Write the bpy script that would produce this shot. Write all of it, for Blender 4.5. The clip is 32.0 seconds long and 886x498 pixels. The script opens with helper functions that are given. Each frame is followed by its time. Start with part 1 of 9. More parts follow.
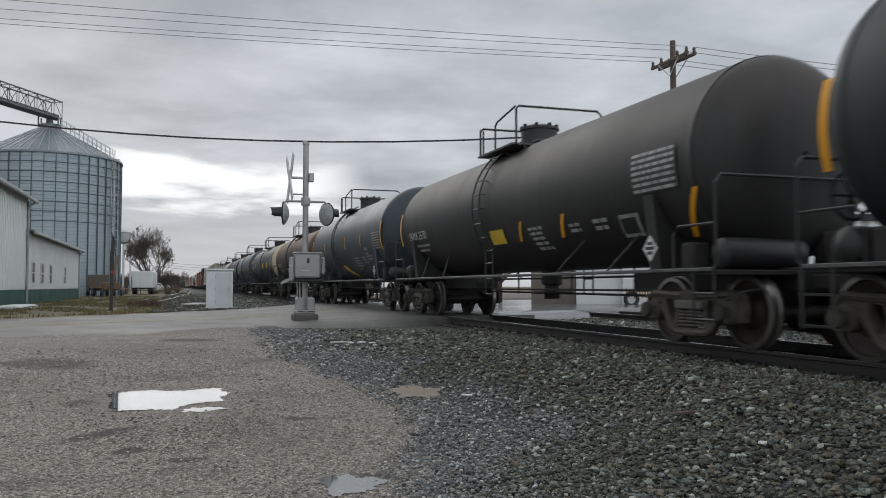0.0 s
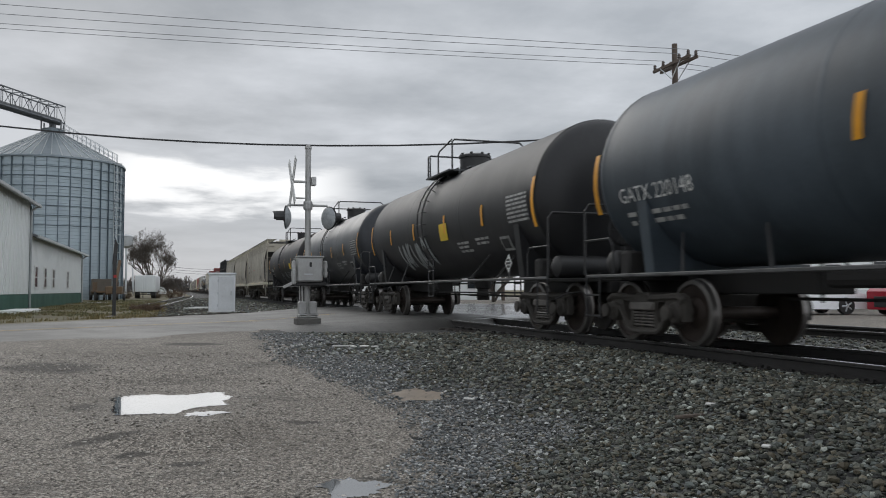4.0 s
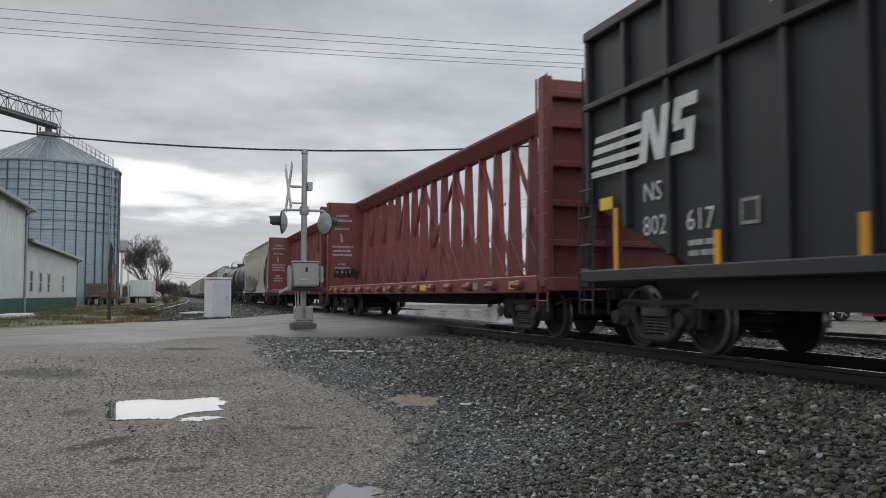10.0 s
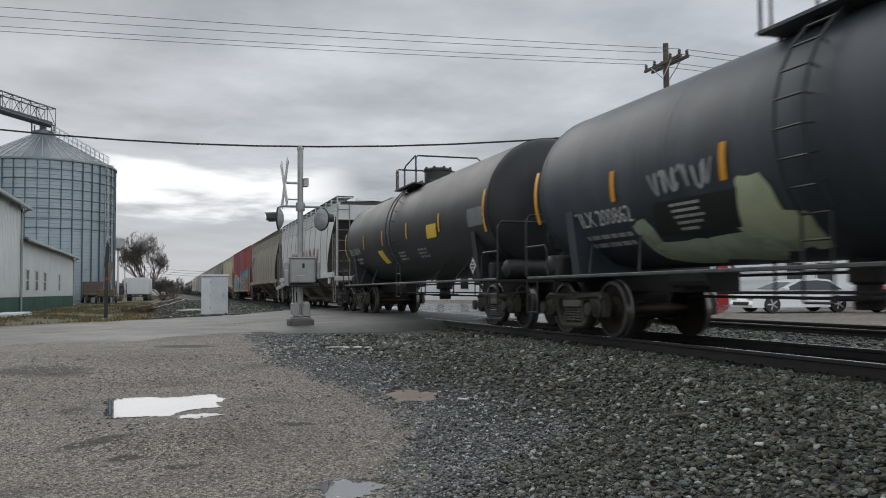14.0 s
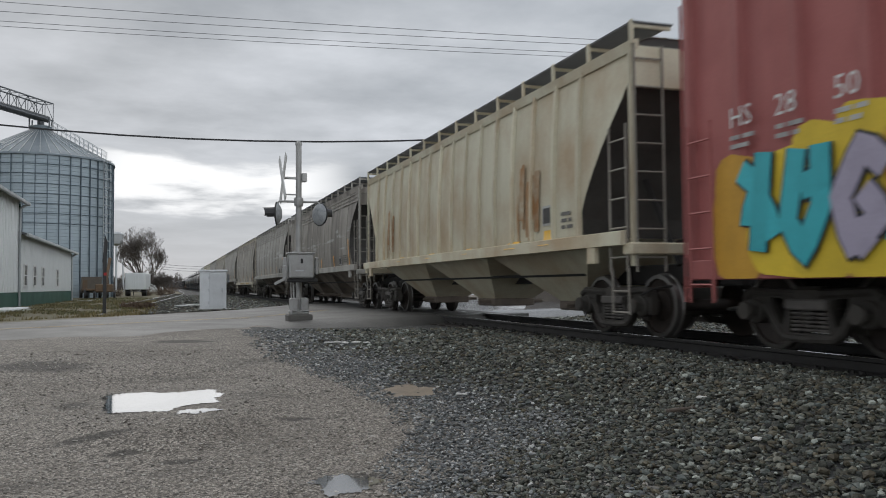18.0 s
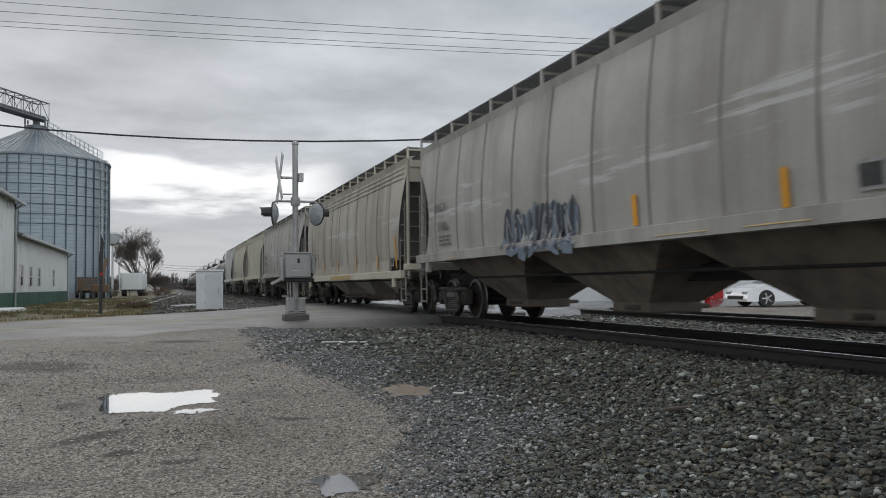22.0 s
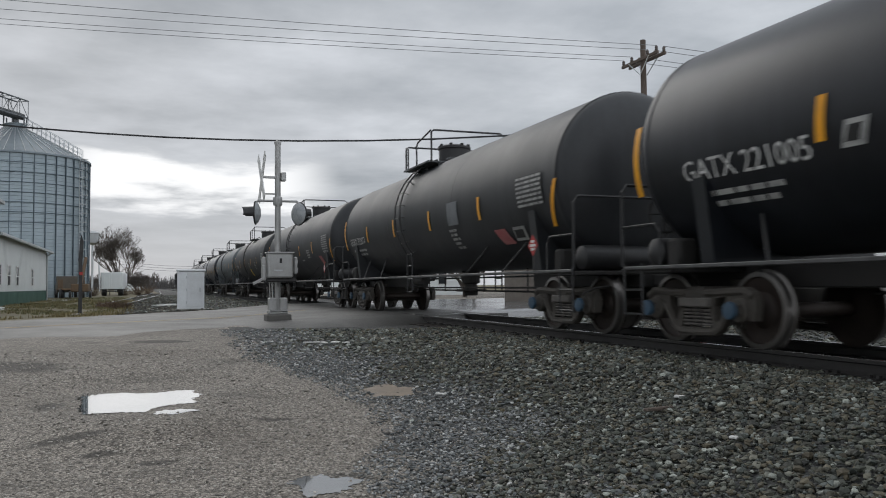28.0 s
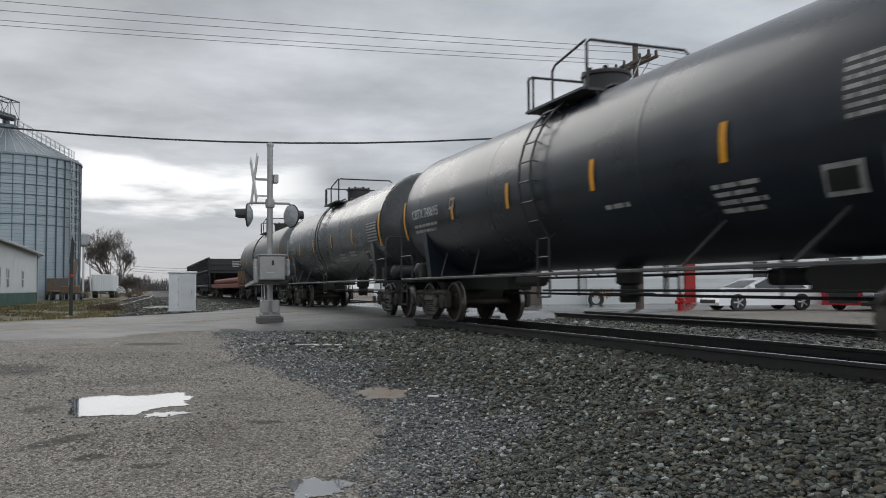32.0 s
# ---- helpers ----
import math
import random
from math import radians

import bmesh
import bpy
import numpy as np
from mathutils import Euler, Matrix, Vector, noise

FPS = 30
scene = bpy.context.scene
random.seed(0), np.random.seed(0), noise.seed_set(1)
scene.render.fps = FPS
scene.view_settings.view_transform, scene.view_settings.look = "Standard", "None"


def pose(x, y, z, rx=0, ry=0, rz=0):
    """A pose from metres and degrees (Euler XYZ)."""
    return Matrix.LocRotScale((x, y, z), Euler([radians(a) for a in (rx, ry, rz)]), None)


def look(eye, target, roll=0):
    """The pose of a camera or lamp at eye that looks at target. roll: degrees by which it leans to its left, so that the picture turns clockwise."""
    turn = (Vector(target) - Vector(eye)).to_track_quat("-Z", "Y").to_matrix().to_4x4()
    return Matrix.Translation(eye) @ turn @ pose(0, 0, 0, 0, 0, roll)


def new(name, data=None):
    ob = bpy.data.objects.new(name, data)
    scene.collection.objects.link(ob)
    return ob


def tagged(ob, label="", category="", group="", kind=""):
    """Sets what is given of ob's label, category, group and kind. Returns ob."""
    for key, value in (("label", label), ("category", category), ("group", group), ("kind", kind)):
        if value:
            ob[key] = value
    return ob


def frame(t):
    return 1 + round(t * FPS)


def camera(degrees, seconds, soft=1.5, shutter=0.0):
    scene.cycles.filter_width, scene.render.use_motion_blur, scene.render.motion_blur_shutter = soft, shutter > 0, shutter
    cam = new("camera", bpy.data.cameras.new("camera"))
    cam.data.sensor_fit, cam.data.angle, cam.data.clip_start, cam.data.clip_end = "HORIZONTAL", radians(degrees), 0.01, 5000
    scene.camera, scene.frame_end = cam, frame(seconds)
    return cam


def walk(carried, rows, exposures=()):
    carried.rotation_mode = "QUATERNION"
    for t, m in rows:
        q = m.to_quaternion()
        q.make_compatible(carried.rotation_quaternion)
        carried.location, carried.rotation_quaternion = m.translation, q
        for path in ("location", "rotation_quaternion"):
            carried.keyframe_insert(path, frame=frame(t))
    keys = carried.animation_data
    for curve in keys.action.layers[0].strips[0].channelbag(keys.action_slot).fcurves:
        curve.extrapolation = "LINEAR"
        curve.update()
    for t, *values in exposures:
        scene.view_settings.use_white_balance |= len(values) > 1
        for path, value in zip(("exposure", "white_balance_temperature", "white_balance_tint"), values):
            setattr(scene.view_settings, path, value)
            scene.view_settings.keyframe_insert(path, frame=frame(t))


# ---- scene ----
cam = camera(57.0, 32.0, soft=1.0, shutter=0.14)
# seconds, yaw to the right of the track, pitch up, roll
PATH = [
    (0.0, 18.209, 2.617, 0.000),
    (0.5, 18.178, 2.641, 0.084),
    (1.0, 18.150, 2.678, 0.121),
    (1.5, 18.107, 2.739, 0.119),
    (2.0, 18.096, 2.788, -0.011),
    (2.5, 18.094, 2.826, -0.055),
    (3.0, 18.046, 2.851, -0.100),
    (3.5, 18.043, 2.857, -0.078),
    (5.5, 18.058, 2.952, -0.299),
    (6.0, 18.127, 3.001, -0.230),
    (6.5, 18.154, 3.031, -0.139),
    (7.0, 18.151, 3.063, -0.134),
    (7.5, 18.188, 3.053, -0.129),
    (8.0, 18.222, 3.093, -0.062),
    (8.5, 18.247, 3.130, -0.008),
    (9.0, 18.271, 3.168, 0.039),
    (9.5, 18.305, 3.170, 0.048),
    (10.0, 18.314, 3.239, 0.026),
    (10.5, 18.367, 3.252, -0.132),
    (11.0, 18.392, 3.227, -0.280),
    (11.5, 18.427, 3.274, -0.290),
    (12.0, 18.456, 3.239, -0.393),
    (12.5, 18.467, 3.219, -0.471),
    (13.0, 18.495, 3.192, -0.468),
    (13.5, 18.506, 2.992, -0.495),
    (14.0, 18.546, 2.892, -0.483),
    (14.5, 18.557, 2.829, -0.380),
    (16.5, 18.599, 2.692, -0.363),
    (17.0, 18.633, 2.641, -0.354),
    (17.5, 18.580, 2.622, -0.356),
    (18.0, 18.651, 2.549, -0.504),
    (18.5, 18.737, 2.478, -0.692),
    (19.0, 18.743, 2.415, -0.741),
    (19.5, 18.737, 2.411, -0.716),
    (20.0, 18.742, 2.410, -0.717),
    (20.5, 18.729, 2.417, -0.682),
    (21.0, 18.847, 2.425, -0.682),
    (21.5, 18.858, 2.496, -0.635),
    (22.0, 18.879, 2.513, -0.609),
    (22.5, 18.882, 2.533, -0.571),
    (23.0, 19.029, 2.481, -0.666),
    (23.5, 19.077, 2.522, -0.624),
    (24.0, 19.203, 2.542, -0.673),
    (24.5, 19.317, 2.528, -0.627),
    (25.0, 19.483, 2.513, -0.536),
    (25.5, 19.523, 2.503, -0.516),
    (27.5, 19.907, 2.514, -0.417),
    (28.0, 20.083, 2.528, -0.459),
    (28.5, 20.157, 2.511, -0.564),
    (29.0, 20.254, 2.559, -0.523),
    (29.5, 20.324, 2.542, -0.565),
    (30.0, 20.376, 2.567, -0.527),
    (30.5, 20.379, 2.639, -0.522),
    (31.0, 20.445, 2.639, -0.528),
    (31.5, 20.512, 2.669, -0.472),
    (32.0, 20.613, 2.700, -0.382),
]
EYE = Vector((0.0, 0.0, 1.55))


def aim(yaw, pitch, roll):
    a, b = radians(yaw), radians(pitch)
    ahead = Vector((math.sin(a) * math.cos(b), math.cos(a) * math.cos(b), math.sin(b)))
    return look(EYE, EYE + ahead * 10, roll)


walk(cam, [(t, aim(y, p, r)) for t, y, p, r in PATH])

# ---- light: an overcast winter sky ----
world = bpy.data.worlds.new("overcast_sky")
scene.world = world
world.use_nodes = True


def sky_nodes():
    nt = world.node_tree
    nt.nodes.clear()
    N, L = nt.nodes.new, nt.links.new
    out, bg = N("ShaderNodeOutputWorld"), N("ShaderNodeBackground")
    co, sep = N("ShaderNodeTexCoord"), N("ShaderNodeSeparateXYZ")
    L(co.outputs["Generated"], sep.inputs[0])
    # a flat cloud layer seen in perspective
    zz = N("ShaderNodeMath"); zz.operation = "MAXIMUM"; zz.inputs[1].default_value = 0.0
    L(sep.outputs["Z"], zz.inputs[0])
    za = N("ShaderNodeMath"); za.operation = "ADD"; za.inputs[1].default_value = 0.09
    L(zz.outputs[0], za.inputs[0])
    inv = N("ShaderNodeMath"); inv.operation = "DIVIDE"; inv.inputs[0].default_value = 1.0
    L(za.outputs[0], inv.inputs[1])
    flat = N("ShaderNodeVectorMath"); flat.operation = "SCALE"
    L(co.outputs["Generated"], flat.inputs[0])
    L(inv.outputs[0], flat.inputs["Scale"])
    def cloud(scale, detail, rough, offset):
        mp = N("ShaderNodeMapping")
        mp.inputs["Location"].default_value = offset
        L(flat.outputs[0], mp.inputs[0])
        no = N("ShaderNodeTexNoise")
        no.inputs["Scale"].default_value, no.inputs["Detail"].default_value, no.inputs["Roughness"].default_value = scale, detail, rough
        L(mp.outputs[0], no.inputs["Vector"])
        return no.outputs["Fac"]
    big, fine = cloud(0.55, 3, 0.5, (3.1, 1.7, 0.0)), cloud(1.5, 7, 0.56, (0.4, 8.2, 0.0))
    mixf = N("ShaderNodeMix"); mixf.inputs["Factor"].default_value = 0.5
    L(big, mixf.inputs["A"]); L(fine, mixf.inputs["B"])
    ramp = N("ShaderNodeValToRGB")
    e = ramp.color_ramp.elements
    e[0].position, e[0].color = 0.385, (0.330, 0.355, 0.388, 1)
    e[1].position, e[1].color = 0.615, (0.585, 0.612, 0.655, 1)
    mid = e.new(0.5); mid.color = (0.445, 0.470, 0.505, 1)
    L(mixf.outputs["Result"], ramp.inputs[0])
    # the clearer, brighter band low over the horizon up the line
    way = N("ShaderNodeVectorMath"); way.operation = "DOT_PRODUCT"
    way.inputs[1].default_value = Vector((0.052, 0.993, 0.11)).normalized()
    L(co.outputs["Generated"], way.inputs[0])
    near = N("ShaderNodeMapRange"); near.interpolation_type = "SMOOTHSTEP"
    near.inputs["From Min"].default_value, near.inputs["From Max"].default_value = 0.984, 0.996
    L(way.outputs["Value"], near.inputs["Value"])
    wob = N("ShaderNodeMath"); wob.operation = "MULTIPLY_ADD"; wob.inputs[1].default_value = 0.11
    L(fine, wob.inputs[0]); L(sep.outputs["Z"], wob.inputs[2])
    low = N("ShaderNodeMapRange"); low.interpolation_type = "SMOOTHSTEP"
    low.inputs["From Min"].default_value, low.inputs["From Max"].default_value = 0.213, 0.188
    L(wob.outputs[0], low.inputs["Value"])
    bot = N("ShaderNodeMapRange"); bot.interpolation_type = "SMOOTHSTEP"
    bot.inputs["From Min"].default_value, bot.inputs["From Max"].default_value = 0.140, 0.172
    L(wob.outputs[0], bot.inputs["Value"])
    m1 = N("ShaderNodeMath"); m1.operation = "MULTIPLY"
    L(near.outputs[0], m1.inputs[0]); L(low.outputs[0], m1.inputs[1])
    m2 = N("ShaderNodeMath"); m2.operation = "MULTIPLY"
    L(m1.outputs[0], m2.inputs[0]); L(bot.outputs[0], m2.inputs[1])
    glow = N("ShaderNodeMix"); glow.data_type = "RGBA"
    glow.inputs["B"].default_value = (0.80, 0.81, 0.825, 1)
    L(m2.outputs[0], glow.inputs["Factor"])
    # sky brightened towards the unseen side behind the camera, to light train and walls
    side = N("ShaderNodeVectorMath"); side.operation = "DOT_PRODUCT"
    side.inputs[1].default_value = (0.50, -0.80, 0.30)
    L(co.outputs["Generated"], side.inputs[0])
    thick = N("ShaderNodeMapRange")
    thick.inputs["From Min"].default_value, thick.inputs["From Max"].default_value = -0.72, 0.80
    thick.inputs["To Min"].default_value, thick.inputs["To Max"].default_value = 0.83, 1.62
    L(side.outputs["Value"], thick.inputs["Value"])
    lit = N("ShaderNodeVectorMath"); lit.operation = "SCALE"
    haze = N("ShaderNodeMapRange"); haze.interpolation_type = "SMOOTHSTEP"
    haze.inputs["From Min"].default_value, haze.inputs["From Max"].default_value, haze.inputs["To Max"].default_value = 0.13, 0.03, 0.8
    L(sep.outputs["Z"], haze.inputs["Value"])
    deck = N("ShaderNodeMix"); deck.data_type = "RGBA"
    deck.inputs["B"].default_value = (0.50, 0.52, 0.555, 1)
    L(haze.outputs[0], deck.inputs["Factor"]); L(ramp.outputs[0], deck.inputs["A"])
    L(deck.outputs["Result"], lit.inputs[0]); L(thick.outputs[0], lit.inputs["Scale"])
    L(lit.outputs[0], glow.inputs["A"])
    # clear sky behind the clouds
    sky = N("ShaderNodeTexSky")
    sky.sky_type, sky.sun_disc = "NISHITA", False
    sky.sun_elevation, sky.sun_rotation = radians(24), radians(-8)
    thin = N("ShaderNodeMix"); thin.data_type = "RGBA"
    thin.inputs["Factor"].default_value = 0.0015
    L(glow.outputs["Result"], thin.inputs["A"])
    L(sky.outputs[0], thin.inputs["B"])
    L(thin.outputs["Result"], bg.inputs[0])
    bg.inputs[1].default_value = 1.0
    L(bg.outputs[0], out.inputs[0])


sky_nodes()
sun = new("sun", bpy.data.lights.new("sun", "SUN"))
sun.data.energy, sun.data.angle, sun.data.color = 0.5, radians(35), (1.0, 0.97, 0.93)
sun.matrix_world = look((0, 0, 60), (10, -70, 20))
scene.view_settings.exposure = 0.30


# ---- materials ----
MATS = {}


def surface(name, base, dark=None, rough=0.6, metal=0.0, scale=1.2, amount=0.5, fine=40.0, bump=0.15, streak=0.0, streak_colour=None,
            spec=0.5, coat=0.0, speckle=0.06, vary=0.12, crown=None, sharp=False, scuff=None):
    """Paint, metal, wood or masonry: a base colour with broad stains, fine grain, vertical streaks and a little relief."""
    if name in MATS:
        return MATS[name]
    m = MATS[name] = bpy.data.materials.new(name)
    m.use_nodes = True
    nt = m.node_tree
    N, L = nt.nodes.new, nt.links.new
    bs = nt.nodes["Principled BSDF"]
    co, info = N("ShaderNodeTexCoord"), N("ShaderNodeObjectInfo")
    off = N("ShaderNodeVectorMath"); off.operation = "MULTIPLY_ADD"
    ran = N("ShaderNodeCombineXYZ")
    for k in range(3):
        L(info.outputs["Random"], ran.inputs[k])
    L(ran.outputs[0], off.inputs[0])
    off.inputs[1].default_value = (37, 53, 71)
    L(co.outputs["Object"], off.inputs[2])
    def noise_of(sc, det, stretch=None):
        no = N("ShaderNodeTexNoise")
        no.inputs["Scale"].default_value, no.inputs["Detail"].default_value, no.inputs["Roughness"].default_value = sc, det, 0.6
        if stretch:
            mp = N("ShaderNodeMapping")
            mp.inputs["Scale"].default_value = stretch
            L(off.outputs[0], mp.inputs[0]); L(mp.outputs[0], no.inputs["Vector"])
        else:
            L(off.outputs[0], no.inputs["Vector"])
        return no.outputs["Fac"]
    def ranged(v, a, b, to=1.0):
        r = N("ShaderNodeMapRange")
        r.inputs["From Min"].default_value, r.inputs["From Max"].default_value, r.inputs["To Max"].default_value = a, b, to
        L(v, r.inputs["Value"])
        return r.outputs[0]
    def mixed(fac, a, b):
        x = N("ShaderNodeMix"); x.data_type = "RGBA"
        L(fac, x.inputs["Factor"])
        for key, v in (("A", a), ("B", b)):
            if isinstance(v, tuple):
                x.inputs[key].default_value = (*v, 1)
            else:
                L(v, x.inputs[key])
        return x.outputs["Result"]
    dark = dark or tuple(c * 0.55 for c in base)
    broad = noise_of(scale, 5)
    col = mixed(ranged(broad, 0.42, 0.72, amount), base, dark)
    if streak:
        col = mixed(ranged(noise_of(1.0, 4 if sharp else 5, (1.25, 1.25, 0.10) if sharp else (2.2, 2.2, 0.22)), 0.46 if sharp else 0.47, 0.66 if sharp else 0.75, streak), col, streak_colour or dark)
    if scuff:
        # pale rubbed areas in an uneven band along the side: colour, height, half width
        sw = N("ShaderNodeSeparateXYZ"); L(co.outputs["Object"], sw.inputs[0])
        wav = N("ShaderNodeMath"); wav.operation = "MULTIPLY_ADD"; wav.inputs[1].default_value = 1.3
        L(noise_of(1.0, 3, (0.5, 0.5, 0.3)), wav.inputs[0]); L(sw.outputs["Z"], wav.inputs[2])
        off_z = N("ShaderNodeMath"); off_z.operation = "SUBTRACT"; off_z.inputs[1].default_value = scuff[1] + 0.65
        L(wav.outputs[0], off_z.inputs[0])
        mag = N("ShaderNodeMath"); mag.operation = "ABSOLUTE"; L(off_z.outputs[0], mag.inputs[0])
        band = ranged(mag.outputs[0], scuff[2], scuff[2] * 0.55)
        both = N("ShaderNodeMath"); both.operation = "MULTIPLY"
        L(band, both.inputs[0]); L(ranged(noise_of(1.0, 5, (0.30, 0.30, 5.5)), 0.53, 0.60, 0.7), both.inputs[1])
        col = mixed(both.outputs[0], col, scuff[0])
    if crown:
        # rust or dust that has settled on the crown, ragged along its lower edge: colour, from and to height
        sz = N("ShaderNodeSeparateXYZ"); L(co.outputs["Object"], sz.inputs[0])
        ad = N("ShaderNodeMath"); ad.operation = "MULTIPLY_ADD"; ad.inputs[1].default_value = 0.9
        L(noise_of(1.0, 5, (1.6, 1.6, 0.4)), ad.inputs[0]); L(sz.outputs["Z"], ad.inputs[2])
        col = mixed(ranged(ad.outputs[0], crown[1] + 0.45, crown[2] + 0.45, 0.9), col, crown[0])
    grain = noise_of(fine, 3)
    if speckle:
        lift = N("ShaderNodeHueSaturation")
        vmap = N("ShaderNodeMapRange")
        vmap.inputs["To Min"].default_value, vmap.inputs["To Max"].default_value = 1 - speckle * 3, 1 + speckle * 3
        L(grain, vmap.inputs["Value"])
        L(vmap.outputs[0], lift.inputs["Value"]); L(col, lift.inputs["Color"])
        col = lift.outputs[0]
    if vary:
        tint = N("ShaderNodeHueSaturation")
        vm = N("ShaderNodeMapRange")
        vm.inputs["To Min"].default_value, vm.inputs["To Max"].default_value = 1 - vary, 1 + vary
        L(info.outputs["Random"], vm.inputs["Value"])
        L(vm.outputs[0], tint.inputs["Value"]); L(col, tint.inputs["Color"])
        col = tint.outputs[0]
    L(col, bs.inputs["Base Color"])
    r = N("ShaderNodeMapRange")
    r.inputs["To Min"].default_value, r.inputs["To Max"].default_value = max(0.03, rough - 0.13), min(1, rough + 0.13)
    L(broad, r.inputs["Value"]); L(r.outputs[0], bs.inputs["Roughness"])
    bs.inputs["Metallic"].default_value = metal
    bs.inputs["Specular IOR Level"].default_value = spec
    bs.inputs["Coat Weight"].default_value = coat
    if bump:
        bp = N("ShaderNodeBump")
        bp.inputs["Strength"].default_value, bp.inputs["Distance"].default_value = bump, 0.01
        L(grain, bp.inputs["Height"]); L(bp.outputs[0], bs.inputs["Normal"])
    return m


def stones(name, scale, colours, rough=0.75, bump=0.8, dist=0.01, patch=0.5, patch_colour=(0.05, 0.048, 0.045), patch_scale=0.35, smears=(), spec=0.35):
    """Loose stone: each cell of its own shade, with joints sunk and coloured darker between, and damp patches over it.
    """
    m = MATS[name] = bpy.data.materials.new(name)
    m.use_nodes = True
    nt = m.node_tree
    N, L = nt.nodes.new, nt.links.new
    bs = nt.nodes["Principled BSDF"]
    geo = N("ShaderNodeNewGeometry")
    vo = N("ShaderNodeTexVoronoi"); vo.inputs["Scale"].default_value = scale
    L(geo.outputs["Position"], vo.inputs["Vector"])
    ramp = N("ShaderNodeValToRGB"); ramp.color_ramp.interpolation = "LINEAR"
    e = ramp.color_ramp.elements
    e[0].position, e[0].color = 0.0, (*colours[0], 1)
    e[1].position, e[1].color = 1.0, (*colours[-1], 1)
    for i, c in enumerate(colours[1:-1]):
        e.new((i + 1) / (len(colours) - 1)).color = (*c, 1)
    sp = N("ShaderNodeSeparateColor"); L(vo.outputs["Color"], sp.inputs[0])
    L(sp.outputs[0], ramp.inputs[0])
    no = N("ShaderNodeTexNoise"); no.inputs["Scale"].default_value, no.inputs["Detail"].default_value = patch_scale, 6
    L(geo.outputs["Position"], no.inputs["Vector"])
    mr = N("ShaderNodeMapRange")
    mr.inputs["From Min"].default_value, mr.inputs["From Max"].default_value, mr.inputs["To Max"].default_value = 0.45, 0.7, patch
    L(no.outputs["Fac"], mr.inputs["Value"])
    mx = N("ShaderNodeMix"); mx.data_type = "RGBA"
    L(mr.outputs[0], mx.inputs["Factor"]); L(ramp.outputs[0], mx.inputs["A"]); mx.inputs["B"].default_value = (*patch_colour, 1)
    # dark damp smears, longer than wide
    mp = N("ShaderNodeMapping"); mp.inputs["Scale"].default_value = (0.55, 1.2, 1.0)
    L(geo.outputs["Position"], mp.inputs[0])
    sm = N("ShaderNodeTexNoise"); sm.inputs["Scale"].default_value, sm.inputs["Detail"].default_value, sm.inputs["Roughness"].default_value = 1.1, 7, 0.62
    L(mp.outputs[0], sm.inputs["Vector"])
    sr = N("ShaderNodeMapRange")
    sr.inputs["From Min"].default_value, sr.inputs["From Max"].default_value, sr.inputs["To Max"].default_value = 0.56, 0.70, 0.75
    L(sm.outputs["Fac"], sr.inputs["Value"])
    m3 = N("ShaderNodeMix"); m3.data_type = "RGBA"
    L(sr.outputs[0], m3.inputs["Factor"]); L(mx.outputs["Result"], m3.inputs["A"]); m3.inputs["B"].default_value = (0.07, 0.062, 0.052, 1)
    mx = m3
    # single wet smears with their own place and shape: middle and half widths
    for cx, cy, rx, ry in smears:
        at = N("ShaderNodeMapping"); at.vector_type = "TEXTURE"
        at.inputs["Location"].default_value, at.inputs["Scale"].default_value = (cx, cy, 0), (rx, ry, 1000)
        L(geo.outputs["Position"], at.inputs[0])
        ln = N("ShaderNodeVectorMath"); ln.operation = "LENGTH"; L(at.outputs[0], ln.inputs[0])
        wv = N("ShaderNodeMath"); wv.operation = "MULTIPLY_ADD"; wv.inputs[1].default_value = 2.4
        L(sm.outputs["Fac"], wv.inputs[0]); L(ln.outputs["Value"], wv.inputs[2])
        rg = N("ShaderNodeMapRange")
        rg.inputs["From Min"].default_value, rg.inputs["From Max"].default_value, rg.inputs["To Max"].default_value = 2.25, 1.75, 0.8
        L(wv.outputs[0], rg.inputs["Value"])
        m4 = N("ShaderNodeMix"); m4.data_type = "RGBA"
        L(rg.outputs[0], m4.inputs["Factor"]); L(mx.outputs["Result"], m4.inputs["A"]); m4.inputs["B"].default_value = (0.045, 0.040, 0.033, 1)
        mx = m4
    # colour value falls from each cell's middle to its joints
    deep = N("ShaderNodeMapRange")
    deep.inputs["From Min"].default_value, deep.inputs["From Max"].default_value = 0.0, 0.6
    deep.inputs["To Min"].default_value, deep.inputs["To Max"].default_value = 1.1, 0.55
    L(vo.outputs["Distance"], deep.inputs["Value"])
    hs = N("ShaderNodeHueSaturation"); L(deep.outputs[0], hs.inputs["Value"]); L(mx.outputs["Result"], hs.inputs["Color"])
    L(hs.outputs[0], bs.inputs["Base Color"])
    bs.inputs["Roughness"].default_value = rough
    bs.inputs["Specular IOR Level"].default_value = spec
    bp = N("ShaderNodeBump"); bp.invert = True
    bp.inputs["Strength"].default_value, bp.inputs["Distance"].default_value = bump, dist
    L(vo.outputs["Distance"], bp.inputs["Height"]); L(bp.outputs[0], bs.inputs["Normal"])
    return m


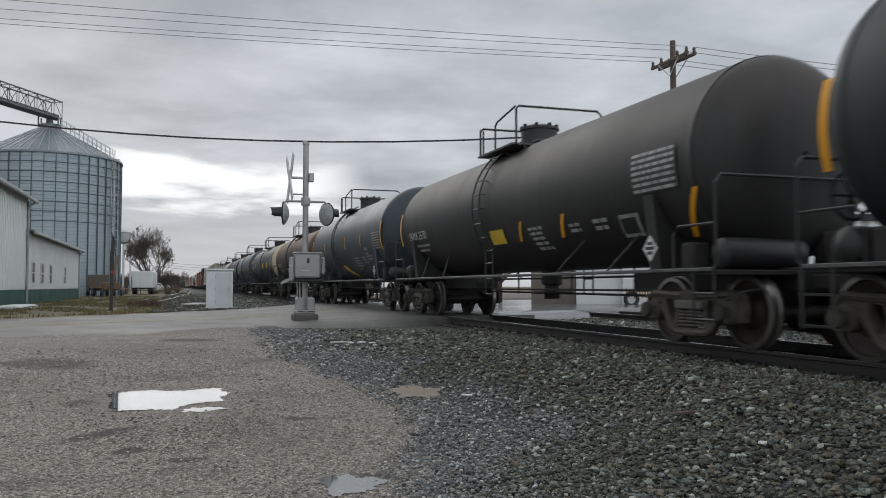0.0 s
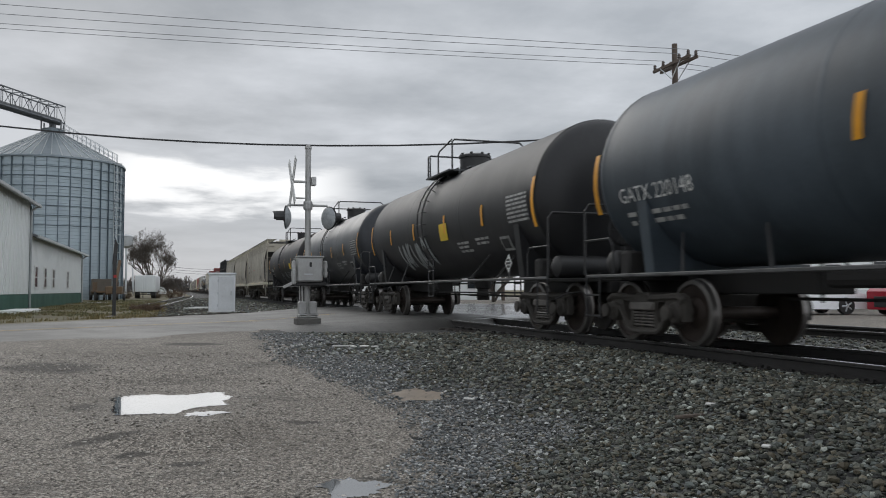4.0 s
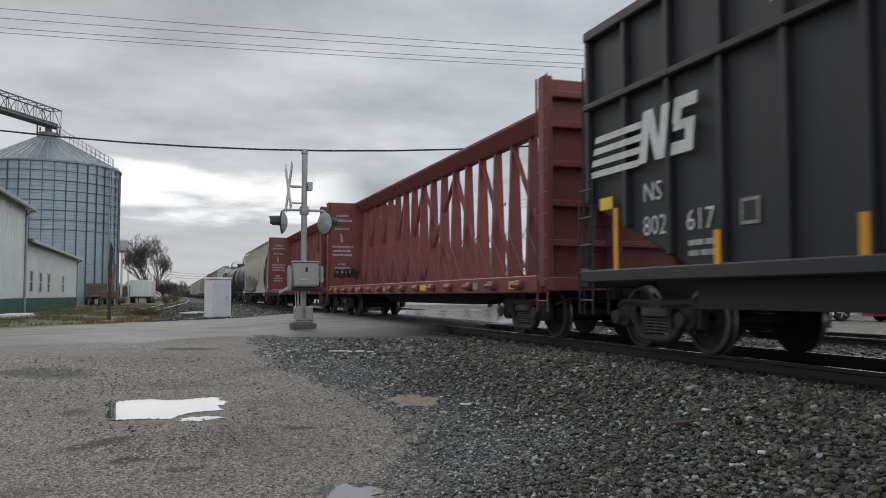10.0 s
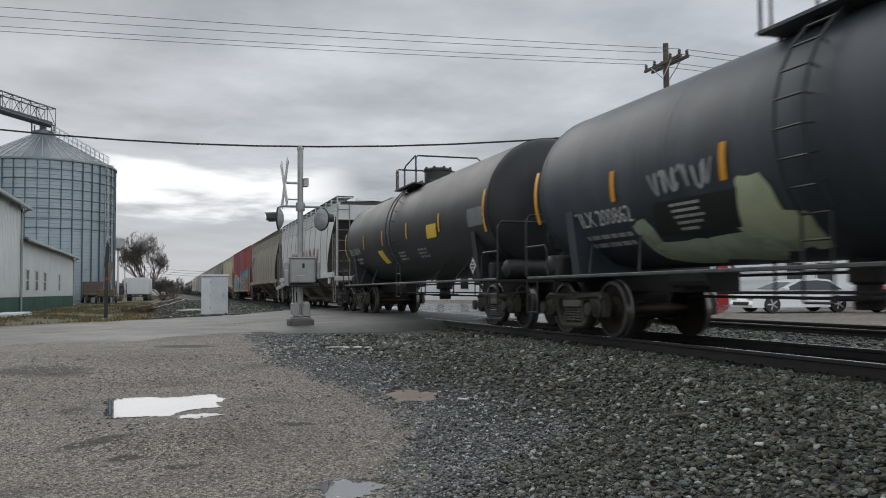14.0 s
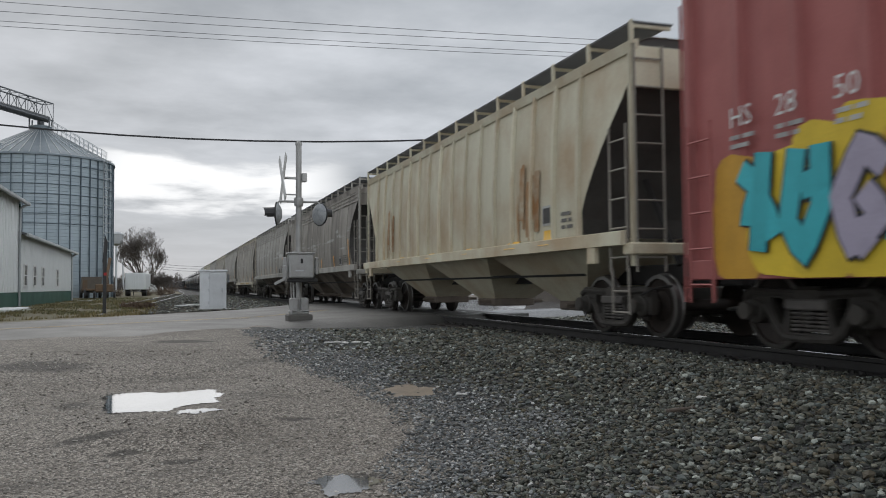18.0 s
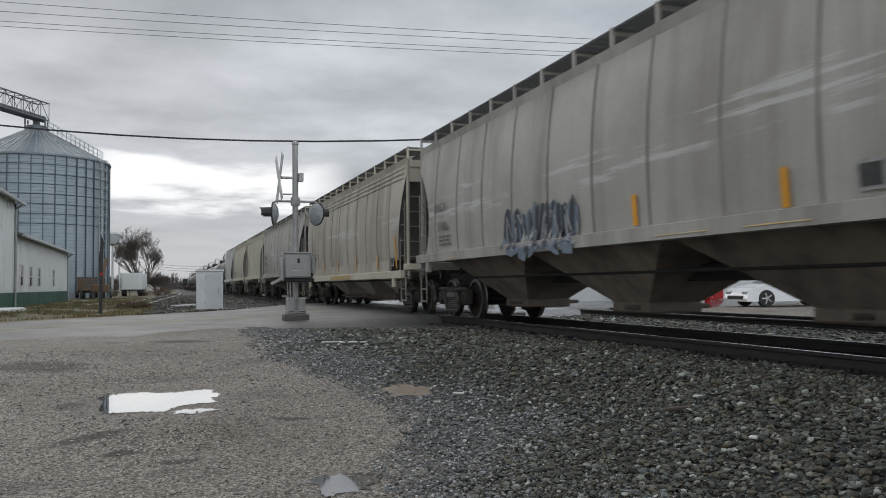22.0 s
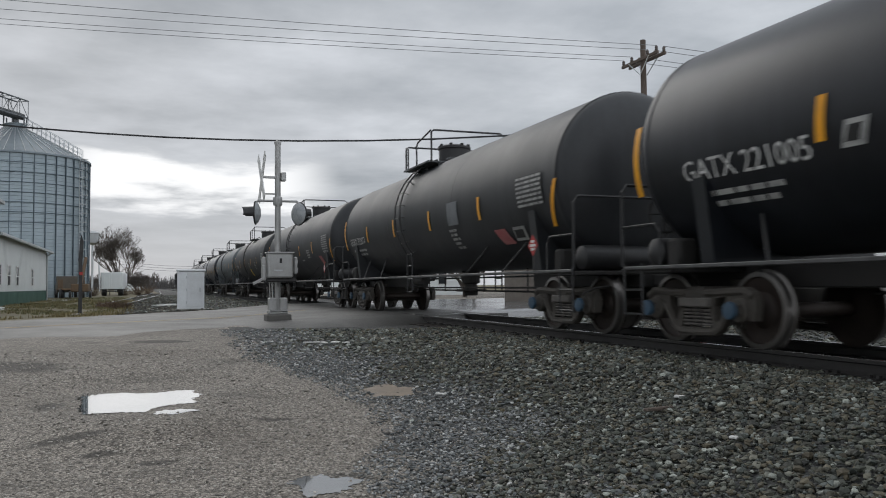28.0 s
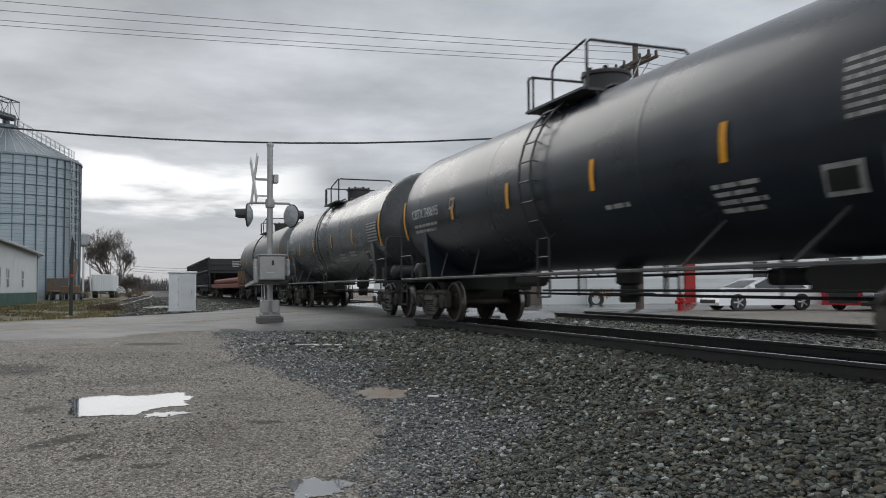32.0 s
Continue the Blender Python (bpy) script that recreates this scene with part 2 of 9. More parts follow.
def island_rock(name, colours, rough=0.55):
    m = MATS[name] = bpy.data.materials.new(name)
    m.use_nodes = True
    nt = m.node_tree
    N, L = nt.nodes.new, nt.links.new
    bs = nt.nodes["Principled BSDF"]
    geo = N("ShaderNodeNewGeometry")
    ramp = N("ShaderNodeValToRGB")
    e = ramp.color_ramp.elements
    e[0].position, e[0].color = 0.0, (*colours[0], 1)
    e[1].position, e[1].color = 1.0, (*colours[-1], 1)
    for i, c in enumerate(colours[1:-1]):
        e.new((i + 1) / (len(colours) - 1)).color = (*c, 1)
    L(geo.outputs["Random Per Island"], ramp.inputs[0])
    no = N("ShaderNodeTexNoise"); no.inputs["Scale"].default_value, no.inputs["Detail"].default_value = 45, 4
    L(geo.outputs["Position"], no.inputs["Vector"])
    hs = N("ShaderNodeHueSaturation")
    mr = N("ShaderNodeMapRange"); mr.inputs["To Min"].default_value, mr.inputs["To Max"].default_value = 0.5, 1.5
    L(no.outputs["Fac"], mr.inputs["Value"]); L(mr.outputs[0], hs.inputs["Value"]); L(ramp.outputs[0], hs.inputs["Color"])
    L(hs.outputs[0], bs.inputs["Base Color"])
    bs.inputs["Roughness"].default_value = rough
    bp = N("ShaderNodeBump"); bp.inputs["Strength"].default_value, bp.inputs["Distance"].default_value = 0.4, 0.004
    L(no.outputs["Fac"], bp.inputs["Height"]); L(bp.outputs[0], bs.inputs["Normal"])
    return m


SMEARS = ((-0.62, 8.3, 0.42, 0.13), (-0.35, 7.8, 0.2, 0.09), (0.12, 7.45, 0.22, 0.10), (1.5, 6.5, 0.2, 0.12), (2.2, 7.3, 0.25, 0.18), (-0.98, 10.0, 0.22, 0.30), (2.3, 14.3, 0.25, 0.4), (0.3, 15.3, 0.6, 0.35), (-1.6, 12.6, 0.7, 0.5), (1.35, 8.9, 0.3, 0.1), (-1.9, 9.3, 0.3, 0.15))
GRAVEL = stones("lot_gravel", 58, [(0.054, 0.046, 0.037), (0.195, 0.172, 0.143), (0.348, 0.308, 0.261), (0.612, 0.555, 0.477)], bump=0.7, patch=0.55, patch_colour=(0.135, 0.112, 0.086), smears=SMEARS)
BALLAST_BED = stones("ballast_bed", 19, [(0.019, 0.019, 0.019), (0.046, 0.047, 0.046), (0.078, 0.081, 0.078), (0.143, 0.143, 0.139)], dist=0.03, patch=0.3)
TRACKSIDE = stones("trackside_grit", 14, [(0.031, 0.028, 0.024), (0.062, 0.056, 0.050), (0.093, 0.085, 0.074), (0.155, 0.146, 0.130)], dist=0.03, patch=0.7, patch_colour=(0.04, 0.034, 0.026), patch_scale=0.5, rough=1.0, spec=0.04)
BALLAST = island_rock("ballast_stone", [(0.011, 0.012, 0.011), (0.038, 0.041, 0.033), (0.080, 0.066, 0.042), (0.042, 0.047, 0.037), (0.104, 0.108, 0.084), (0.038, 0.043, 0.031), (0.176, 0.180, 0.148), (0.125, 0.106, 0.067), (0.035, 0.037, 0.029), (0.142, 0.161, 0.148), (0.050, 0.049, 0.038), (0.401, 0.422, 0.372)], rough=0.68)
FINE_BALLAST = island_rock("fine_ballast_stone", [(0.033, 0.036, 0.037), (0.109, 0.117, 0.120), (0.200, 0.208, 0.208), (0.109, 0.116, 0.116), (0.193, 0.174, 0.144), (0.103, 0.114, 0.116), (0.245, 0.251, 0.245), (0.515, 0.515, 0.496)], rough=0.68)
PEBBLE = island_rock("pebble", [(0.11, 0.10, 0.088), (0.23, 0.21, 0.185), (0.31, 0.285, 0.25), (0.46, 0.43, 0.385)], rough=0.75)
ASPHALT = surface("worn_asphalt", (0.108, 0.105, 0.097), (0.054, 0.052, 0.048), rough=0.6, scale=0.8, fine=45, bump=0.5, amount=0.85, speckle=0.12)
WET_ROAD = surface("wet_asphalt", (0.10, 0.10, 0.10), (0.06, 0.06, 0.06), rough=0.16, scale=0.4, fine=50, bump=0.05)
GRASS_SOIL = surface("winter_grass_soil", (0.13, 0.115, 0.06), (0.085, 0.07, 0.045), rough=0.95, scale=0.35, fine=12, bump=0.6, amount=0.9, speckle=0.12)
RAIL = surface("rail_steel_side", (0.030, 0.028, 0.027), (0.018, 0.017, 0.016), rough=0.6, metal=0.3, scale=3)
RAIL_TOP = surface("polished_rail_head", (0.62, 0.62, 0.62), (0.5, 0.5, 0.5), rough=0.22, metal=1.0, scale=8, bump=0.02)
TIE = surface("creosoted_tie", (0.045, 0.038, 0.032), (0.025, 0.022, 0.02), rough=0.85, scale=4, fine=30, bump=0.5)
GALV = surface("galvanised_steel", (0.50, 0.52, 0.53), (0.36, 0.38, 0.39), rough=0.45, metal=0.55, scale=2.5, streak=0.35, bump=0.05)
ALU = surface("silver_painted_steel", (0.42, 0.42, 0.41), (0.28, 0.27, 0.25), rough=0.5, metal=0.35, scale=3, streak=0.3)
CABINET = surface("pale_cabinet_paint", (0.74, 0.76, 0.77), (0.56, 0.57, 0.57), rough=0.5, scale=2, streak=0.35, bump=0.04)
CONCRETE = surface("weathered_concrete", (0.30, 0.295, 0.28), (0.17, 0.165, 0.15), rough=0.9, scale=3, bump=0.4)
BLACK = surface("black_paint", (0.022, 0.022, 0.023), (0.035, 0.033, 0.03), rough=0.5, scale=2)
WHITE_SIDING = surface("white_steel_siding", (0.73, 0.75, 0.74), (0.62, 0.64, 0.63), rough=0.5, scale=0.5, streak=0.3, bump=0.03, speckle=0.02)
GREEN_SIDING = surface("dark_green_siding", (0.018, 0.085, 0.062), (0.012, 0.06, 0.045), rough=0.5, scale=0.6, bump=0.03)
ROOF_DARK = surface("dark_metal_roof", (0.10, 0.105, 0.11), (0.06, 0.063, 0.067), rough=0.45, scale=0.8)
GUTTER = surface("grey_gutter", (0.35, 0.37, 0.37), (0.22, 0.23, 0.23), rough=0.5, scale=2)
GLASS_DARK = surface("dark_window_glass", (0.02, 0.024, 0.028), (0.03, 0.035, 0.04), rough=0.08, scale=1, bump=0.0, speckle=0.0)
BARK = surface("bare_bark", (0.105, 0.09, 0.078), (0.06, 0.05, 0.045), rough=0.9, scale=3, bump=0.5)
FAR_WOOD = surface("far_bare_twigs", (0.10, 0.095, 0.092), (0.06, 0.058, 0.06), rough=1.0, scale=0.2, speckle=0.15)
POLE_WOOD = surface("weathered_pole_wood", (0.11, 0.085, 0.068), (0.06, 0.048, 0.04), rough=0.85, scale=2, streak=0.4, bump=0.4)
WIRE = surface("black_cable", (0.015, 0.015, 0.016), rough=0.6, scale=5, bump=0)
WIRE_THIN = surface("grey_wire", (0.16, 0.165, 0.17), rough=0.6, scale=5, bump=0)
RED = surface("red_paint", (0.42, 0.02, 0.018), (0.3, 0.015, 0.015), rough=0.4, scale=2, bump=0.03)
YELLOW_LINE = surface("yellow_road_paint", (0.42, 0.27, 0.05), (0.25, 0.2, 0.1), rough=0.7, scale=2, amount=0.9)
WHITE_PAINT = surface("white_lettering", (0.68, 0.68, 0.66), (0.42, 0.42, 0.40), rough=0.5, scale=3, amount=0.8, bump=0, vary=0.05)
ORANGE = surface("orange_reflector", (0.80, 0.36, 0.015), (0.55, 0.24, 0.02), rough=0.35, scale=2, bump=0, vary=0.08)
YELLOW = surface("yellow_marking", (0.80, 0.55, 0.03), (0.6, 0.4, 0.05), rough=0.45, scale=2, bump=0)
FADED_STENCIL = surface("faded_dark_stencil", (0.12, 0.115, 0.105), (0.22, 0.21, 0.19), rough=0.65, scale=6, amount=0.9)
PALE_STENCIL = surface("faded_stencil", (0.42, 0.42, 0.40), (0.2, 0.2, 0.2), rough=0.6, scale=6, amount=0.9, bump=0)
DARK_STENCIL = surface("dark_stencil", (0.04, 0.04, 0.04), (0.085, 0.083, 0.08), rough=0.6, scale=6, amount=0.8, bump=0)
TRUCK_IRON = surface("grimy_cast_iron", (0.052, 0.046, 0.039), (0.023, 0.021, 0.018), rough=0.75, scale=4, fine=25, bump=0.35, vary=0.3)
WHEEL_IRON = surface("wheel_iron", (0.036, 0.026, 0.021), (0.018, 0.015, 0.0135), rough=0.6, scale=5, metal=0.3, vary=0.25)
WHEEL_RIM = surface("bright_wheel_tread", (0.19, 0.18, 0.17), (0.12, 0.11, 0.105), rough=0.35, metal=0.8, scale=6, bump=0.02)
SPRING = surface("dusty_spring_steel", (0.12, 0.11, 0.10), (0.06, 0.055, 0.05), rough=0.7, scale=6)
UNDER = surface("under_gear_black", (0.018, 0.017, 0.016), (0.034, 0.030, 0.027), rough=0.8, scale=3)
BLUE_CAP = surface("blue_bearing_cap", (0.035, 0.075, 0.12), (0.03, 0.045, 0.06), rough=0.5, scale=6)
GRATING = surface("dull_grating", (0.075, 0.08, 0.083), (0.05, 0.053, 0.055), rough=0.6, scale=4)


# ---- mesh helpers ----
class Shape:
    """Collects the faces of one part."""

    def __init__(self):
        self.v, self.f = [], []

    def add(self, verts, faces):
        n = len(self.v)
        self.v.extend(tuple(p) for p in verts)
        self.f.extend(tuple(i + n for i in f) for f in faces)
        return self

    def box(self, x0, x1, y0, y1, z0, z1, b=0.0):
        if b <= 0:
            v = [(x, y, z) for x in (x0, x1) for y in (y0, y1) for z in (z0, z1)]
            return self.add(v, [(0, 1, 3, 2), (4, 6, 7, 5), (0, 4, 5, 1), (2, 3, 7, 6), (0, 2, 6, 4), (1, 5, 7, 3)])
        b = min(b, (x1 - x0) * 0.45, (y1 - y0) * 0.45, (z1 - z0) * 0.45)
        c = ((x0 + x1) / 2, (y0 + y1) / 2, (z0 + z1) / 2)
        h = ((x1 - x0) / 2, (y1 - y0) / 2, (z1 - z0) / 2)
        v, at = [], {}
        for sx in (-1, 1):
            for sy in (-1, 1):
                for sz in (-1, 1):
                    for ax in range(3):
                        s = (sx, sy, sz)
                        at[(s, ax)] = len(v)
                        v.append(tuple(c[k] + s[k] * (h[k] if k == ax else h[k] - b) for k in range(3)))
        f = []
        for ax in range(3):
            for s in (-1, 1):
                o = [k for k in range(3) if k != ax]
                q = []
                for a, d in ((-1, -1), (1, -1), (1, 1), (-1, 1)):
                    k = [0, 0, 0]
                    k[ax], k[o[0]], k[o[1]] = s, a, d
                    q.append(at[(tuple(k), ax)])
                f.append(tuple(q))
        for ax in range(3):
            o = [k for k in range(3) if k != ax]
            for a in (-1, 1):
                for d in (-1, 1):
                    k0, k1 = [0, 0, 0], [0, 0, 0]
                    for k, s in ((k0, -1), (k1, 1)):
                        k[ax], k[o[0]], k[o[1]] = s, a, d
                    k0, k1 = tuple(k0), tuple(k1)
                    f.append((at[(k0, o[0])], at[(k1, o[0])], at[(k1, o[1])], at[(k0, o[1])]))
        for sx in (-1, 1):
            for sy in (-1, 1):
                for sz in (-1, 1):
                    f.append(tuple(at[((sx, sy, sz), k)] for k in range(3)))
        return self.add(v, f)

    def rod(self, p, q, r, n=8, r2=None, caps=True):
        p, q = Vector(p), Vector(q)
        d = (q - p)
        if d.length < 1e-6:
            return self
        d.normalize()
        a = d.orthogonal().normalized()
        b = d.cross(a)
        r2 = r if r2 is None else r2
        v = []
        for k in range(n):
            w = 2 * math.pi * k / n
            e = a * math.cos(w) + b * math.sin(w)
            v.append(p + e * r)
            v.append(q + e * r2)
        f = [(2 * k, 2 * ((k + 1) % n), 2 * ((k + 1) % n) + 1, 2 * k + 1) for k in range(n)]
        if caps:
            f += [tuple(2 * k for k in range(n))[::-1], tuple(2 * k + 1 for k in range(n))]
        return self.add(v, f)

    def pipe(self, pts, r, n=6):
        """A bent pipe through the points, with mitred joints."""
        pts = [Vector(p) for p in pts]
        rings = []
        for i, p in enumerate(pts):
            d = (pts[min(i + 1, len(pts) - 1)] - pts[max(i - 1, 0)]).normalized()
            if i == 0:
                a = d.orthogonal().normalized()
            else:
                a = (a - d * a.dot(d)).normalized()
            b = d.cross(a)
            rings.append([p + (a * math.cos(2 * math.pi * k / n) + b * math.sin(2 * math.pi * k / n)) * r for k in range(n)])
        v = [w for ring in rings for w in ring]
        f = [(i * n + k, i * n + (k + 1) % n, (i + 1) * n + (k + 1) % n, (i + 1) * n + k) for i in range(len(pts) - 1) for k in range(n)]
        f += [tuple(range(n))[::-1], tuple((len(pts) - 1) * n + k for k in range(n))]
        return self.add(v, f)

    def turned(self, profile, axis="z", at=(0, 0, 0), n=24, caps=True):
        """A turned body: profile of (radius, place along the axis)."""
        v = []
        for r, h in profile:
            for k in range(n):
                w = 2 * math.pi * k / n
                a, b = r * math.cos(w), r * math.sin(w)
                p = {"x": (h, a, b), "y": (b, h, a), "z": (a, b, h)}[axis]
                v.append((p[0] + at[0], p[1] + at[1], p[2] + at[2]))
        m = len(profile)
        f = [(i * n + k, i * n + (k + 1) % n, (i + 1) * n + (k + 1) % n, (i + 1) * n + k) for i in range(m - 1) for k in range(n)]
        if caps:
            f += [tuple(range(n))[::-1], tuple((m - 1) * n + k for k in range(n))]
        return self.add(v, f)

    def prism(self, outline, x0, x1, axis="x"):
        """A plate: an outline of (a, b) pushed from x0 to x1 along the axis; a, b are the other two axes in order."""
        n = len(outline)
        def put(a, b, h):
            return {"x": (h, a, b), "y": (a, h, b), "z": (a, b, h)}[axis]
        v = [put(a, b, x0) for a, b in outline] + [put(a, b, x1) for a, b in outline]
        f = [tuple(range(n))[::-1], tuple(range(n, 2 * n))] + [(k, (k + 1) % n, n + (k + 1) % n, n + k) for k in range(n)]
        return self.add(v, f)

    def mesh(self, name, material, smooth=None):
        me = bpy.data.meshes.new(name)
        me.from_pydata(self.v, [], self.f)
        me.materials.append(material)
        me.validate()
        bm = bmesh.new()
        bm.from_mesh(me)
        bmesh.ops.recalc_face_normals(bm, faces=bm.faces)
        bm.to_mesh(me)
        bm.free()
        if smooth:
            me.polygons.foreach_set("use_smooth", [True] * len(me.polygons))
            me.set_sharp_from_angle(angle=radians(smooth))
        return me


def part(name, shape, material, parent, label="", smooth=None, at=None):
    """One mesh object under a thing or a part. shape: a Shape, or a mesh that alike parts share."""
    me = shape.mesh(name, material, smooth) if isinstance(shape, Shape) else shape
    ob = new(name, me)
    ob.parent = parent
    if at is not None:
        ob.location = at
    if label:
        ob["label"] = label
    return ob


def thing(name, label, category, at=(0, 0, 0), turn=0.0, group="", kind=""):
    ob = new(name)
    ob.empty_display_size = 0.3
    ob.matrix_basis = pose(*at, 0, 0, turn)
    return tagged(ob, label, category, group, kind)


def solid(name, shape, material, label, category="", kind="", group="", smooth=None, at=(0, 0, 0), turn=0.0):
    ob = new(name, shape.mesh(name, material, smooth))
    ob.matrix_basis = pose(*at, 0, 0, turn)
    return tagged(ob, label, category, group, kind)


def letters(body, size):
    """Flat outlines of writing in the built-in font: points (along, up) and faces, with its left foot at 0, 0."""
    cu = bpy.data.curves.new("writing", "FONT")
    cu.body, cu.size, cu.resolution_u = body, size, 2
    ob = bpy.data.objects.new("writing", cu)
    scene.collection.objects.link(ob)
    bpy.context.view_layer.update()
    me = bpy.data.meshes.new_from_object(ob.evaluated_get(bpy.context.evaluated_depsgraph_get()))
    v, f = [(p.co.x, p.co.y) for p in me.vertices], [tuple(q.vertices) for q in me.polygons]
    bpy.data.objects.remove(ob)
    bpy.data.meshes.remove(me)
    bpy.data.curves.remove(cu)
    return v, f


# ---- the ground: one sheet, from the lot round the camera to the horizon ----
TX, RZ = 7.6, 0.765          # middle of the near track, top of its rails
TX2, RZ2 = 13.2, 0.74        # the second track
def step(a, b, t):
    t = max(0.0, min(1.0, (t - a) / (b - a)))
    return t * t * (3 - 2 * t)


def near_edge(x):            # near kerbless edge of the road
    return 17.1 + 0.48 * x


def far_edge(x):
    return 30.7 + 1.22 * x if x < 2.3 else 33.5 + 0.92 * (x - 2.3)


PUDDLES = ((-0.02, 10.0, 0.62, 1.05, 0.245), (1.30, 6.25, 0.24, 0.30, 0.03))      # middle, half widths, level
TOE = ((0.0, 1.0), (5.0, 1.3), (5.9, 1.52), (6.9, 1.93), (7.9, 2.32), (9.3, 2.42), (10.8, 2.18), (11.9, 1.82), (13.9, 1.50), (17.5, 1.45), (30.0, 1.4))


def toe_of(y):               # where the ballast shoulder runs out on the lot
    for (a, p), (b, q) in zip(TOE, TOE[1:]):
        if y < b:
            return p + (q - p) * max(0.0, (y - a) / (b - a))
    return TOE[-1][1]



def terrain(x, y):
    ramp = step(5.5, near_edge(max(-8, min(x, 3.0))) - 0.3, y)
    lot = 0.63 * ramp
    if y > far_edge(max(-12, min(x, 12))) and x < 6:
        lot = 0.63 - 0.17 * step(0, 8, y - far_edge(max(-12, min(x, 12))))
    if x > 16:
        lot = 0.60
    bed = 0.56
    toe = toe_of(y) + 0.6 if y < 20 else 3.6
    t = step(toe, 5.7, x) if x < 9 else 1 - 0.3 * step(15.2, 16.5, x)
    z = lot + (max(bed, lot) - lot) * t if lot < bed else lot - (lot - bed) * t
    d = min(max(-60, x), 60)
    z += 0.012 * noise.noise((x * 0.7, y * 0.7, 0.3)) + 0.02 * noise.noise((x * 0.2, y * 0.2, 4.3))
    for px, py, rx, ry, level in PUDDLES:
        q = math.hypot((x - px) / rx, (y - py) / ry)
        if q < 2.4:
            z += (level - z) * (1 - step(1.4, 2.4, q))
    return z


def ground_sheet():
    xs = [-900, -400, -200, -120, -80, -60, -45, -35, -28, -22, -18, -15, -12.5, -10.5, -9, -8] + [-7 + 0.25 * k for k in range(57)] + \
         [7.5, 8, 9, 10, 11, 12, 13, 14, 15, 15.6, 16.2, 17, 18, 20, 23, 27, 32, 38, 46, 60, 80, 120, 200, 400, 900]
    ys = [-400, -150, -60, -30, -20, -14, -10] + [-8 + 0.5 * k for k in range(21)] + [2.5 + 0.25 * k for k in range(90)] + [25.5, 26.5, 28, 30, 32, 34, 36, 38, 41, 44, 48, 53, 60, 68, 78, 90, 105, 125, 150, 190, 250, 340, 500, 800, 1600]
    nx = len(xs)
    v = [(x, y, terrain(x, y)) for y in ys for x in xs]
    f, tag = [], []
    for j in range(len(ys) - 1):
        for i in range(nx - 1):
            f.append((j * nx + i, j * nx + i + 1, (j + 1) * nx + i + 1, (j + 1) * nx + i))
            x, y = (xs[i] + xs[i + 1]) / 2, (ys[j] + ys[j + 1]) / 2
            w = 0.12 * math.sin(y * 3.1) + 0.15 * math.sin(y * 1.3 + 1)
            toe = toe_of(y) + w + 0.25 if y < 20 else 2.4
            if toe < x < 15.8 and (y < near_edge(x) + 1 or y > far_edge(min(x, 20)) - 1):
                tag.append(1)
            elif (y > far_edge(max(-12, min(x, 12))) and x < 6 and not (-1.0 < x and y < 140)) or abs(x) > 45 or y > 150:
                tag.append(2)
            elif y > far_edge(max(-12, min(x, 12))) and x < 6:
                tag.append(3)
            else:
                tag.append(0)
    me = bpy.data.meshes.new("ground")
    me.from_pydata(v, [], f)
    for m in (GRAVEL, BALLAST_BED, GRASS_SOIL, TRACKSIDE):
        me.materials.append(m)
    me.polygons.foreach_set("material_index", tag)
    me.polygons.foreach_set("use_smooth", [True] * len(f))
    return tagged(new("ground", me), "wet gravel lot, ballast shoulder and rough winter grass", "ground", kind="structure")


ground_sheet()


def road_sheet():
    """The road that crosses the line at a slant, laid on the ground and level over the tracks."""
    v, f = [], []
    xs = [-60 + 2 * k for k in range(28)] + [-4 + 0.5 * k for k in range(60)] + [26 + 3 * k for k in range(12)]
    m = 11
    def height(x, y):
        zt = 0.645
        if x > 2:
            zt += 0.125 * step(2, 5.5, x)
        if x > 14.5:
            zt -= 0.10 * step(14.5, 20, x)
        return zt
    for x in xs:
        a, b = near_edge(x), max(near_edge(x) + 6.5, far_edge(x) if x < 18 else far_edge(18) + 0.5 * (x - 18))
        for k in range(m):
            if k in (0, m - 1):
                y = a - 0.5 if k == 0 else b + 0.5
                v.append((x, y, min(height(x, y), terrain(x, y)) - 0.03))
                continue
            y = a + (b - a) * (k - 1) / (m - 3)
            wob = 0.10 * noise.noise((x * 0.8, k, 0)) if k in (1, m - 2) else 0
            v.append((x, y + wob, height(x, y) - (0.02 if k in (1, m - 2) else 0)))
    tag = []
    for i in range(len(xs) - 1):
        for k in range(m - 1):
            f.append((i * m + k, (i + 1) * m + k, (i + 1) * m + k + 1, i * m + k + 1))
            tag.append(1 if xs[i] > 8.6 else 0)
    me = bpy.data.meshes.new("road")
    me.from_pydata(v, [], f)
    me.materials.append(ASPHALT)
    me.materials.append(WET_ROAD)
    me.polygons.foreach_set("material_index", tag)
    me.polygons.foreach_set("use_smooth", [True] * len(f))
    ob = tagged(new("road", me), "worn pale asphalt road, wet beyond the rails, crossing the tracks", "road", kind="structure")
    for off in (-0.10, 0.10):
        s = Shape()
        rows = []
        x = -58.0
        while x < 5.2:
            y = near_edge(x) + 5.2 + 0.23 * (x + 4) * (1 if x > -4 else 0) + off
            rows.append((x, y, height(x, y) + 0.006))
            x += 0.6
        vv = []
        for x, y, z in rows:
            vv += [(x, y - 0.045, z), (x, y + 0.045, z)]
        s.add(vv, [(2 * i, 2 * i + 2, 2 * i + 3, 2 * i + 1) for i in range(len(rows) - 1)])
        part("centre_line", s, YELLOW_LINE, ob)
    return ob


road_sheet()


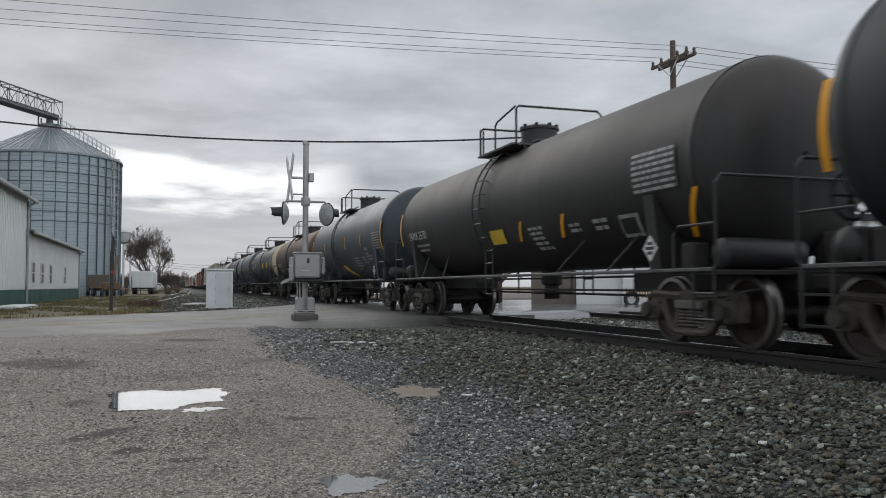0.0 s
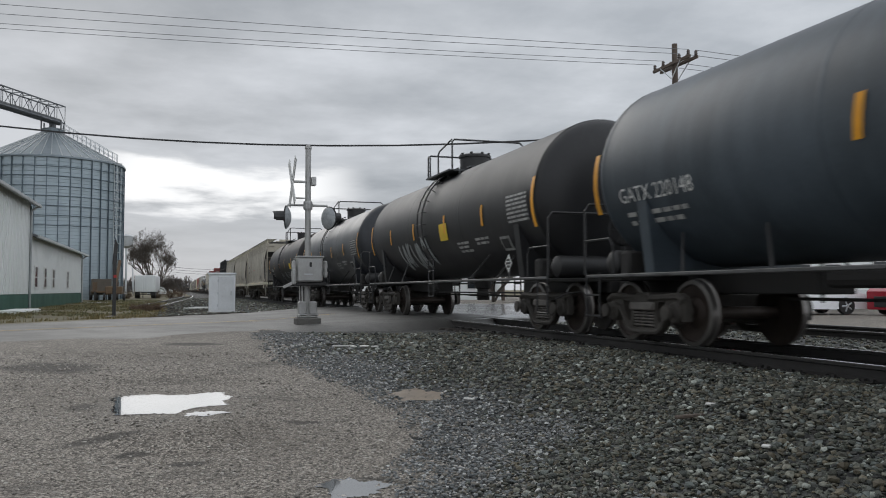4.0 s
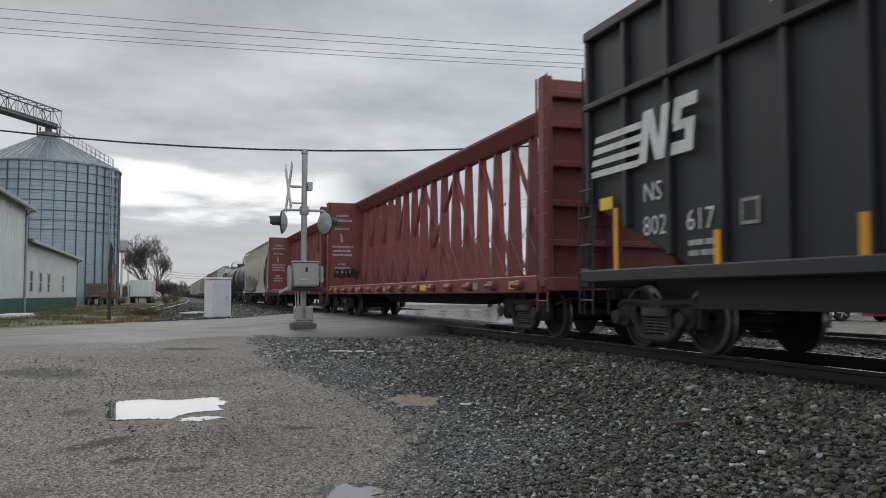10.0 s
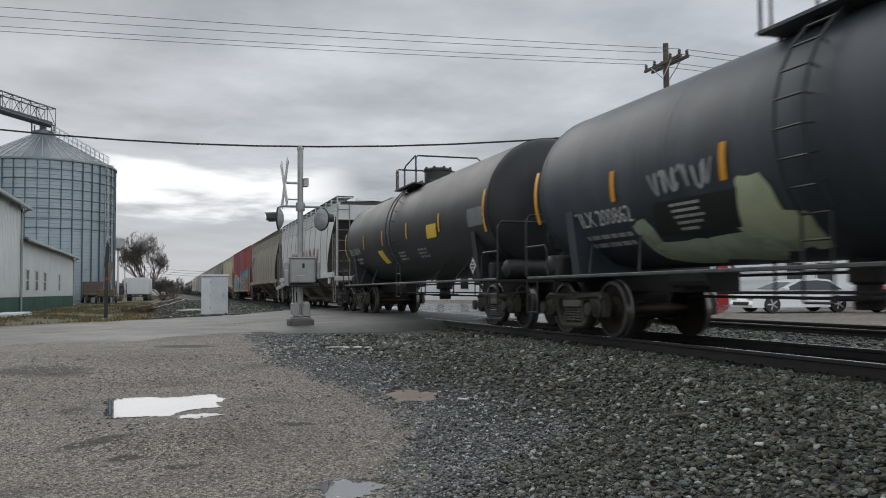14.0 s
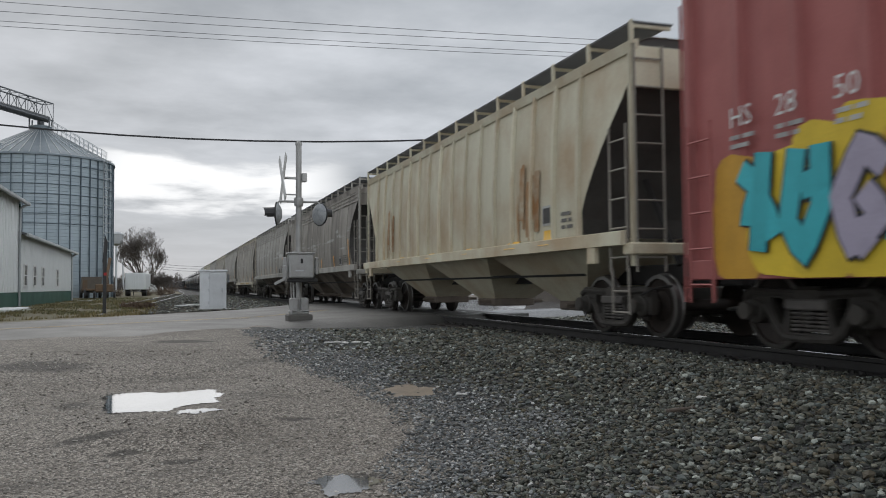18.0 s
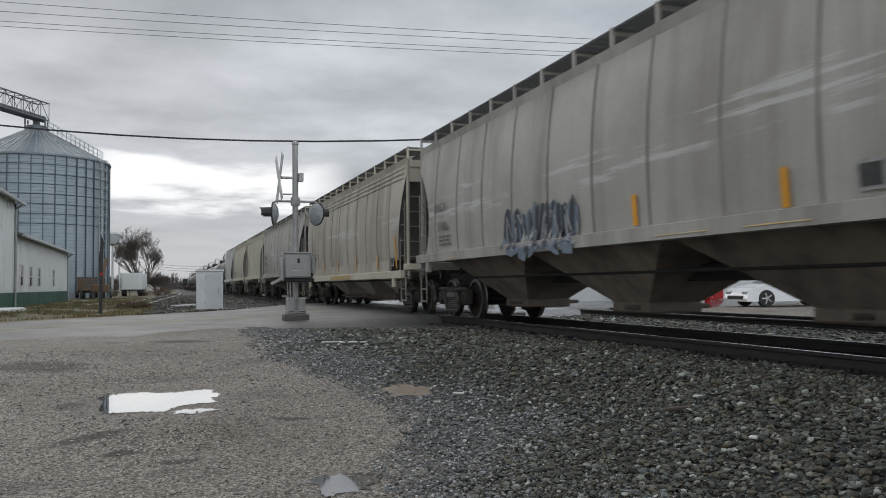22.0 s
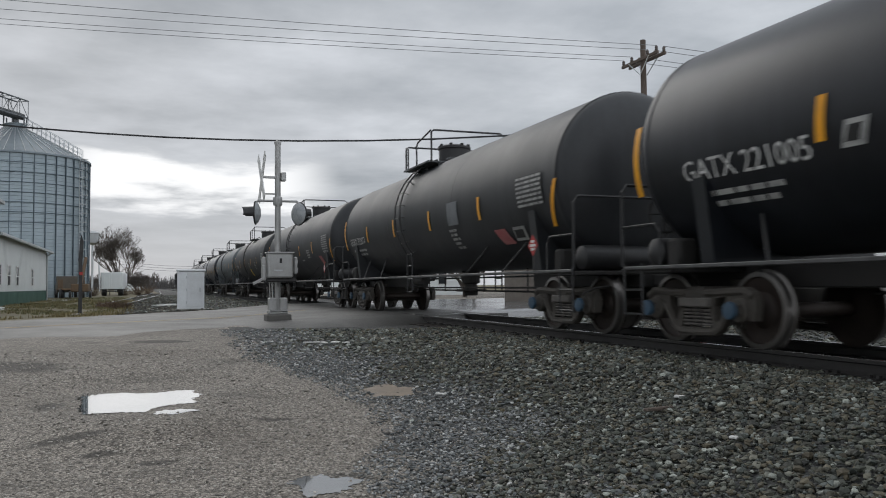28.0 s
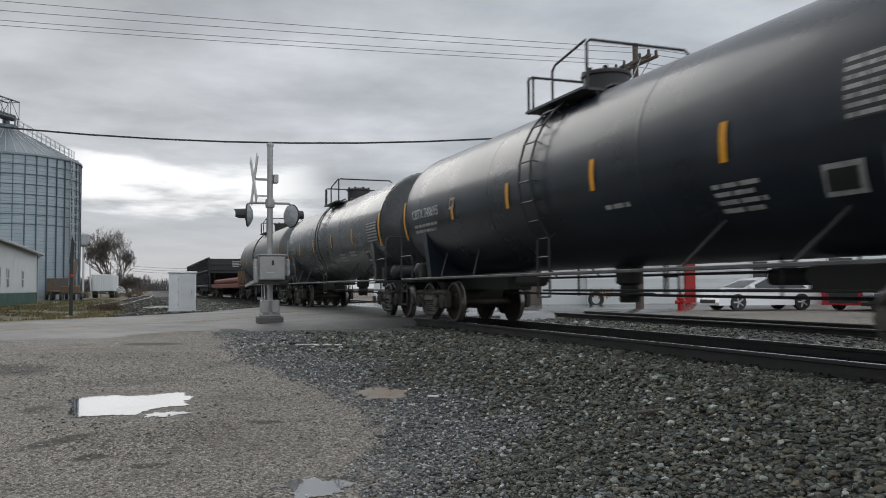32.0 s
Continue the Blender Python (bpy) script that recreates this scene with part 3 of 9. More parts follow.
def track(name, x0, top, y0, y1, label, ties=True):
    ob = thing(name, label, "railway track", (0, 0, 0), kind="structure")
    for x in (x0 - 0.7525, x0 + 0.7525):
        s = Shape()
        z = top
        prof = [(-0.07, -0.172), (0.07, -0.172), (0.07, -0.155), (0.012, -0.135), (0.011, -0.05), (0.036, -0.038), (0.036, -0.008), (0.028, 0.0), (-0.028, 0.0), (-0.036, -0.008), (-0.036, -0.038), (-0.011, -0.05), (-0.012, -0.135), (-0.07, -0.155)]
        s.prism([(x + a, z + b) for a, b in prof], y0, y1, "y")
        part("rail", s, RAIL, ob)
        s = Shape()
        s.box(x - 0.026, x + 0.026, y0, y1, z + 0.001, z + 0.003)
        part("rail_head", s, RAIL_TOP, ob, "bright worn rail head")
    rng = random.Random(int(x0 * 10))
    s = Shape()
    s.box(-1.3, 1.3, -0.115, 0.115, -0.18, 0.0, 0.015)
    me = s.mesh("tie", TIE)
    p = Shape()
    for x in (-0.7525, 0.7525):
        p.box(x - 0.19, x + 0.19, -0.09, 0.09, 0.0, 0.016)
        for dx in (-0.11, 0.11):
            for dy in (-0.055, 0.055):
                p.box(x + dx - 0.02, x + dx + 0.02, dy - 0.02, dy + 0.02, 0.016, 0.045)
    plate = p.mesh("tie_plate", RAIL)
    y = max(y0, 3.0)
    while y < min(y1, 60):
        if not (near_edge(x0) - 0.3 < y < far_edge(x0) + 0.3):
            t = part("tie", me, None, ob, at=(x0 + rng.uniform(-0.04, 0.04), y + rng.uniform(-0.03, 0.03), top - 0.178))
            t.rotation_euler = (0, 0, rng.uniform(-0.02, 0.02))
            if y < 30:
                part("tie_plate", plate, None, ob, at=(x0, y, top - 0.178))
        y += 0.52
    # timber and rubber panels of the crossing
    for a, b in ((x0 - 2.0, x0 - 0.86), (x0 - 0.66, x0 + 0.66), (x0 + 0.86, x0 + 2.0)):
        s = Shape()
        ya = near_edge(x0) + 0.2
        s.box(a, b, ya, far_edge(x0) - 0.5, top - 0.15, top - 0.012, 0.01)
        part("crossing_panel", s, surface("crossing_panel", (0.11, 0.108, 0.10), (0.06, 0.06, 0.058), rough=0.35, scale=1.0, bump=0.2), ob)
    return ob


track("track_main", TX, RZ, -60, 900, "main track with bright rail heads on dark wooden ties")
track("track_second", TX2, RZ2, -60, 900, "second track with dark rails, empty")


def stone_mesh(rng, kinds=10):
    """A few rough stones of unit size: (vertices, triangles)."""
    out = []
    t = (1 + 5 ** 0.5) / 2
    ico = [(-1, t, 0), (1, t, 0), (-1, -t, 0), (1, -t, 0), (0, -1, t), (0, 1, t), (0, -1, -t), (0, 1, -t), (t, 0, -1), (t, 0, 1), (-t, 0, -1), (-t, 0, 1)]
    tri = [(0, 11, 5), (0, 5, 1), (0, 1, 7), (0, 7, 10), (0, 10, 11), (1, 5, 9), (5, 11, 4), (11, 10, 2), (10, 7, 6), (7, 1, 8), (3, 9, 4), (3, 4, 2), (3, 2, 6), (3, 6, 8), (3, 8, 9), (4, 9, 5), (2, 4, 11), (6, 2, 10), (8, 6, 7), (9, 8, 1)]
    for _ in range(kinds):
        v = np.array(ico) / 1.9
        v *= rng.uniform(0.62, 1.2, (12, 1))
        v *= rng.uniform(0.5, 1.35, (1, 3))
        out.append(v)
    return out, np.array(tri)


def scatter(name, points, sizes, material, label, category, seed):
    rng = np.random.default_rng(seed)
    kinds, tri = stone_mesh(rng)
    n = len(points)
    pick = rng.integers(0, len(kinds), n)
    base = np.array(kinds)[pick]                       # n x 12 x 3
    a = rng.uniform(0, 2 * math.pi, (n, 3))
    ca, sa = np.cos(a), np.sin(a)
    o, z = np.ones(n), np.zeros(n)
    rz = np.stack([np.stack([ca[:, 0], -sa[:, 0], z], 1), np.stack([sa[:, 0], ca[:, 0], z], 1), np.stack([z, z, o], 1)], 1)
    rx = np.stack([np.stack([o, z, z], 1), np.stack([z, ca[:, 1], -sa[:, 1]], 1), np.stack([z, sa[:, 1], ca[:, 1]], 1)], 1)
    r = rz @ rx
    v = np.einsum("nij,nkj->nki", r, base) * sizes[:, None, None]
    v[:, :, 2] *= 0.62
    v += points[:, None, :]
    v = v.reshape(-1, 3)
    f = (tri[None] + (np.arange(n) * 12)[:, None, None]).reshape(-1, 3)
    me = bpy.data.meshes.new(name)
    me.vertices.add(len(v)); me.vertices.foreach_set("co", v.ravel())
    me.loops.add(f.size); me.loops.foreach_set("vertex_index", f.ravel().astype(np.int32))
    me.polygons.add(len(f)); me.polygons.foreach_set("loop_start", np.arange(0, f.size, 3, dtype=np.int32))
    me.update(calc_edges=True)
    me.shade_flat()
    me.materials.append(material)
    return tagged(new(name, me), label, category, kind="stuff")


def ballast_stones():
    rng = np.random.default_rng(7)
    pts, sz, fine_pts, fine_sz = [], [], [], []
    y = -4.0
    while y < 17.5:
        dens = 260 if y < 2.2 else 1600 if y < 8 else 850 if y < 13 else 330
        s0 = 0.027 if y < 8 else 0.032 if y < 13 else 0.042
        n = int(dens * 0.5 * 6.2)
        xs, yy = rng.uniform(1.0, 6.95, n), rng.uniform(y, y + 0.5, n)
        for x, q in zip(xs, yy):
            toe = toe_of(q) + 0.3 * noise.noise((q * 0.8, 3.0, 0.0))
            if x < toe + rng.exponential(0.12) - 0.1 or q > near_edge(x) - 0.25 or ((x - 2.95) / 0.34) ** 2 + ((q - 10.15) / 0.4) ** 2 < 0.7 + 0.6 * rng.random():
                continue
            coarse = min(1.0, max(0.0, (x - toe - 0.4) / 2.2 + 0.5 * noise.noise((x * 0.6, q * 0.6, 8.0))))
            if rng.random() < coarse * 0.45:
                continue
            small = coarse + rng.uniform(-0.25, 0.25) < 0.4
            (fine_pts if small else pts).append((x, q, terrain(x, q) + rng.uniform(-0.012, 0.016 + 0.020 * coarse)))
            (fine_sz if small else sz).append(s0 * (0.52 + 0.5 * coarse) * rng.uniform(0.6, 1.5))
        y += 0.5
    m = 5200
    for x, q in zip(rng.uniform(8.2, 15.5, m), rng.uniform(9, 26, m)):
        if q < near_edge(x) - 0.2:
            pts.append((x, q, terrain(x, q) + 0.015)); sz.append(0.05 * rng.uniform(0.7, 1.4))
    m = 6500
    for x, q in zip(rng.uniform(-0.8, 6.9, m), 34 + 80 * rng.random(m) ** 1.4):
        if q > far_edge(x) + 0.4 and (x > 2.5 or rng.random() < 0.45):
            pts.append((x, q, terrain(x, q) + 0.015)); sz.append((0.06 + 0.0006 * (q - 34)) * rng.uniform(0.7, 1.4))
    scatter("fine_ballast", np.array(fine_pts), np.array(fine_sz), FINE_BALLAST, "small blue-grey crushed stone at the ballast's foot", "ballast", 13)
    return scatter("ballast_stones", np.array(pts), np.array(sz), BALLAST, "wet grey and brown crushed ballast stones", "ballast", 11)


ballast_stones()


def lot_pebbles():
    rng = np.random.default_rng(9)
    pts, sz = [], []
    n = 16000
    for x, y, k in zip(rng.uniform(-4.6, 3.2, n), 4.6 + 9.5 * rng.random(n) ** 1.7, rng.random(n)):
        if x < -0.33 * y or (abs(x + 0.02) < 0.64 and abs(y - 10.05 + 0.3 * x) < 0.95) or (x - 1.30) ** 2 / 0.04 + (y - 6.25) ** 2 / 0.06 < 1:
            continue
        pts.append((x, y, terrain(x, y) + 0.002)); sz.append(0.0115 + 0.013 * k ** 3)
    return scatter("lot_pebbles", np.array(pts), np.array(sz), PEBBLE, "small pale limestone pebbles on the lot", "gravel", 12)


lot_pebbles()


def water(name, cx, cy, outline, z, label):
    m = surface("standing_water", (0.035, 0.034, 0.03), (0.03, 0.03, 0.027), rough=0.02, scale=2, bump=0.0, speckle=0.0, vary=0, spec=1.0, coat=1.0)
    s = Shape()
    n = len(outline)
    s.add([(cx + a, cy + b, z) for a, b in outline], [tuple(range(n))])
    return solid(name, s, m, label, "puddle", kind="structure")


def ragged(rx, ry, seed, n=40):
    rng = random.Random(seed)
    ph = [rng.uniform(0, 6.28) for _ in range(5)]
    pts = []
    for k in range(n):
        a = 2 * math.pi * k / n
        r = 1 + 0.16 * math.sin(3 * a + ph[0]) + 0.12 * math.sin(5 * a + ph[1]) + 0.08 * math.sin(9 * a + ph[2]) + 0.05 * math.sin(14 * a + ph[3]) + 0.05 * math.sin(23 * a + ph[4]) + 0.03 * math.sin(37 * a + ph[1])
        pts.append((rx * r * math.cos(a), ry * r * math.sin(a)))
    return pts


def frayed(corners, seed):
    """Keeps the outline simple: jitter along the edge's normal only."""
    rng = random.Random(seed)
    pts = []
    for (a, b), (c, d) in zip(corners, corners[1:] + corners[:1]):
        ln = math.hypot(c - a, d - b)
        n = max(3, int(ln / 0.045))
        for k in range(n):
            f = k / n
            q = min(1.0, 5 * f * (1 - f)) * (0.06 * math.sin(f * ln * 9 + seed) * rng.random() + rng.gauss(0, 0.022))
            pts.append((a + (c - a) * f - (d - b) / ln * q, b + (d - b) * f + (c - a) / ln * q))
    return pts


LEVEL = PUDDLES[0][4] + 0.006
water("puddle", 0, 0, frayed(((-0.72, 11.1), (-0.05, 10.75), (0.58, 10.85), (0.62, 10.2), (0.52, 9.62), (0.20, 9.52), (0.0, 9.12), (-0.30, 9.22), (-0.60, 9.22), (-0.66, 10.0)), 3), LEVEL, "shallow puddle on gravel mirroring the pale sky")
water("puddle", 0, 0, frayed(((0.10, 9.10), (0.36, 9.22), (0.58, 9.06), (0.34, 8.88), (0.12, 8.92)), 8), LEVEL, "thin strip of standing water beside the puddle")
water("puddle", PUDDLES[1][0], PUDDLES[1][1], ragged(PUDDLES[1][2], PUDDLES[1][3], 4, 90), PUDDLES[1][4] + 0.006, "small puddle at the ballast's foot mirroring the pale sky")


# ---- crossing signal, cabinet, post ----
def crossing_signal(x, y):
    z = terrain(x, y)
    t = thing("crossing_signal", "silver crossing signal mast with black-hooded lamps and crossbuck seen edge-on", "crossing signal", (x, y, z))
    s = Shape(); s.box(-0.31, 0.31, -0.31, 0.31, -0.05, 0.20, 0.03)
    part("foundation", s, surface("dark_footing_concrete", (0.105, 0.10, 0.092), (0.06, 0.056, 0.05), rough=0.9, scale=4, bump=0.4), t, "dark damp concrete footing")
    s = Shape()
    s.box(-0.24, 0.24, -0.22, 0.22, 0.20, 0.30, 0.02)
    for dx in (-0.13, 0.13):
        s.box(dx - 0.105, dx + 0.105, -0.16, 0.16, 0.28, 0.62, 0.03)
        s.box(dx - 0.08, dx + 0.08, -0.22, -0.19, 0.24, 0.30, 0.01)
    part("junction_base", s, ALU, t)
    s = Shape()
    s.rod((0, 0, 0.2), (0, 0, 4.62), 0.075, 14)
    s.turned([(0.09, 4.60), (0.09, 4.66), (0.05, 4.69)], "z", n=14)
    part("mast", s, ALU, t, smooth=40)
    # gate mechanism box, its arms and counterweight
    s = Shape()
    s.box(-0.32, 0.32, -0.52, -0.10, 1.12, 1.76, 0.04)
    s.box(-0.345, 0.345, -0.545, -0.08, 1.74, 1.78, 0.01)
    box = part("gate_mechanism", s, ALU, t, "grey gate mechanism box")
    s = Shape()
    s.box(-0.03, 0.03, -0.535, -0.515, 1.50, 1.62, 0.008)
    part("hasp", s, BLACK, box)
    s = Shape()
    s.box(-0.16, 0.05, -0.527, -0.52, 1.30, 1.33)
    part("maker_plate", s, GALV, box)
    for dx in (-0.40, 0.40):
        s = Shape()
        s.box(dx - 0.04, dx + 0.04, -0.42, -0.22, 1.22, 1.66, 0.02)
        s.rod((dx - 0.05, -0.32, 1.52), (dx + 0.05, -0.32, 1.52), 0.09, 10)
        s.rod((dx - 0.06, -0.32, 1.32), (dx + 0.06, -0.32, 1.32), 0.07, 10)
        part("crank_arm", s, ALU, t)
    # the two arms that carry the gate, folded down and away
    s = Shape()
    s.prism([(-0.40, 1.16), (-0.40, 1.08), (-0.66, 0.95), (-0.68, 1.01)], -0.43, -0.38, "y")
    s.box(-0.46, -0.36, -0.46, -0.34, 1.05, 1.45, 0.02)
    part("gate_arm_stub", s, ALU, t)
    s = Shape()
    s.box(-0.35, 0.42, -0.42, -0.20, 1.02, 1.12, 0.02)
    s.rod((0.32, -0.3, 1.06), (0.42, -0.3, 1.42), 0.035, 6)
    part("arm_shaft", s, BLACK, t)
    s = Shape()
    s.pipe([(-0.14, -0.08, 0.6), (-0.15, -0.1, 0.9), (-0.16, -0.12, 1.15)], 0.02, 6)
    s.pipe([(-0.19, 0.02, 0.6), (-0.21, 0.0, 1.15)], 0.014, 6)
    part("conduit", s, ALU, t)
    # lamps on their cross arm
    s = Shape()
    s.pipe([(-0.55, 0.02, 3.06), (-0.5, 0.02, 3.12), (0.5, 0.02, 3.12), (0.55, 0.02, 3.06)], 0.032, 8)
    s.turned([(0.11, 3.0), (0.12, 3.05), (0.12, 3.18), (0.11, 3.22)], "z", n=12)
    part("cross_arm", s, ALU, t)
    for sx, turn in ((-0.56, 74), (0.56, -60)):
        m = pose(sx, 0.03, 2.80, 0, 0, turn)
        s = Shape()
        s.turned([(0.02, -0.02), (0.30, -0.015), (0.31, 0.0), (0.30, 0.015), (0.15, 0.02)], "y", n=24)
        lamp = part("lamp", Shape().add([m @ Vector(p) for p in s.v], s.f), BLACK, t, "black lamp background disc", 30)
        s = Shape()
        s.turned([(0.02, -0.13), (0.13, -0.12), (0.25, -0.06), (0.285, -0.02), (0.27, -0.018)], "y", n=24)
        part("lamp_housing", Shape().add([m @ Vector(p) for p in s.v], s.f), surface("dull_lamp_back", (0.40, 0.42, 0.43), (0.20, 0.21, 0.22), rough=0.6, scale=7, amount=0.9), lamp, "dull grey domed back of the lamp", 40)
        s = Shape()
        s.turned([(0.155, 0.02), (0.15, 0.045), (0.08, 0.075), (0.02, 0.08)], "y", n=18, caps=False)
        part("lens", Shape().add([m @ Vector(p) for p in s.v], s.f), surface("dark_red_lens", (0.09, 0.008, 0.008), rough=0.15, scale=4, bump=0), lamp, "unlit dark red lens", 40)
        s = Shape()
        n = 10
        for k in range(n):
            a0, a1 = [radians(-25 + 230 * (k + j) / n) for j in (0, 1)]
            ln0 = 0.36 - 0.10 * abs(math.cos(a0))
            ln1 = 0.36 - 0.10 * abs(math.cos(a1))
            s.add([(0.17 * math.cos(a0), 0.02, 0.17 * math.sin(a0)), (0.17 * math.cos(a1), 0.02, 0.17 * math.sin(a1)), (0.175 * math.cos(a1), 0.02 + ln1, 0.16 * math.sin(a1)), (0.175 * math.cos(a0), 0.02 + ln0, 0.16 * math.sin(a0))], [(0, 1, 2, 3)])
        part("hood", Shape().add([m @ Vector(p) for p in s.v], s.f), BLACK, lamp)
    # a second pair facing the other way, folded behind
    for x0, x1, y1, z0, z1 in ((-0.40, 0.14, 0.04, 3.70, 3.76), (0.08, 0.20, 0.12, 3.64, 3.86), (-0.34, -0.02, 0.02, 3.28, 3.32)):
        s = Shape()
        s.box(x0, x1, -y1, y1, z0, z1, 0.01)
        part("sign_bracket", s, ALU, t)
    m = pose(-0.40, 0.0, 3.72, 0, 0, 93)
    for k, a in enumerate((54, -54)):
        s = Shape()
        s.box(-0.72, 0.72, -0.012 + 0.02 * k, 0.012 + 0.02 * k, -0.11, 0.11, 0.005)
        r = m @ pose(0, 0, 0, 0, a, 0)
        part("crossbuck_blade", Shape().add([r @ Vector(p) for p in s.v], s.f), WHITE_PAINT, t, "white crossbuck blade seen edge-on")
    s = Shape()
    s.box(-0.05, 0.05, -0.04, 0.04, 2.25, 2.48, 0.01)
    part("bell_box", s, ALU, t)
    return t


crossing_signal(3.22, 21.25)


def cabinet(x, y):
    z = terrain(x, y)
    t = thing("signal_cabinet", "pale grey metal trackside signal cabinet with one door", "equipment cabinet", (x, y, z), turn=-4)
    s = Shape(); s.box(-0.62, 0.62, -0.5, 0.5, 0.04, 1.84, 0.02)
    part("body", s, CABINET, t)
    s = Shape(); s.box(-0.67, 0.67, -0.56, 0.56, 1.84, 1.93, 0.02)
    part("roof", s, CABINET, t)
    s = Shape(); s.box(-0.18, 0.56, -0.53, -0.50, 0.14, 1.76, 0.01)
    door = part("door", s, CABINET, t)
    s = Shape(); s.box(0.40, 0.45, -0.57, -0.53, 0.85, 1.05, 0.01)
    part("handle", s, GALV, door)
    for z0 in (0.35, 0.95, 1.55):
        s = Shape()
        s.box(-0.21, -0.17, -0.54, -0.51, z0 - 0.06, z0 + 0.06)
        part("hinge", s, GALV, door)
    s = Shape(); s.box(-0.72, 0.72, -0.6, 0.6, -0.1, 0.05, 0.01)
    part("plinth", s, CONCRETE, t)
    return t


cabinet(2.1, 41.2)


def dark_post(x, y):
    z = terrain(x, y)
    t = thing("marker_post", "thin black roadside post with a red tag", "post", (x, y, z))
    s = Shape(); s.box(-0.06, 0.06, -0.04, 0.04, 0, 2.25, 0.01)
    part("post", s, BLACK, t)
    s = Shape(); s.prism([(-0.08, 1.9), (0.05, 1.75), (0.09, 2.6), (0.0, 2.85)], -0.02, 0.02, "y")
    part("sign_blade", s, BLACK, t)
    s = Shape(); s.box(-0.03, 0.07, -0.05, -0.045, 1.42, 1.52)
    part("red_tag", s, RED, t)
    s = Shape(); s.turned([(0.32, 0.0), (0.3, 0.06), (0.1, 0.09)], "z", n=14)
    part("base", s, BLACK, t)
    return t


dark_post(-2.1, 31.0)


# ---- the farm building along the line ----
def long_building():
    x, xb = -8.4, -26.0
    t = thing("farm_building", "white steel farm building with dark green wainscot and grey eaves", "building", (0, 0, 0.36))
    for name, y0, y1, he, hr in (("tall", 26.0, 54.0, 6.45, 9.8), ("low", 54.0, 82.0, 4.60, 6.2)):
        s = Shape()
        s.box(x - 0.2, x, y0, y1, 1.0, he)
        s.prism([(xb, 0), (x, 0), (x, he), ((x + xb) / 2, hr), (xb, he)], y1 - 0.2, y1, "y")
        s.prism([(xb, 0), (x, 0), (x, he), ((x + xb) / 2, hr), (xb, he)], y0, y0 + 0.2, "y")
        s.box(xb, xb + 0.2, y0, y1, 0, he)
        wall = part("wall", s, WHITE_SIDING, t)
        s = Shape(); s.box(x - 0.2, x + 0.03, y0 + 0.02, y1 - 0.02, -0.3, 0.98)
        part("wainscot", s, GREEN_SIDING, t, "dark green lower siding")
        s = Shape()
        n = int((y1 - y0) / 0.45)
        for k in range(n):
            y = y0 + 0.2 + k * 0.45
            s.box(x, x + 0.02, y - 0.02, y + 0.02, 1.02, he - 0.05)
        part("siding_rib", s, WHITE_SIDING, wall)
        s = Shape()
        s.prism([(x + 0.45, he - 0.08), ((x + xb) / 2, hr + 0.12), (xb - 0.45, he - 0.08), (xb - 0.45, he - 0.2), ((x + xb) / 2, hr), (x + 0.45, he - 0.2)], y0 - 0.3, y1 + 0.3, "y")
        part("roof", s, ROOF_DARK, t)
        s = Shape()
        s.box(x + 0.40, x + 0.58, y0 - 0.3, y1 + 0.3, he - 0.28, he - 0.10, 0.02)
        part("gutter", s, GUTTER, t)
        s = Shape()
        s.rod((x + 0.10, y1 - 0.3, 0.0), (x + 0.10, y1 - 0.3, he - 0.5), 0.07, 8)
        s.pipe([(x + 0.10, y1 - 0.3, he - 0.5), (x + 0.48, y1 - 0.3, he - 0.22)], 0.07, 8)
        part("downpipe", s, GUTTER, t)
        s = Shape()
        s.box(x, x + 0.08, y1 - 0.15, y1 + 0.02, 0, he - 0.2)
        part("corner_trim", s, GUTTER if name == "low" else GREEN_SIDING, t)
    for y in (56.3, 60.0, 63.8, 71.8):
        s = Shape()
        for a, b, c, d in ((y - 0.62, y + 0.62, 1.35, 1.43), (y - 0.62, y + 0.62, 2.66, 2.74), (y - 0.62, y - 0.54, 1.43, 2.66), (y + 0.54, y + 0.62, 1.43, 2.66), (y - 0.54, y + 0.54, 2.0, 2.06)):
            s.box(x + 0.01, x + 0.07, a, b, c, d)
        win = part("window", s, WHITE_PAINT, t, "narrow white-framed window")
        s = Shape(); s.box(x + 0.005, x + 0.035, y - 0.54, y + 0.54, 1.43, 2.66)
        part("pane", s, GLASS_DARK, win)
    return t


long_building()
s = Shape()
for k in range(5):
    s.box(-7.9 - 0.02 * k, -6.9 + 0.1 * (k % 2), 42.0, 47.5, 0.04 * k, 0.04 * k + 0.035, 0.005)
solid("sheet_stack", s, WHITE_SIDING, "stack of white metal sheets beside the farm building", "building material", at=(0, 0, 0.42))


# ---- grain bin with its conveyor bridge ----
BIN_STEEL = surface("blue_grey_galvanised_sheet", (0.33, 0.39, 0.42), (0.25, 0.305, 0.335), rough=0.45, metal=0.4, scale=0.5, streak=0.4, bump=0.03, streak_colour=(0.33, 0.39, 0.43))


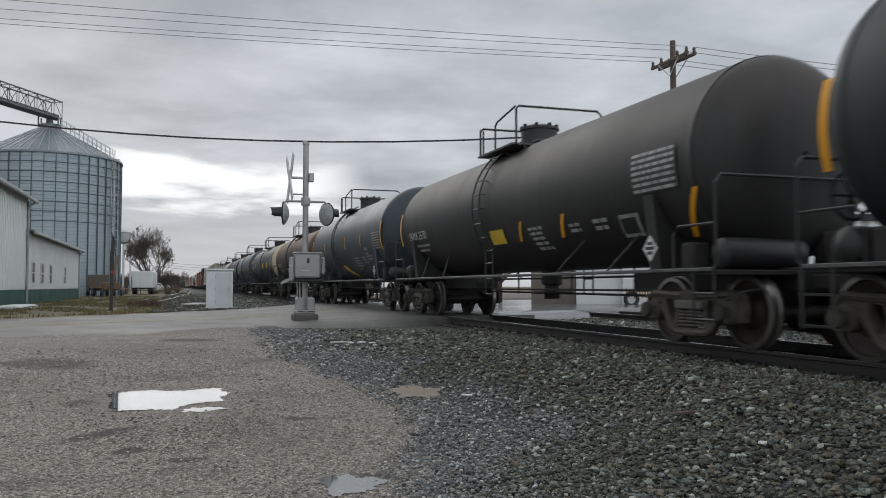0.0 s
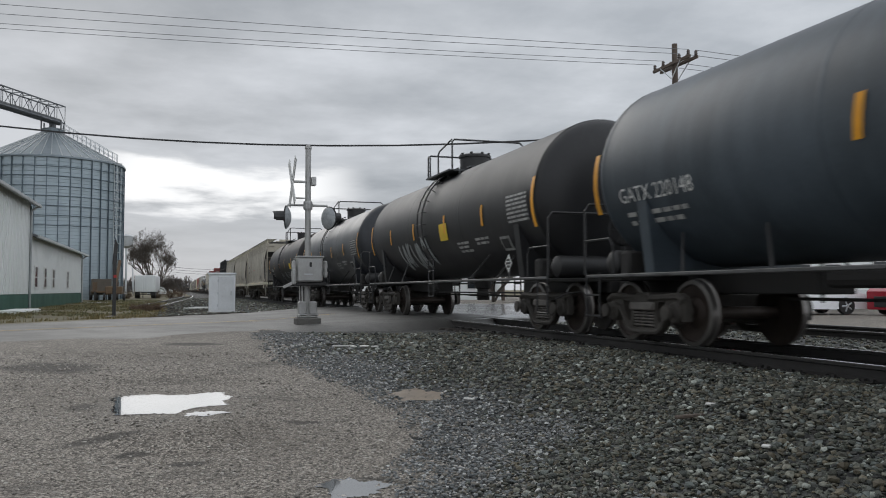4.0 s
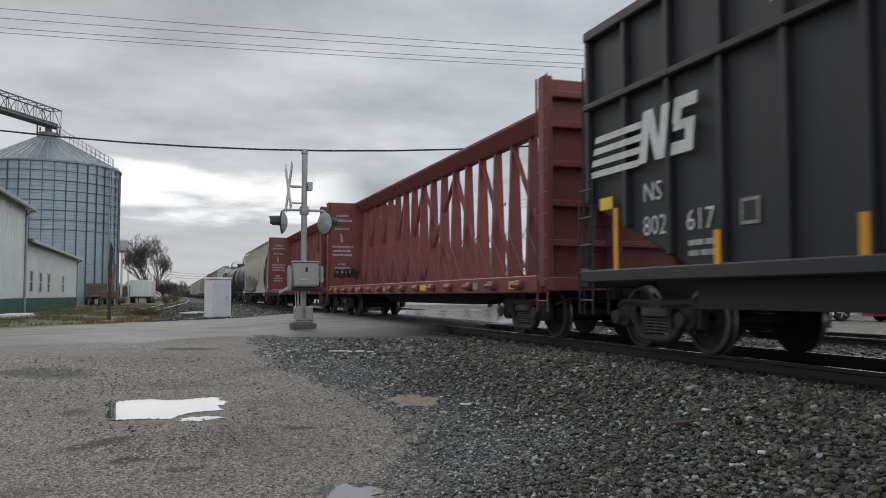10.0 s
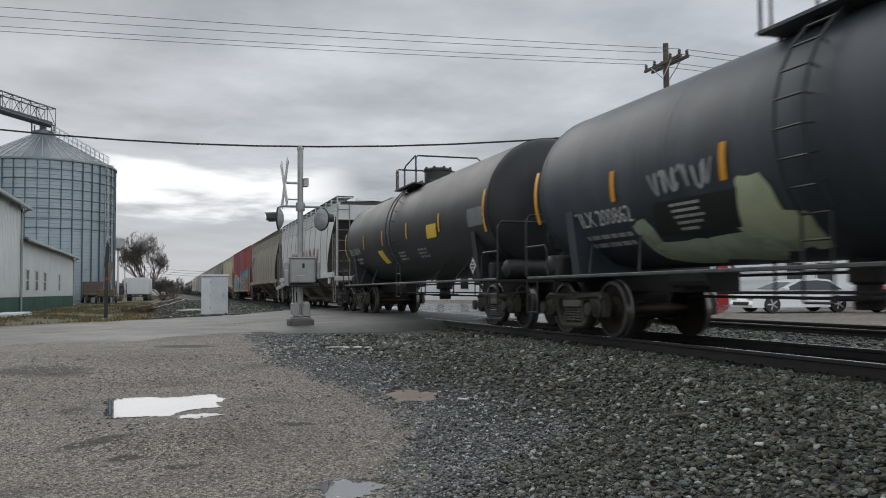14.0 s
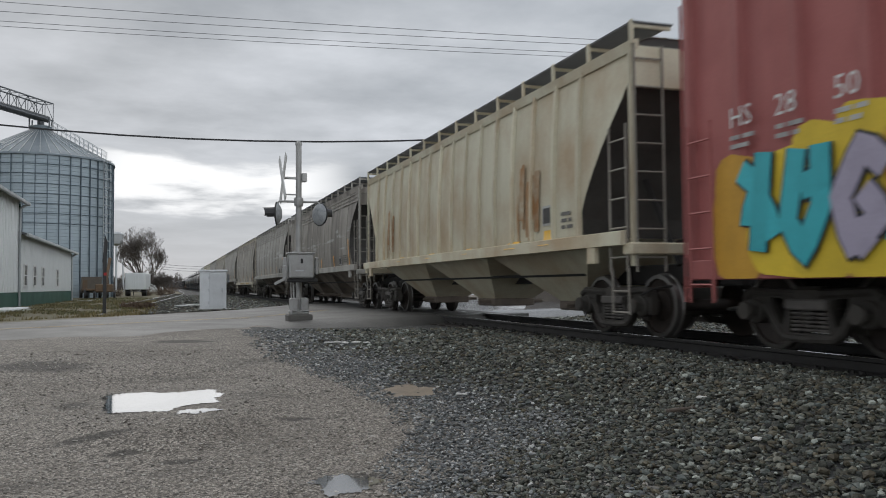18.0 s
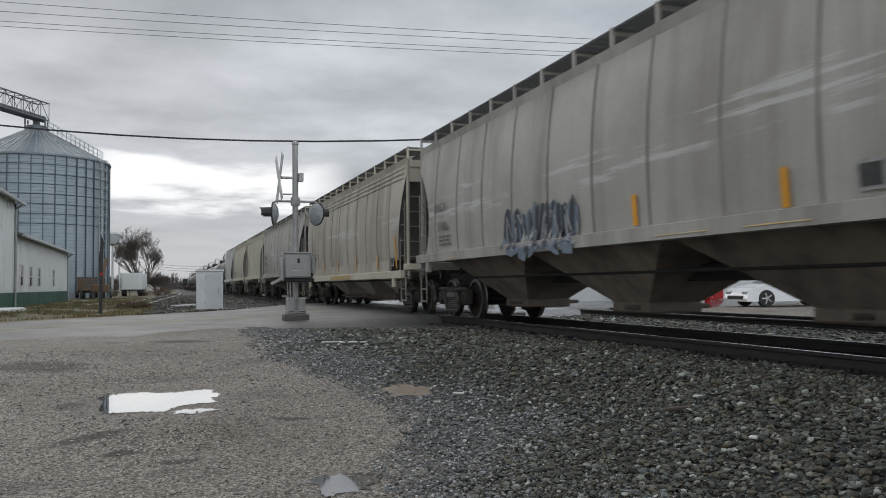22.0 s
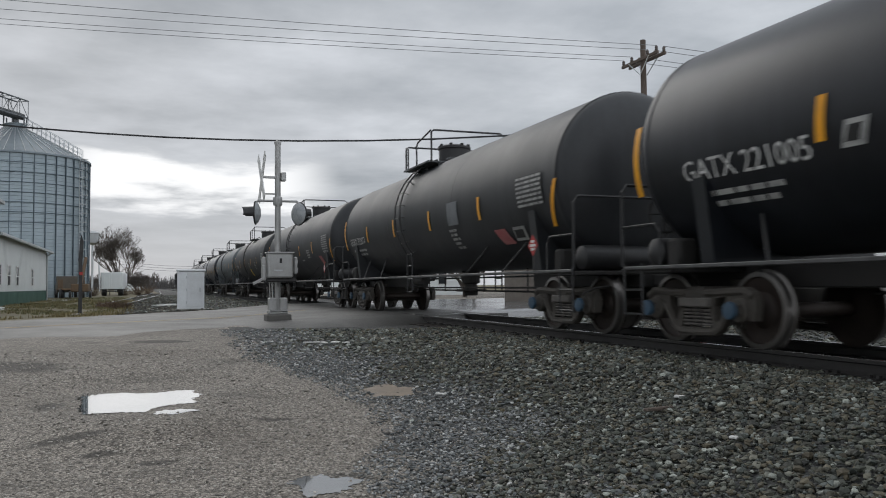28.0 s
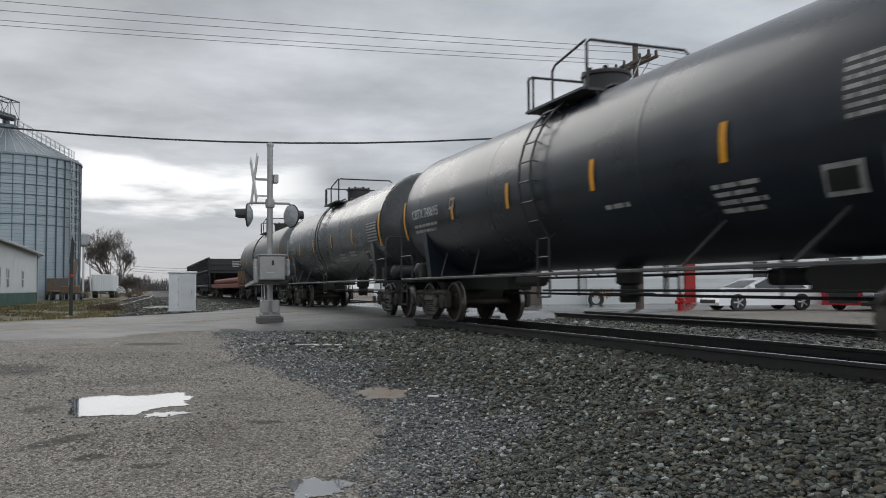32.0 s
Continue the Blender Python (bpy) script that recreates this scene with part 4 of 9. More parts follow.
def grain_bin(x, y, r, h, peak):
    t = thing("grain_bin", "ribbed galvanised steel grain bin with conical roof", "grain silo", (x, y, 0.3))
    s = Shape()
    n = 72
    prof = []
    k = 0.0
    while k <= h:
        prof += [(r, k), (r + 0.02, k + 0.05)]
        k += 0.4
    prof[-1] = (r, h)
    s.turned(prof, "z", n=n, caps=False)
    wall = part("wall", s, BIN_STEEL, t, smooth=20)
    s = Shape()
    s.box(-0.05, 0.07, -0.045, 0.045, 0, h)
    stiff = s.mesh("stiffener", surface("dark_stiffener", (0.115, 0.15, 0.175), (0.075, 0.10, 0.12), rough=0.5, metal=0.4, scale=1))
    for k in range(42):
        a = 2 * math.pi * k / 42
        part("stiffener", stiff, None, wall, at=((r + 0.09) * math.cos(a), (r + 0.09) * math.sin(a), 0)).rotation_euler = (0, 0, a)
    for k in range(1, 8):
        s = Shape()
        zr = h * (1 - 0.068 * k)
        s.turned([(r + 0.03, zr - 0.045), (r + 0.13, zr - 0.03), (r + 0.13, zr + 0.03), (r + 0.03, zr + 0.045)], "z", n=n, caps=False)
        part("wind_ring", s, surface("dark_stiffener", (0.115, 0.15, 0.175)), wall)
    s = Shape()
    s.turned([(r + 0.25, h - 0.1), (r + 0.2, h + 0.1), (1.3, peak), (1.3, peak + 0.5), (1.1, peak + 0.6)], "z", n=n)
    roof = part("roof", s, surface("weathered_bin_roof", (0.185, 0.22, 0.24), (0.12, 0.145, 0.16), rough=0.5, metal=0.35, scale=0.6), t, smooth=20)
    s = Shape()
    for k in range(48):
        a = 2 * math.pi * k / 48
        s.rod(((r + 0.2) * math.cos(a), (r + 0.2) * math.sin(a), h + 0.12), (1.3 * math.cos(a), 1.3 * math.sin(a), peak + 0.03), 0.05, 4, caps=False)
    part("roof_rib", s, GALV, roof)
    # roof stair with railing on the track side
    a = radians(-28)
    c, d = math.cos(a), math.sin(a)
    s = Shape()
    for off in (-0.4, 0.4):
        lo = ((r + 0.2) * c - off * d, (r + 0.2) * d + off * c, h + 0.1)
        hi = (1.4 * c - off * d, 1.4 * d + off * c, peak + 0.1)
        for dz in (0.55, 1.1):
            s.rod((lo[0], lo[1], lo[2] + dz), (hi[0], hi[1], hi[2] + dz), 0.035, 5)
        for k in range(13):
            f = k / 12
            p = [lo[i] + (hi[i] - lo[i]) * f for i in range(3)]
            s.rod(p, (p[0], p[1], p[2] + 1.1), 0.035, 5)
    part("roof_stair_rail", s, GALV, roof)
    s = Shape()
    for off in (-0.3, 0.3):
        px, py = (r + 0.4) * c - off * d, (r + 0.4) * d + off * c
        s.rod((px, py, 0), (px, py, h + 1.2), 0.04, 5)
    for k in range(38):
        z = 0.4 + k * h / 38
        s.rod(((r + 0.4) * c + 0.3 * d, (r + 0.4) * d - 0.3 * c, z), ((r + 0.4) * c - 0.3 * d, (r + 0.4) * d + 0.3 * c, z), 0.025, 4)
    for k in range(14):
        z = 2.6 + k * (h - 2.6) / 13
        s.turned([(0.42, z - 0.03), (0.45, z), (0.42, z + 0.03)], "z", ((r + 0.75) * c, (r + 0.75) * d, 0), 10, caps=False)
    part("caged_ladder", s, GALV, t)
    return t


grain_bin(-14.9, 110.0, 8.3, 16.6, 20.6)


def conveyor():
    steel = surface("dull_truss_steel", (0.17, 0.18, 0.19), (0.10, 0.105, 0.11), rough=0.6, metal=0.4, scale=1)
    t = thing("conveyor_bridge", "grey lattice conveyor bridge resting on the grain bin's roof", "conveyor", (0, 0, 0))
    a, b = Vector((-14.2, 110.6, 22.3)), Vector((-39.6, 64.8, 22.3))
    d = (b - a).normalized()
    w = Vector((d.y, -d.x, 0)) * 0.75
    ln = (b - a).length
    H = Vector((0, 0, 2.1))
    s = Shape()
    for off in (-1, 1):
        for z in (Vector(), H):
            s.rod(a + w * off + z, b + w * off + z, 0.10, 6)
    part("chord", s, steel, t)
    n = 34
    s = Shape()
    for k in range(n + 1):
        p = a + d * (ln * k / n)
        for off in (-1, 1):
            s.rod(p + w * off, p + w * off + H, 0.05, 4)
            if k < n:
                q = a + d * (ln * (k + 1) / n)
                s.rod(p + w * off + (H if k % 2 else Vector()), q + w * off + (Vector() if k % 2 else H), 0.045, 4)
        s.rod(p + w + H, p - w + H, 0.045, 4)
    part("lattice", s, steel, t)
    s = Shape()
    s.rod(a + Vector((0, 0, 0.2)), b + Vector((0, 0, 0.2)), 0.42, 8)
    part("conveyor_tube", s, surface("dark_tube", (0.09, 0.095, 0.1), (0.06, 0.06, 0.065), rough=0.6, scale=1), t)
    for dx, dy, r in ((-1.1, -1.1, 0.09), (1.1, -1.1, 0.09), (-1.1, 1.1, 0.09), (1.1, 1.1, 0.09), (0, 0, 0.4)):
        s = Shape()
        s.rod((-14.9 + dx, 110 + dy, 21.2), (-14.9 + dx, 110 + dy, 22.4), r, 8)
        part("support", s, steel, t)
    for k in (0.45, 0.9):
        p = a + d * ln * k
        s = Shape()
        for dx in (-1.0, 1.0):
            for dy in (-1.0, 1.0):
                s.rod((p.x + dx * 1.4, p.y + dy * 1.4, 0), (p.x + dx * 0.7, p.y + dy * 0.7, 22.3), 0.12, 5)
        part("tower_leg", s, steel, t)
    return t


conveyor()


def water_tower(x, y):
    t = thing("water_tower", "small pale elevated water tank on four legs", "water tower", (x, y, 0.3))
    s = Shape()
    s.turned([(0.3, 13.6), (1.9, 14.2), (1.95, 14.3), (1.95, 17.0), (2.15, 17.05), (1.2, 17.7), (0.1, 17.9)], "z", n=20)
    part("tank", s, surface("tower_paint", (0.42, 0.44, 0.45), (0.3, 0.31, 0.32), rough=0.5, scale=0.7, streak=0.4), t, smooth=30)
    s = Shape()
    for dx in (-1, 1):
        for dy in (-1, 1):
            s.rod((dx * 2.1, dy * 2.1, 0), (dx * 1.5, dy * 1.5, 14.3), 0.14, 6)
        s.rod((dx * 1.9, -1.9, 5), (dx * 1.7, 1.7, 9.5), 0.05, 4)
        s.rod((dx * 1.9, 1.9, 5), (dx * 1.7, -1.7, 9.5), 0.05, 4)
    s.rod((0, 0, 0), (0, 0, 14), 0.3, 8)
    part("leg", s, GALV, t)
    return t


water_tower(-14.3, 257.0)


def trailer(x, y, turn):
    t = thing("box_trailer", "white box semi-trailer parked with its rear doors to the road", "trailer", (x, y, 0.5), turn)
    s = Shape(); s.box(-1.27, 1.27, 0, 12.5, 0.85, 3.02, 0.03)
    part("box", s, WHITE_SIDING, t)
    s = Shape()
    for x0, x1 in ((-1.22, -0.02), (0.02, 1.22)):
        s.box(x0, x1, -0.04, 0.0, 0.92, 2.96, 0.01)
        for xx in (x0 + 0.3, x1 - 0.3):
            s.rod((xx, -0.06, 0.9), (xx, -0.06, 2.98), 0.025, 6)
    part("rear_door", s, WHITE_SIDING, t)
    s = Shape()
    s.box(-1.15, 1.15, -0.02, 0.1, 0.5, 0.62, 0.02)
    for xx in (-0.7, 0.7):
        s.box(xx - 0.05, xx + 0.05, 0, 0.08, 0.55, 0.9)
    part("bumper", s, BLACK, t)
    for y0 in (0.9, 2.2):
        for xx in (-1.0, 1.0):
            s = Shape()
            s.turned([(0.28, -0.28), (0.48, -0.27), (0.5, 0), (0.48, 0.27), (0.28, 0.28)], "x", (xx, y0, 0.5), 18)
            part("wheel", s, BLACK, t, smooth=40)
    s = Shape(); s.box(-0.5, 0.5, 0.2, 12, 0.68, 0.86)
    s.box(-0.9, -0.8, 9.6, 9.7, 0, 0.9); s.box(0.8, 0.9, 9.6, 9.7, 0, 0.9)
    part("chassis", s, BLACK, t)
    return t


trailer(-3.95, 113.0, -1.5)


# ---- wood and twigs ----
def bare_tree(name, x, y, height, spread, seed, label, depth=5, trunk=0.28, stems=5, dome=None):
    rng = random.Random(seed)
    t = thing(name, label, "tree", (x, y, terrain(x, y) - 0.1))
    limbs, twigs = Shape(), Shape()
    def inside(p):
        # dome: half width, height of the crown's middle, half height
        return not dome or (p.x * p.x + p.y * p.y) / dome[0] ** 2 + ((p.z - dome[1]) / dome[2]) ** 2 < 1.0 or (p.z < dome[1] and math.hypot(p.x, p.y) < dome[0] * 0.55 + 0.35 * p.z)
    def grow(p, d, ln, r, lev):
        q = p + d * ln
        if lev > 2 and not inside(q):
            d = (d + Vector((-p.x, -p.y, dome[1] - p.z)).normalized() * 0.7).normalized()
            ln *= 0.55
            q = p + d * ln
        (limbs if lev < 3 else twigs).rod(p, q, r, 6 if lev < 2 else 3, r * 0.68, caps=False)
        if lev >= depth:
            return
        for k in range(rng.choice((2, 3, 3)) + (1 if lev == 0 else 0)):
            nd = (d + Vector((rng.uniform(-1, 1), rng.uniform(-1, 1), rng.uniform(-0.25, 0.55))) * spread).normalized()
            grow(p + d * ln * rng.uniform(0.6, 1.0), nd, ln * rng.uniform(0.62, 0.85), r * 0.66, lev + 1)
    grow(Vector((0, 0, 0)), Vector((0, 0, 1)), height * 0.20, trunk, 0)
    for k in range(stems):
        a = k * 6.283 / stems + 0.5
        tilt = 0.55 if dome else 0.75
        grow(Vector((0, 0, height * 0.06 * (k % 3))), Vector((math.cos(a) * tilt, math.sin(a) * tilt, 0.8)).normalized(), height * 0.24, trunk * 0.7, 1)
    part("trunk", limbs, BARK, t)
    part("crown", twigs, BARK, t, "bare crown of fine twigs")
    return t


bare_tree("tree", -4.3, 159.0, 15.5, 0.58, 5, "large bare winter tree with a dense rounded crown", 9, 0.2, 4, (4.6, 7.0, 6.0))
bare_tree("tree", -1.6, 166.0, 5.0, 0.55, 12, "small reddish bare tree at the trackside", 7, 0.12, 6, (3.0, 3.2, 2.6))
for k, (x, y, h) in enumerate(((-30, 300, 11), (-20, 320, 10), (-8, 340, 12), (-1, 330, 9), (2, 380, 12), (-14, 380, 12), (-40, 330, 12), (-4, 300, 7))):
    bare_tree("tree", x, y, h, 0.6, 30 + k, "distant bare tree in the tree belt", 6, 0.3)


def far_woods():
    rng = np.random.default_rng(21)
    s = Shape()
    r2 = random.Random(3)
    for k in range(4200):
        x = r2.uniform(-140, 110)
        y = 520 + r2.uniform(0, 80) + abs(x) * 0.2
        hgt = 8 + 6 * noise.noise((x * 0.03, 2.2, 0)) + 2.5 * noise.noise((x * 0.16, 7.7, 0))
        z = hgt * r2.uniform(0.15, 0.8)
        a = r2.uniform(0, 6.28)
        ln = r2.uniform(1.2, 3.6)
        s.rod((x, y, z * 0.4 if k % 3 else 0), (x + math.cos(a) * ln * 0.7, y, z + ln), 0.30, 3, 0.05, caps=False)
    return solid("far_woods", s, FAR_WOOD, "distant belt of bare grey-brown woods", "woods", kind="stuff")


far_woods()


# ---- wires and the utility pole beyond the tracks ----
def utility_pole(x, y, h, label, turn=90):
    t = thing("utility_pole", label, "utility pole", (x, y, 0.55), turn=turn)
    s = Shape(); s.rod((0, 0, -0.3), (0, 0, h), 0.17, 12, 0.11)
    part("pole", s, POLE_WOOD, t, smooth=40)
    z = h - 0.82
    for dy in (-0.17, 0.17):
        s = Shape(); s.box(-1.25, 1.25, dy - 0.05, dy + 0.05, z - 0.06, z + 0.06, 0.01)
        arm = part("crossarm", s, POLE_WOOD, t)
        for dx in (-1.15, -0.55, 0.55, 1.15):
            s = Shape()
            s.turned([(0.02, z + 0.05), (0.07, z + 0.12), (0.05, z + 0.17), (0.07, z + 0.2), (0.03, z + 0.27)], "z", (dx, dy, 0), 8)
            part("insulator", s, surface("glazed_insulator", (0.12, 0.10, 0.09), rough=0.2, scale=4, bump=0), arm)
        s = Shape()
        for dx in (-0.7, 0.7):
            s.rod((dx, dy * 1.3, z), (0, dy * 0.9, z - 0.6), 0.02, 4)
        part("arm_brace", s, GALV, arm)
    return t


def span(name, a, b, sag, r, material, label):
    pts = []
    a, b = Vector(a), Vector(b)
    for k in range(25):
        f = k / 24
        p = a.lerp(b, f)
        p.z -= sag * 4 * f * (1 - f)
        pts.append(p)
    s = Shape(); s.pipe(pts, r, 4)
    return solid(name, s, material, label, "cable")


# ---- beyond the road: siding, dry grass, brush, old machinery ----
def siding():
    ob = thing("track_siding", "curving siding with sky-bright rails in weeds", "railway track", kind="structure")
    line = [(-1.9, 52), (-1.25, 64), (-0.3, 84), (0.7, 106), (1.5, 130), (2.1, 160), (2.5, 200), (2.8, 260), (3.0, 340)]
    fine_line = []
    for i in range(len(line) - 1):
        for k in range(6):
            f = k / 6
            fine_line.append((line[i][0] + (line[i + 1][0] - line[i][0]) * f, line[i][1] + (line[i + 1][1] - line[i][1]) * f))
    for off in (-0.75, 0.75):
        for lo, hi, half, m, name in ((0.42, 0.575, 0.045, RAIL, "rail"), (0.575, 0.582, 0.04, RAIL_TOP, "rail_head")):
            s = Shape()
            v = []
            for x, y in fine_line:
                v += [(x + off - half, y, lo), (x + off + half, y, lo), (x + off + half, y, hi), (x + off - half, y, hi)]
            n = len(fine_line)
            s.add(v, [(4 * i + a, 4 * i + (a + 1) % 4, 4 * i + 4 + (a + 1) % 4, 4 * i + 4 + a) for i in range(n - 1) for a in range(4)])
            part(name, s, m, ob)
    return ob


siding()


def grass(name, count, region, height, colour, label, seed):
    """Dry blades, three-sided and bent, in clumps."""
    rng = random.Random(seed)
    v, f = [], []
    x0, x1, y0, y1 = region
    for _ in range(count):
        cx, cy = rng.uniform(x0, x1), rng.uniform(y0, y1)
        if cy < far_edge(max(-12, min(cx, 12))) + 0.5 or noise.noise((cx * 0.35, cy * 0.2, 1.0)) < -0.15:
            continue
        for _ in range(7):
            x, y = cx + rng.gauss(0, 0.12), cy + rng.gauss(0, 0.12)
            z = terrain(x, y) - 0.01
            h = height * rng.uniform(0.4, 1.2)
            a, w = rng.uniform(0, 6.28), 0.012 + 0.012 * rng.random()
            dx, dy = math.cos(a) * w, math.sin(a) * w
            lx, ly = rng.gauss(0, 0.35) * h, rng.gauss(0, 0.35) * h
            n = len(v)
            v += [(x - dx, y - dy, z), (x + dx, y + dy, z), (x + lx * 0.4 + dx * 0.7, y + ly * 0.4 + dy * 0.7, z + h * 0.6), (x + lx * 0.4 - dx * 0.7, y + ly * 0.4 - dy * 0.7, z + h * 0.6), (x + lx, y + ly, z + h)]
            f += [(n, n + 1, n + 2, n + 3), (n + 3, n + 2, n + 4)]
    me = bpy.data.meshes.new(name)
    me.from_pydata(v, [], f)
    me.materials.append(colour)
    return tagged(new(name, me), label, "grass", kind="stuff")


DRY = surface("dry_grass_blade", (0.21, 0.17, 0.075), (0.12, 0.10, 0.05), rough=0.9, scale=0.6, amount=0.8, speckle=0)
GREENISH = surface("winter_green_blade", (0.15, 0.145, 0.07), (0.12, 0.105, 0.055), rough=0.9, scale=0.6, amount=0.8, speckle=0)
grass("dry_grass", 1300, (-8.2, -0.6, 27, 75), 0.13, DRY, "straw-coloured winter grass", 41)
grass("green_grass", 1500, (-8.0, -1.5, 36, 95), 0.14, GREENISH, "thin green winter grass", 42)


def shrub(x, y, h, seed, label):
    rng = random.Random(seed)
    t = thing("shrub", label, "shrub", (x, y, terrain(x, y) - 0.02))
    s = Shape()
    for _ in range(70):
        a, e = rng.uniform(0, 6.28), rng.uniform(0.3, 1.2)
        p = Vector((rng.gauss(0, 0.25), rng.gauss(0, 0.25), 0))
        d = Vector((math.cos(a) * math.cos(e), math.sin(a) * math.cos(e), math.sin(e)))
        q = p + d * h * rng.uniform(0.5, 1.0)
        s.rod(p, q, 0.018, 3, 0.006, caps=False)
        for _ in range(3):
            f = rng.uniform(0.4, 0.9)
            w = p.lerp(q, f)
            s.rod(w, w + Vector((rng.gauss(0, 0.2), rng.gauss(0, 0.2), rng.uniform(0.05, 0.3))) * h, 0.01, 3, 0.004, caps=False)
    part("crown", s, surface("red_brown_twig", (0.13, 0.085, 0.055), (0.08, 0.055, 0.04), rough=0.9, scale=3), t)
    return t


for k, (x, y, h) in enumerate(((-1.2, 45.5, 0.6), (-1.9, 47.0, 0.5), (-2.6, 120, 1.8), (-6.5, 118, 2.0), (-0.9, 125, 1.8), (0.6, 150, 2.0))):
    shrub(x, y, h, 60 + k, "bare reddish-brown brush in the weeds")


def old_truck(x, y, turn):
    t = thing("flatbed_truck", "old dark flatbed truck with an orange-brown rack", "truck", (x, y, 0.46), turn)
    s = Shape(); s.box(-1.1, 1.1, -3.4, 3.0, 0.85, 1.05, 0.03)
    part("bed", s, surface("rusty_orange_steel", (0.13, 0.085, 0.05), (0.07, 0.05, 0.035), rough=0.8, scale=2), t)
    for k in range(5):
        s = Shape()
        yy = -3.3 + k * 1.1
        s.box(-0.04, 0.04, -0.04, 0.04, 1.05, 2.0)
        for x0 in (-1.05, 1.05):
            part("rack_stake", s, surface("rusty_orange_steel", (0.13, 0.085, 0.05)), t, at=(x0, yy, 0))
    s = Shape()
    s.prism([(3.0, 0.6), (5.2, 0.6), (5.2, 1.5), (4.3, 1.6), (4.0, 2.4), (3.0, 2.4)], -1.05, 1.05, "x")
    part("cab", s, surface("drab_truck_paint", (0.10, 0.085, 0.065), (0.06, 0.05, 0.04), rough=0.5, scale=2), t)
    for yy in (-2.4, -1.2, 4.3):
        for xx in (-1.0, 1.0):
            s = Shape()
            s.turned([(0.26, -0.16), (0.46, -0.15), (0.48, 0), (0.46, 0.15), (0.26, 0.16)], "x", (xx, yy, 0.48), 16)
            part("wheel", s, BLACK, t, smooth=40)
    return t


old_truck(-7.6, 97.0, 10)


def implement(x, y):
    t = thing("auger_wagon", "rusty grain auger wagon with tall boom", "farm machine", (x, y, 0.46))
    rust = surface("rusty_orange_steel", (0.13, 0.085, 0.05))
    s = Shape(); s.box(-0.8, 0.8, -1.2, 1.2, 0.7, 1.5, 0.08)
    part("hopper", s, rust, t)
    s = Shape(); s.rod((0, -1.0, 0.8), (0.4, 1.6, 4.2), 0.16, 8)
    part("boom", s, rust, t)
    for xx in (-0.95, 0.95):
        s = Shape(); s.turned([(0.2, -0.1), (0.38, -0.1), (0.4, 0), (0.38, 0.1), (0.2, 0.1)], "x", (xx, 0, 0.4), 14)
        part("wheel", s, BLACK, t, smooth=40)
    return t


implement(-6.1, 90.0)
# white slabs lying in the weeds
for k, (x, y, w) in enumerate(((-6.6, 78.0, 1.9), (0.75, 49.5, 0.5), (1.2, 50.5, 0.7), (1.55, 52.0, 0.5))):
    s = Shape(); s.box(-w / 2, w / 2, -0.5, 0.5, 0, 0.07, 0.02)
    solid("concrete_slab", s, surface("pale_slab", (0.55, 0.55, 0.53), (0.4, 0.4, 0.38), rough=0.8, scale=3), "pale flat slab lying in the weeds", "slab", at=(x, y, terrain(x, y) + 0.01), turn=17 * k)
# far vehicles and a white hut up the line
for k, (x, y, w, h, m) in enumerate(((-2.2, 400.0, 4.2, 1.7, WHITE_SIDING), (-5.0, 230.0, 5.0, 2.2, WHITE_SIDING))):
    s = Shape(); s.prism([(-w / 2, 0.3), (w / 2, 0.3), (w / 2, h * 0.55), (w * 0.28, h), (-w * 0.25, h), (-w / 2, h * 0.5)], -0.9, 0.9, "y")
    solid("far_vehicle", s, m, "distant parked vehicle up the line", "vehicle", at=(x, y, 0.3))

# muddy hollows on the lot
MUD = surface("muddy_water", (0.20, 0.145, 0.09), (0.085, 0.062, 0.042), rough=0.35, scale=3, amount=0.9, bump=0.02)
for k, (x, y, rx, ry, m, nm, lab) in enumerate(((2.95, 10.15, 0.33, 0.38, MUD, "mud_patch", "orange-brown mud at the ballast's foot"),)):
    s = Shape()
    rim = ragged(rx, ry, 50 + k, 28)
    n = len(rim)
    s.add([(x + a, y + b, terrain(x + a, y + b) + 0.004) for a, b in rim] + [(x + a * 0.5, y + b * 0.5, terrain(x + a * 0.5, y + b * 0.5) + 0.009) for a, b in rim] + [(x, y, terrain(x, y) + 0.010)],
          [(i, (i + 1) % n, n + (i + 1) % n, n + i) for i in range(n)] + [(n + i, n + (i + 1) % n, 2 * n) for i in range(n)])
    solid(nm, s, m, lab, "mud", kind="structure", smooth=60)
# litter on the ballast
rl = random.Random(17)
for k, (x, y, w, l) in enumerate(((3.0, 14.4, 0.22, 0.08), (3.2, 14.35, 0.16, 0.1), (2.8, 14.5, 0.3, 0.05), (4.12, 14.5, 0.12, 0.05), (3.42, 9.47, 0.14, 0.04), (4.71, 6.46, 0.10, 0.06), (4.12, 5.01, 0.06, 0.05), (3.35, 14.2, 0.12, 0.07))):
    s = Shape(); s.box(-w / 2, w / 2, -l / 2, l / 2, 0, 0.022, 0.006)
    ob = solid("litter", s, surface("white_scrap", (0.66, 0.65, 0.62), (0.45, 0.43, 0.4), rough=0.6, scale=9), "scrap of pale litter on the ballast", "litter", at=(x, y, terrain(x, y) + 0.035), turn=rl.uniform(0, 180))
s = Shape(); s.box(-0.16, 0.16, -0.025, 0.025, 0, 0.03, 0.008)
solid("wood_scrap", s, POLE_WOOD, "broken strip of wood on the ballast", "wood scrap", at=(4.35, 6.28, terrain(4.35, 6.28) + 0.04), turn=8)


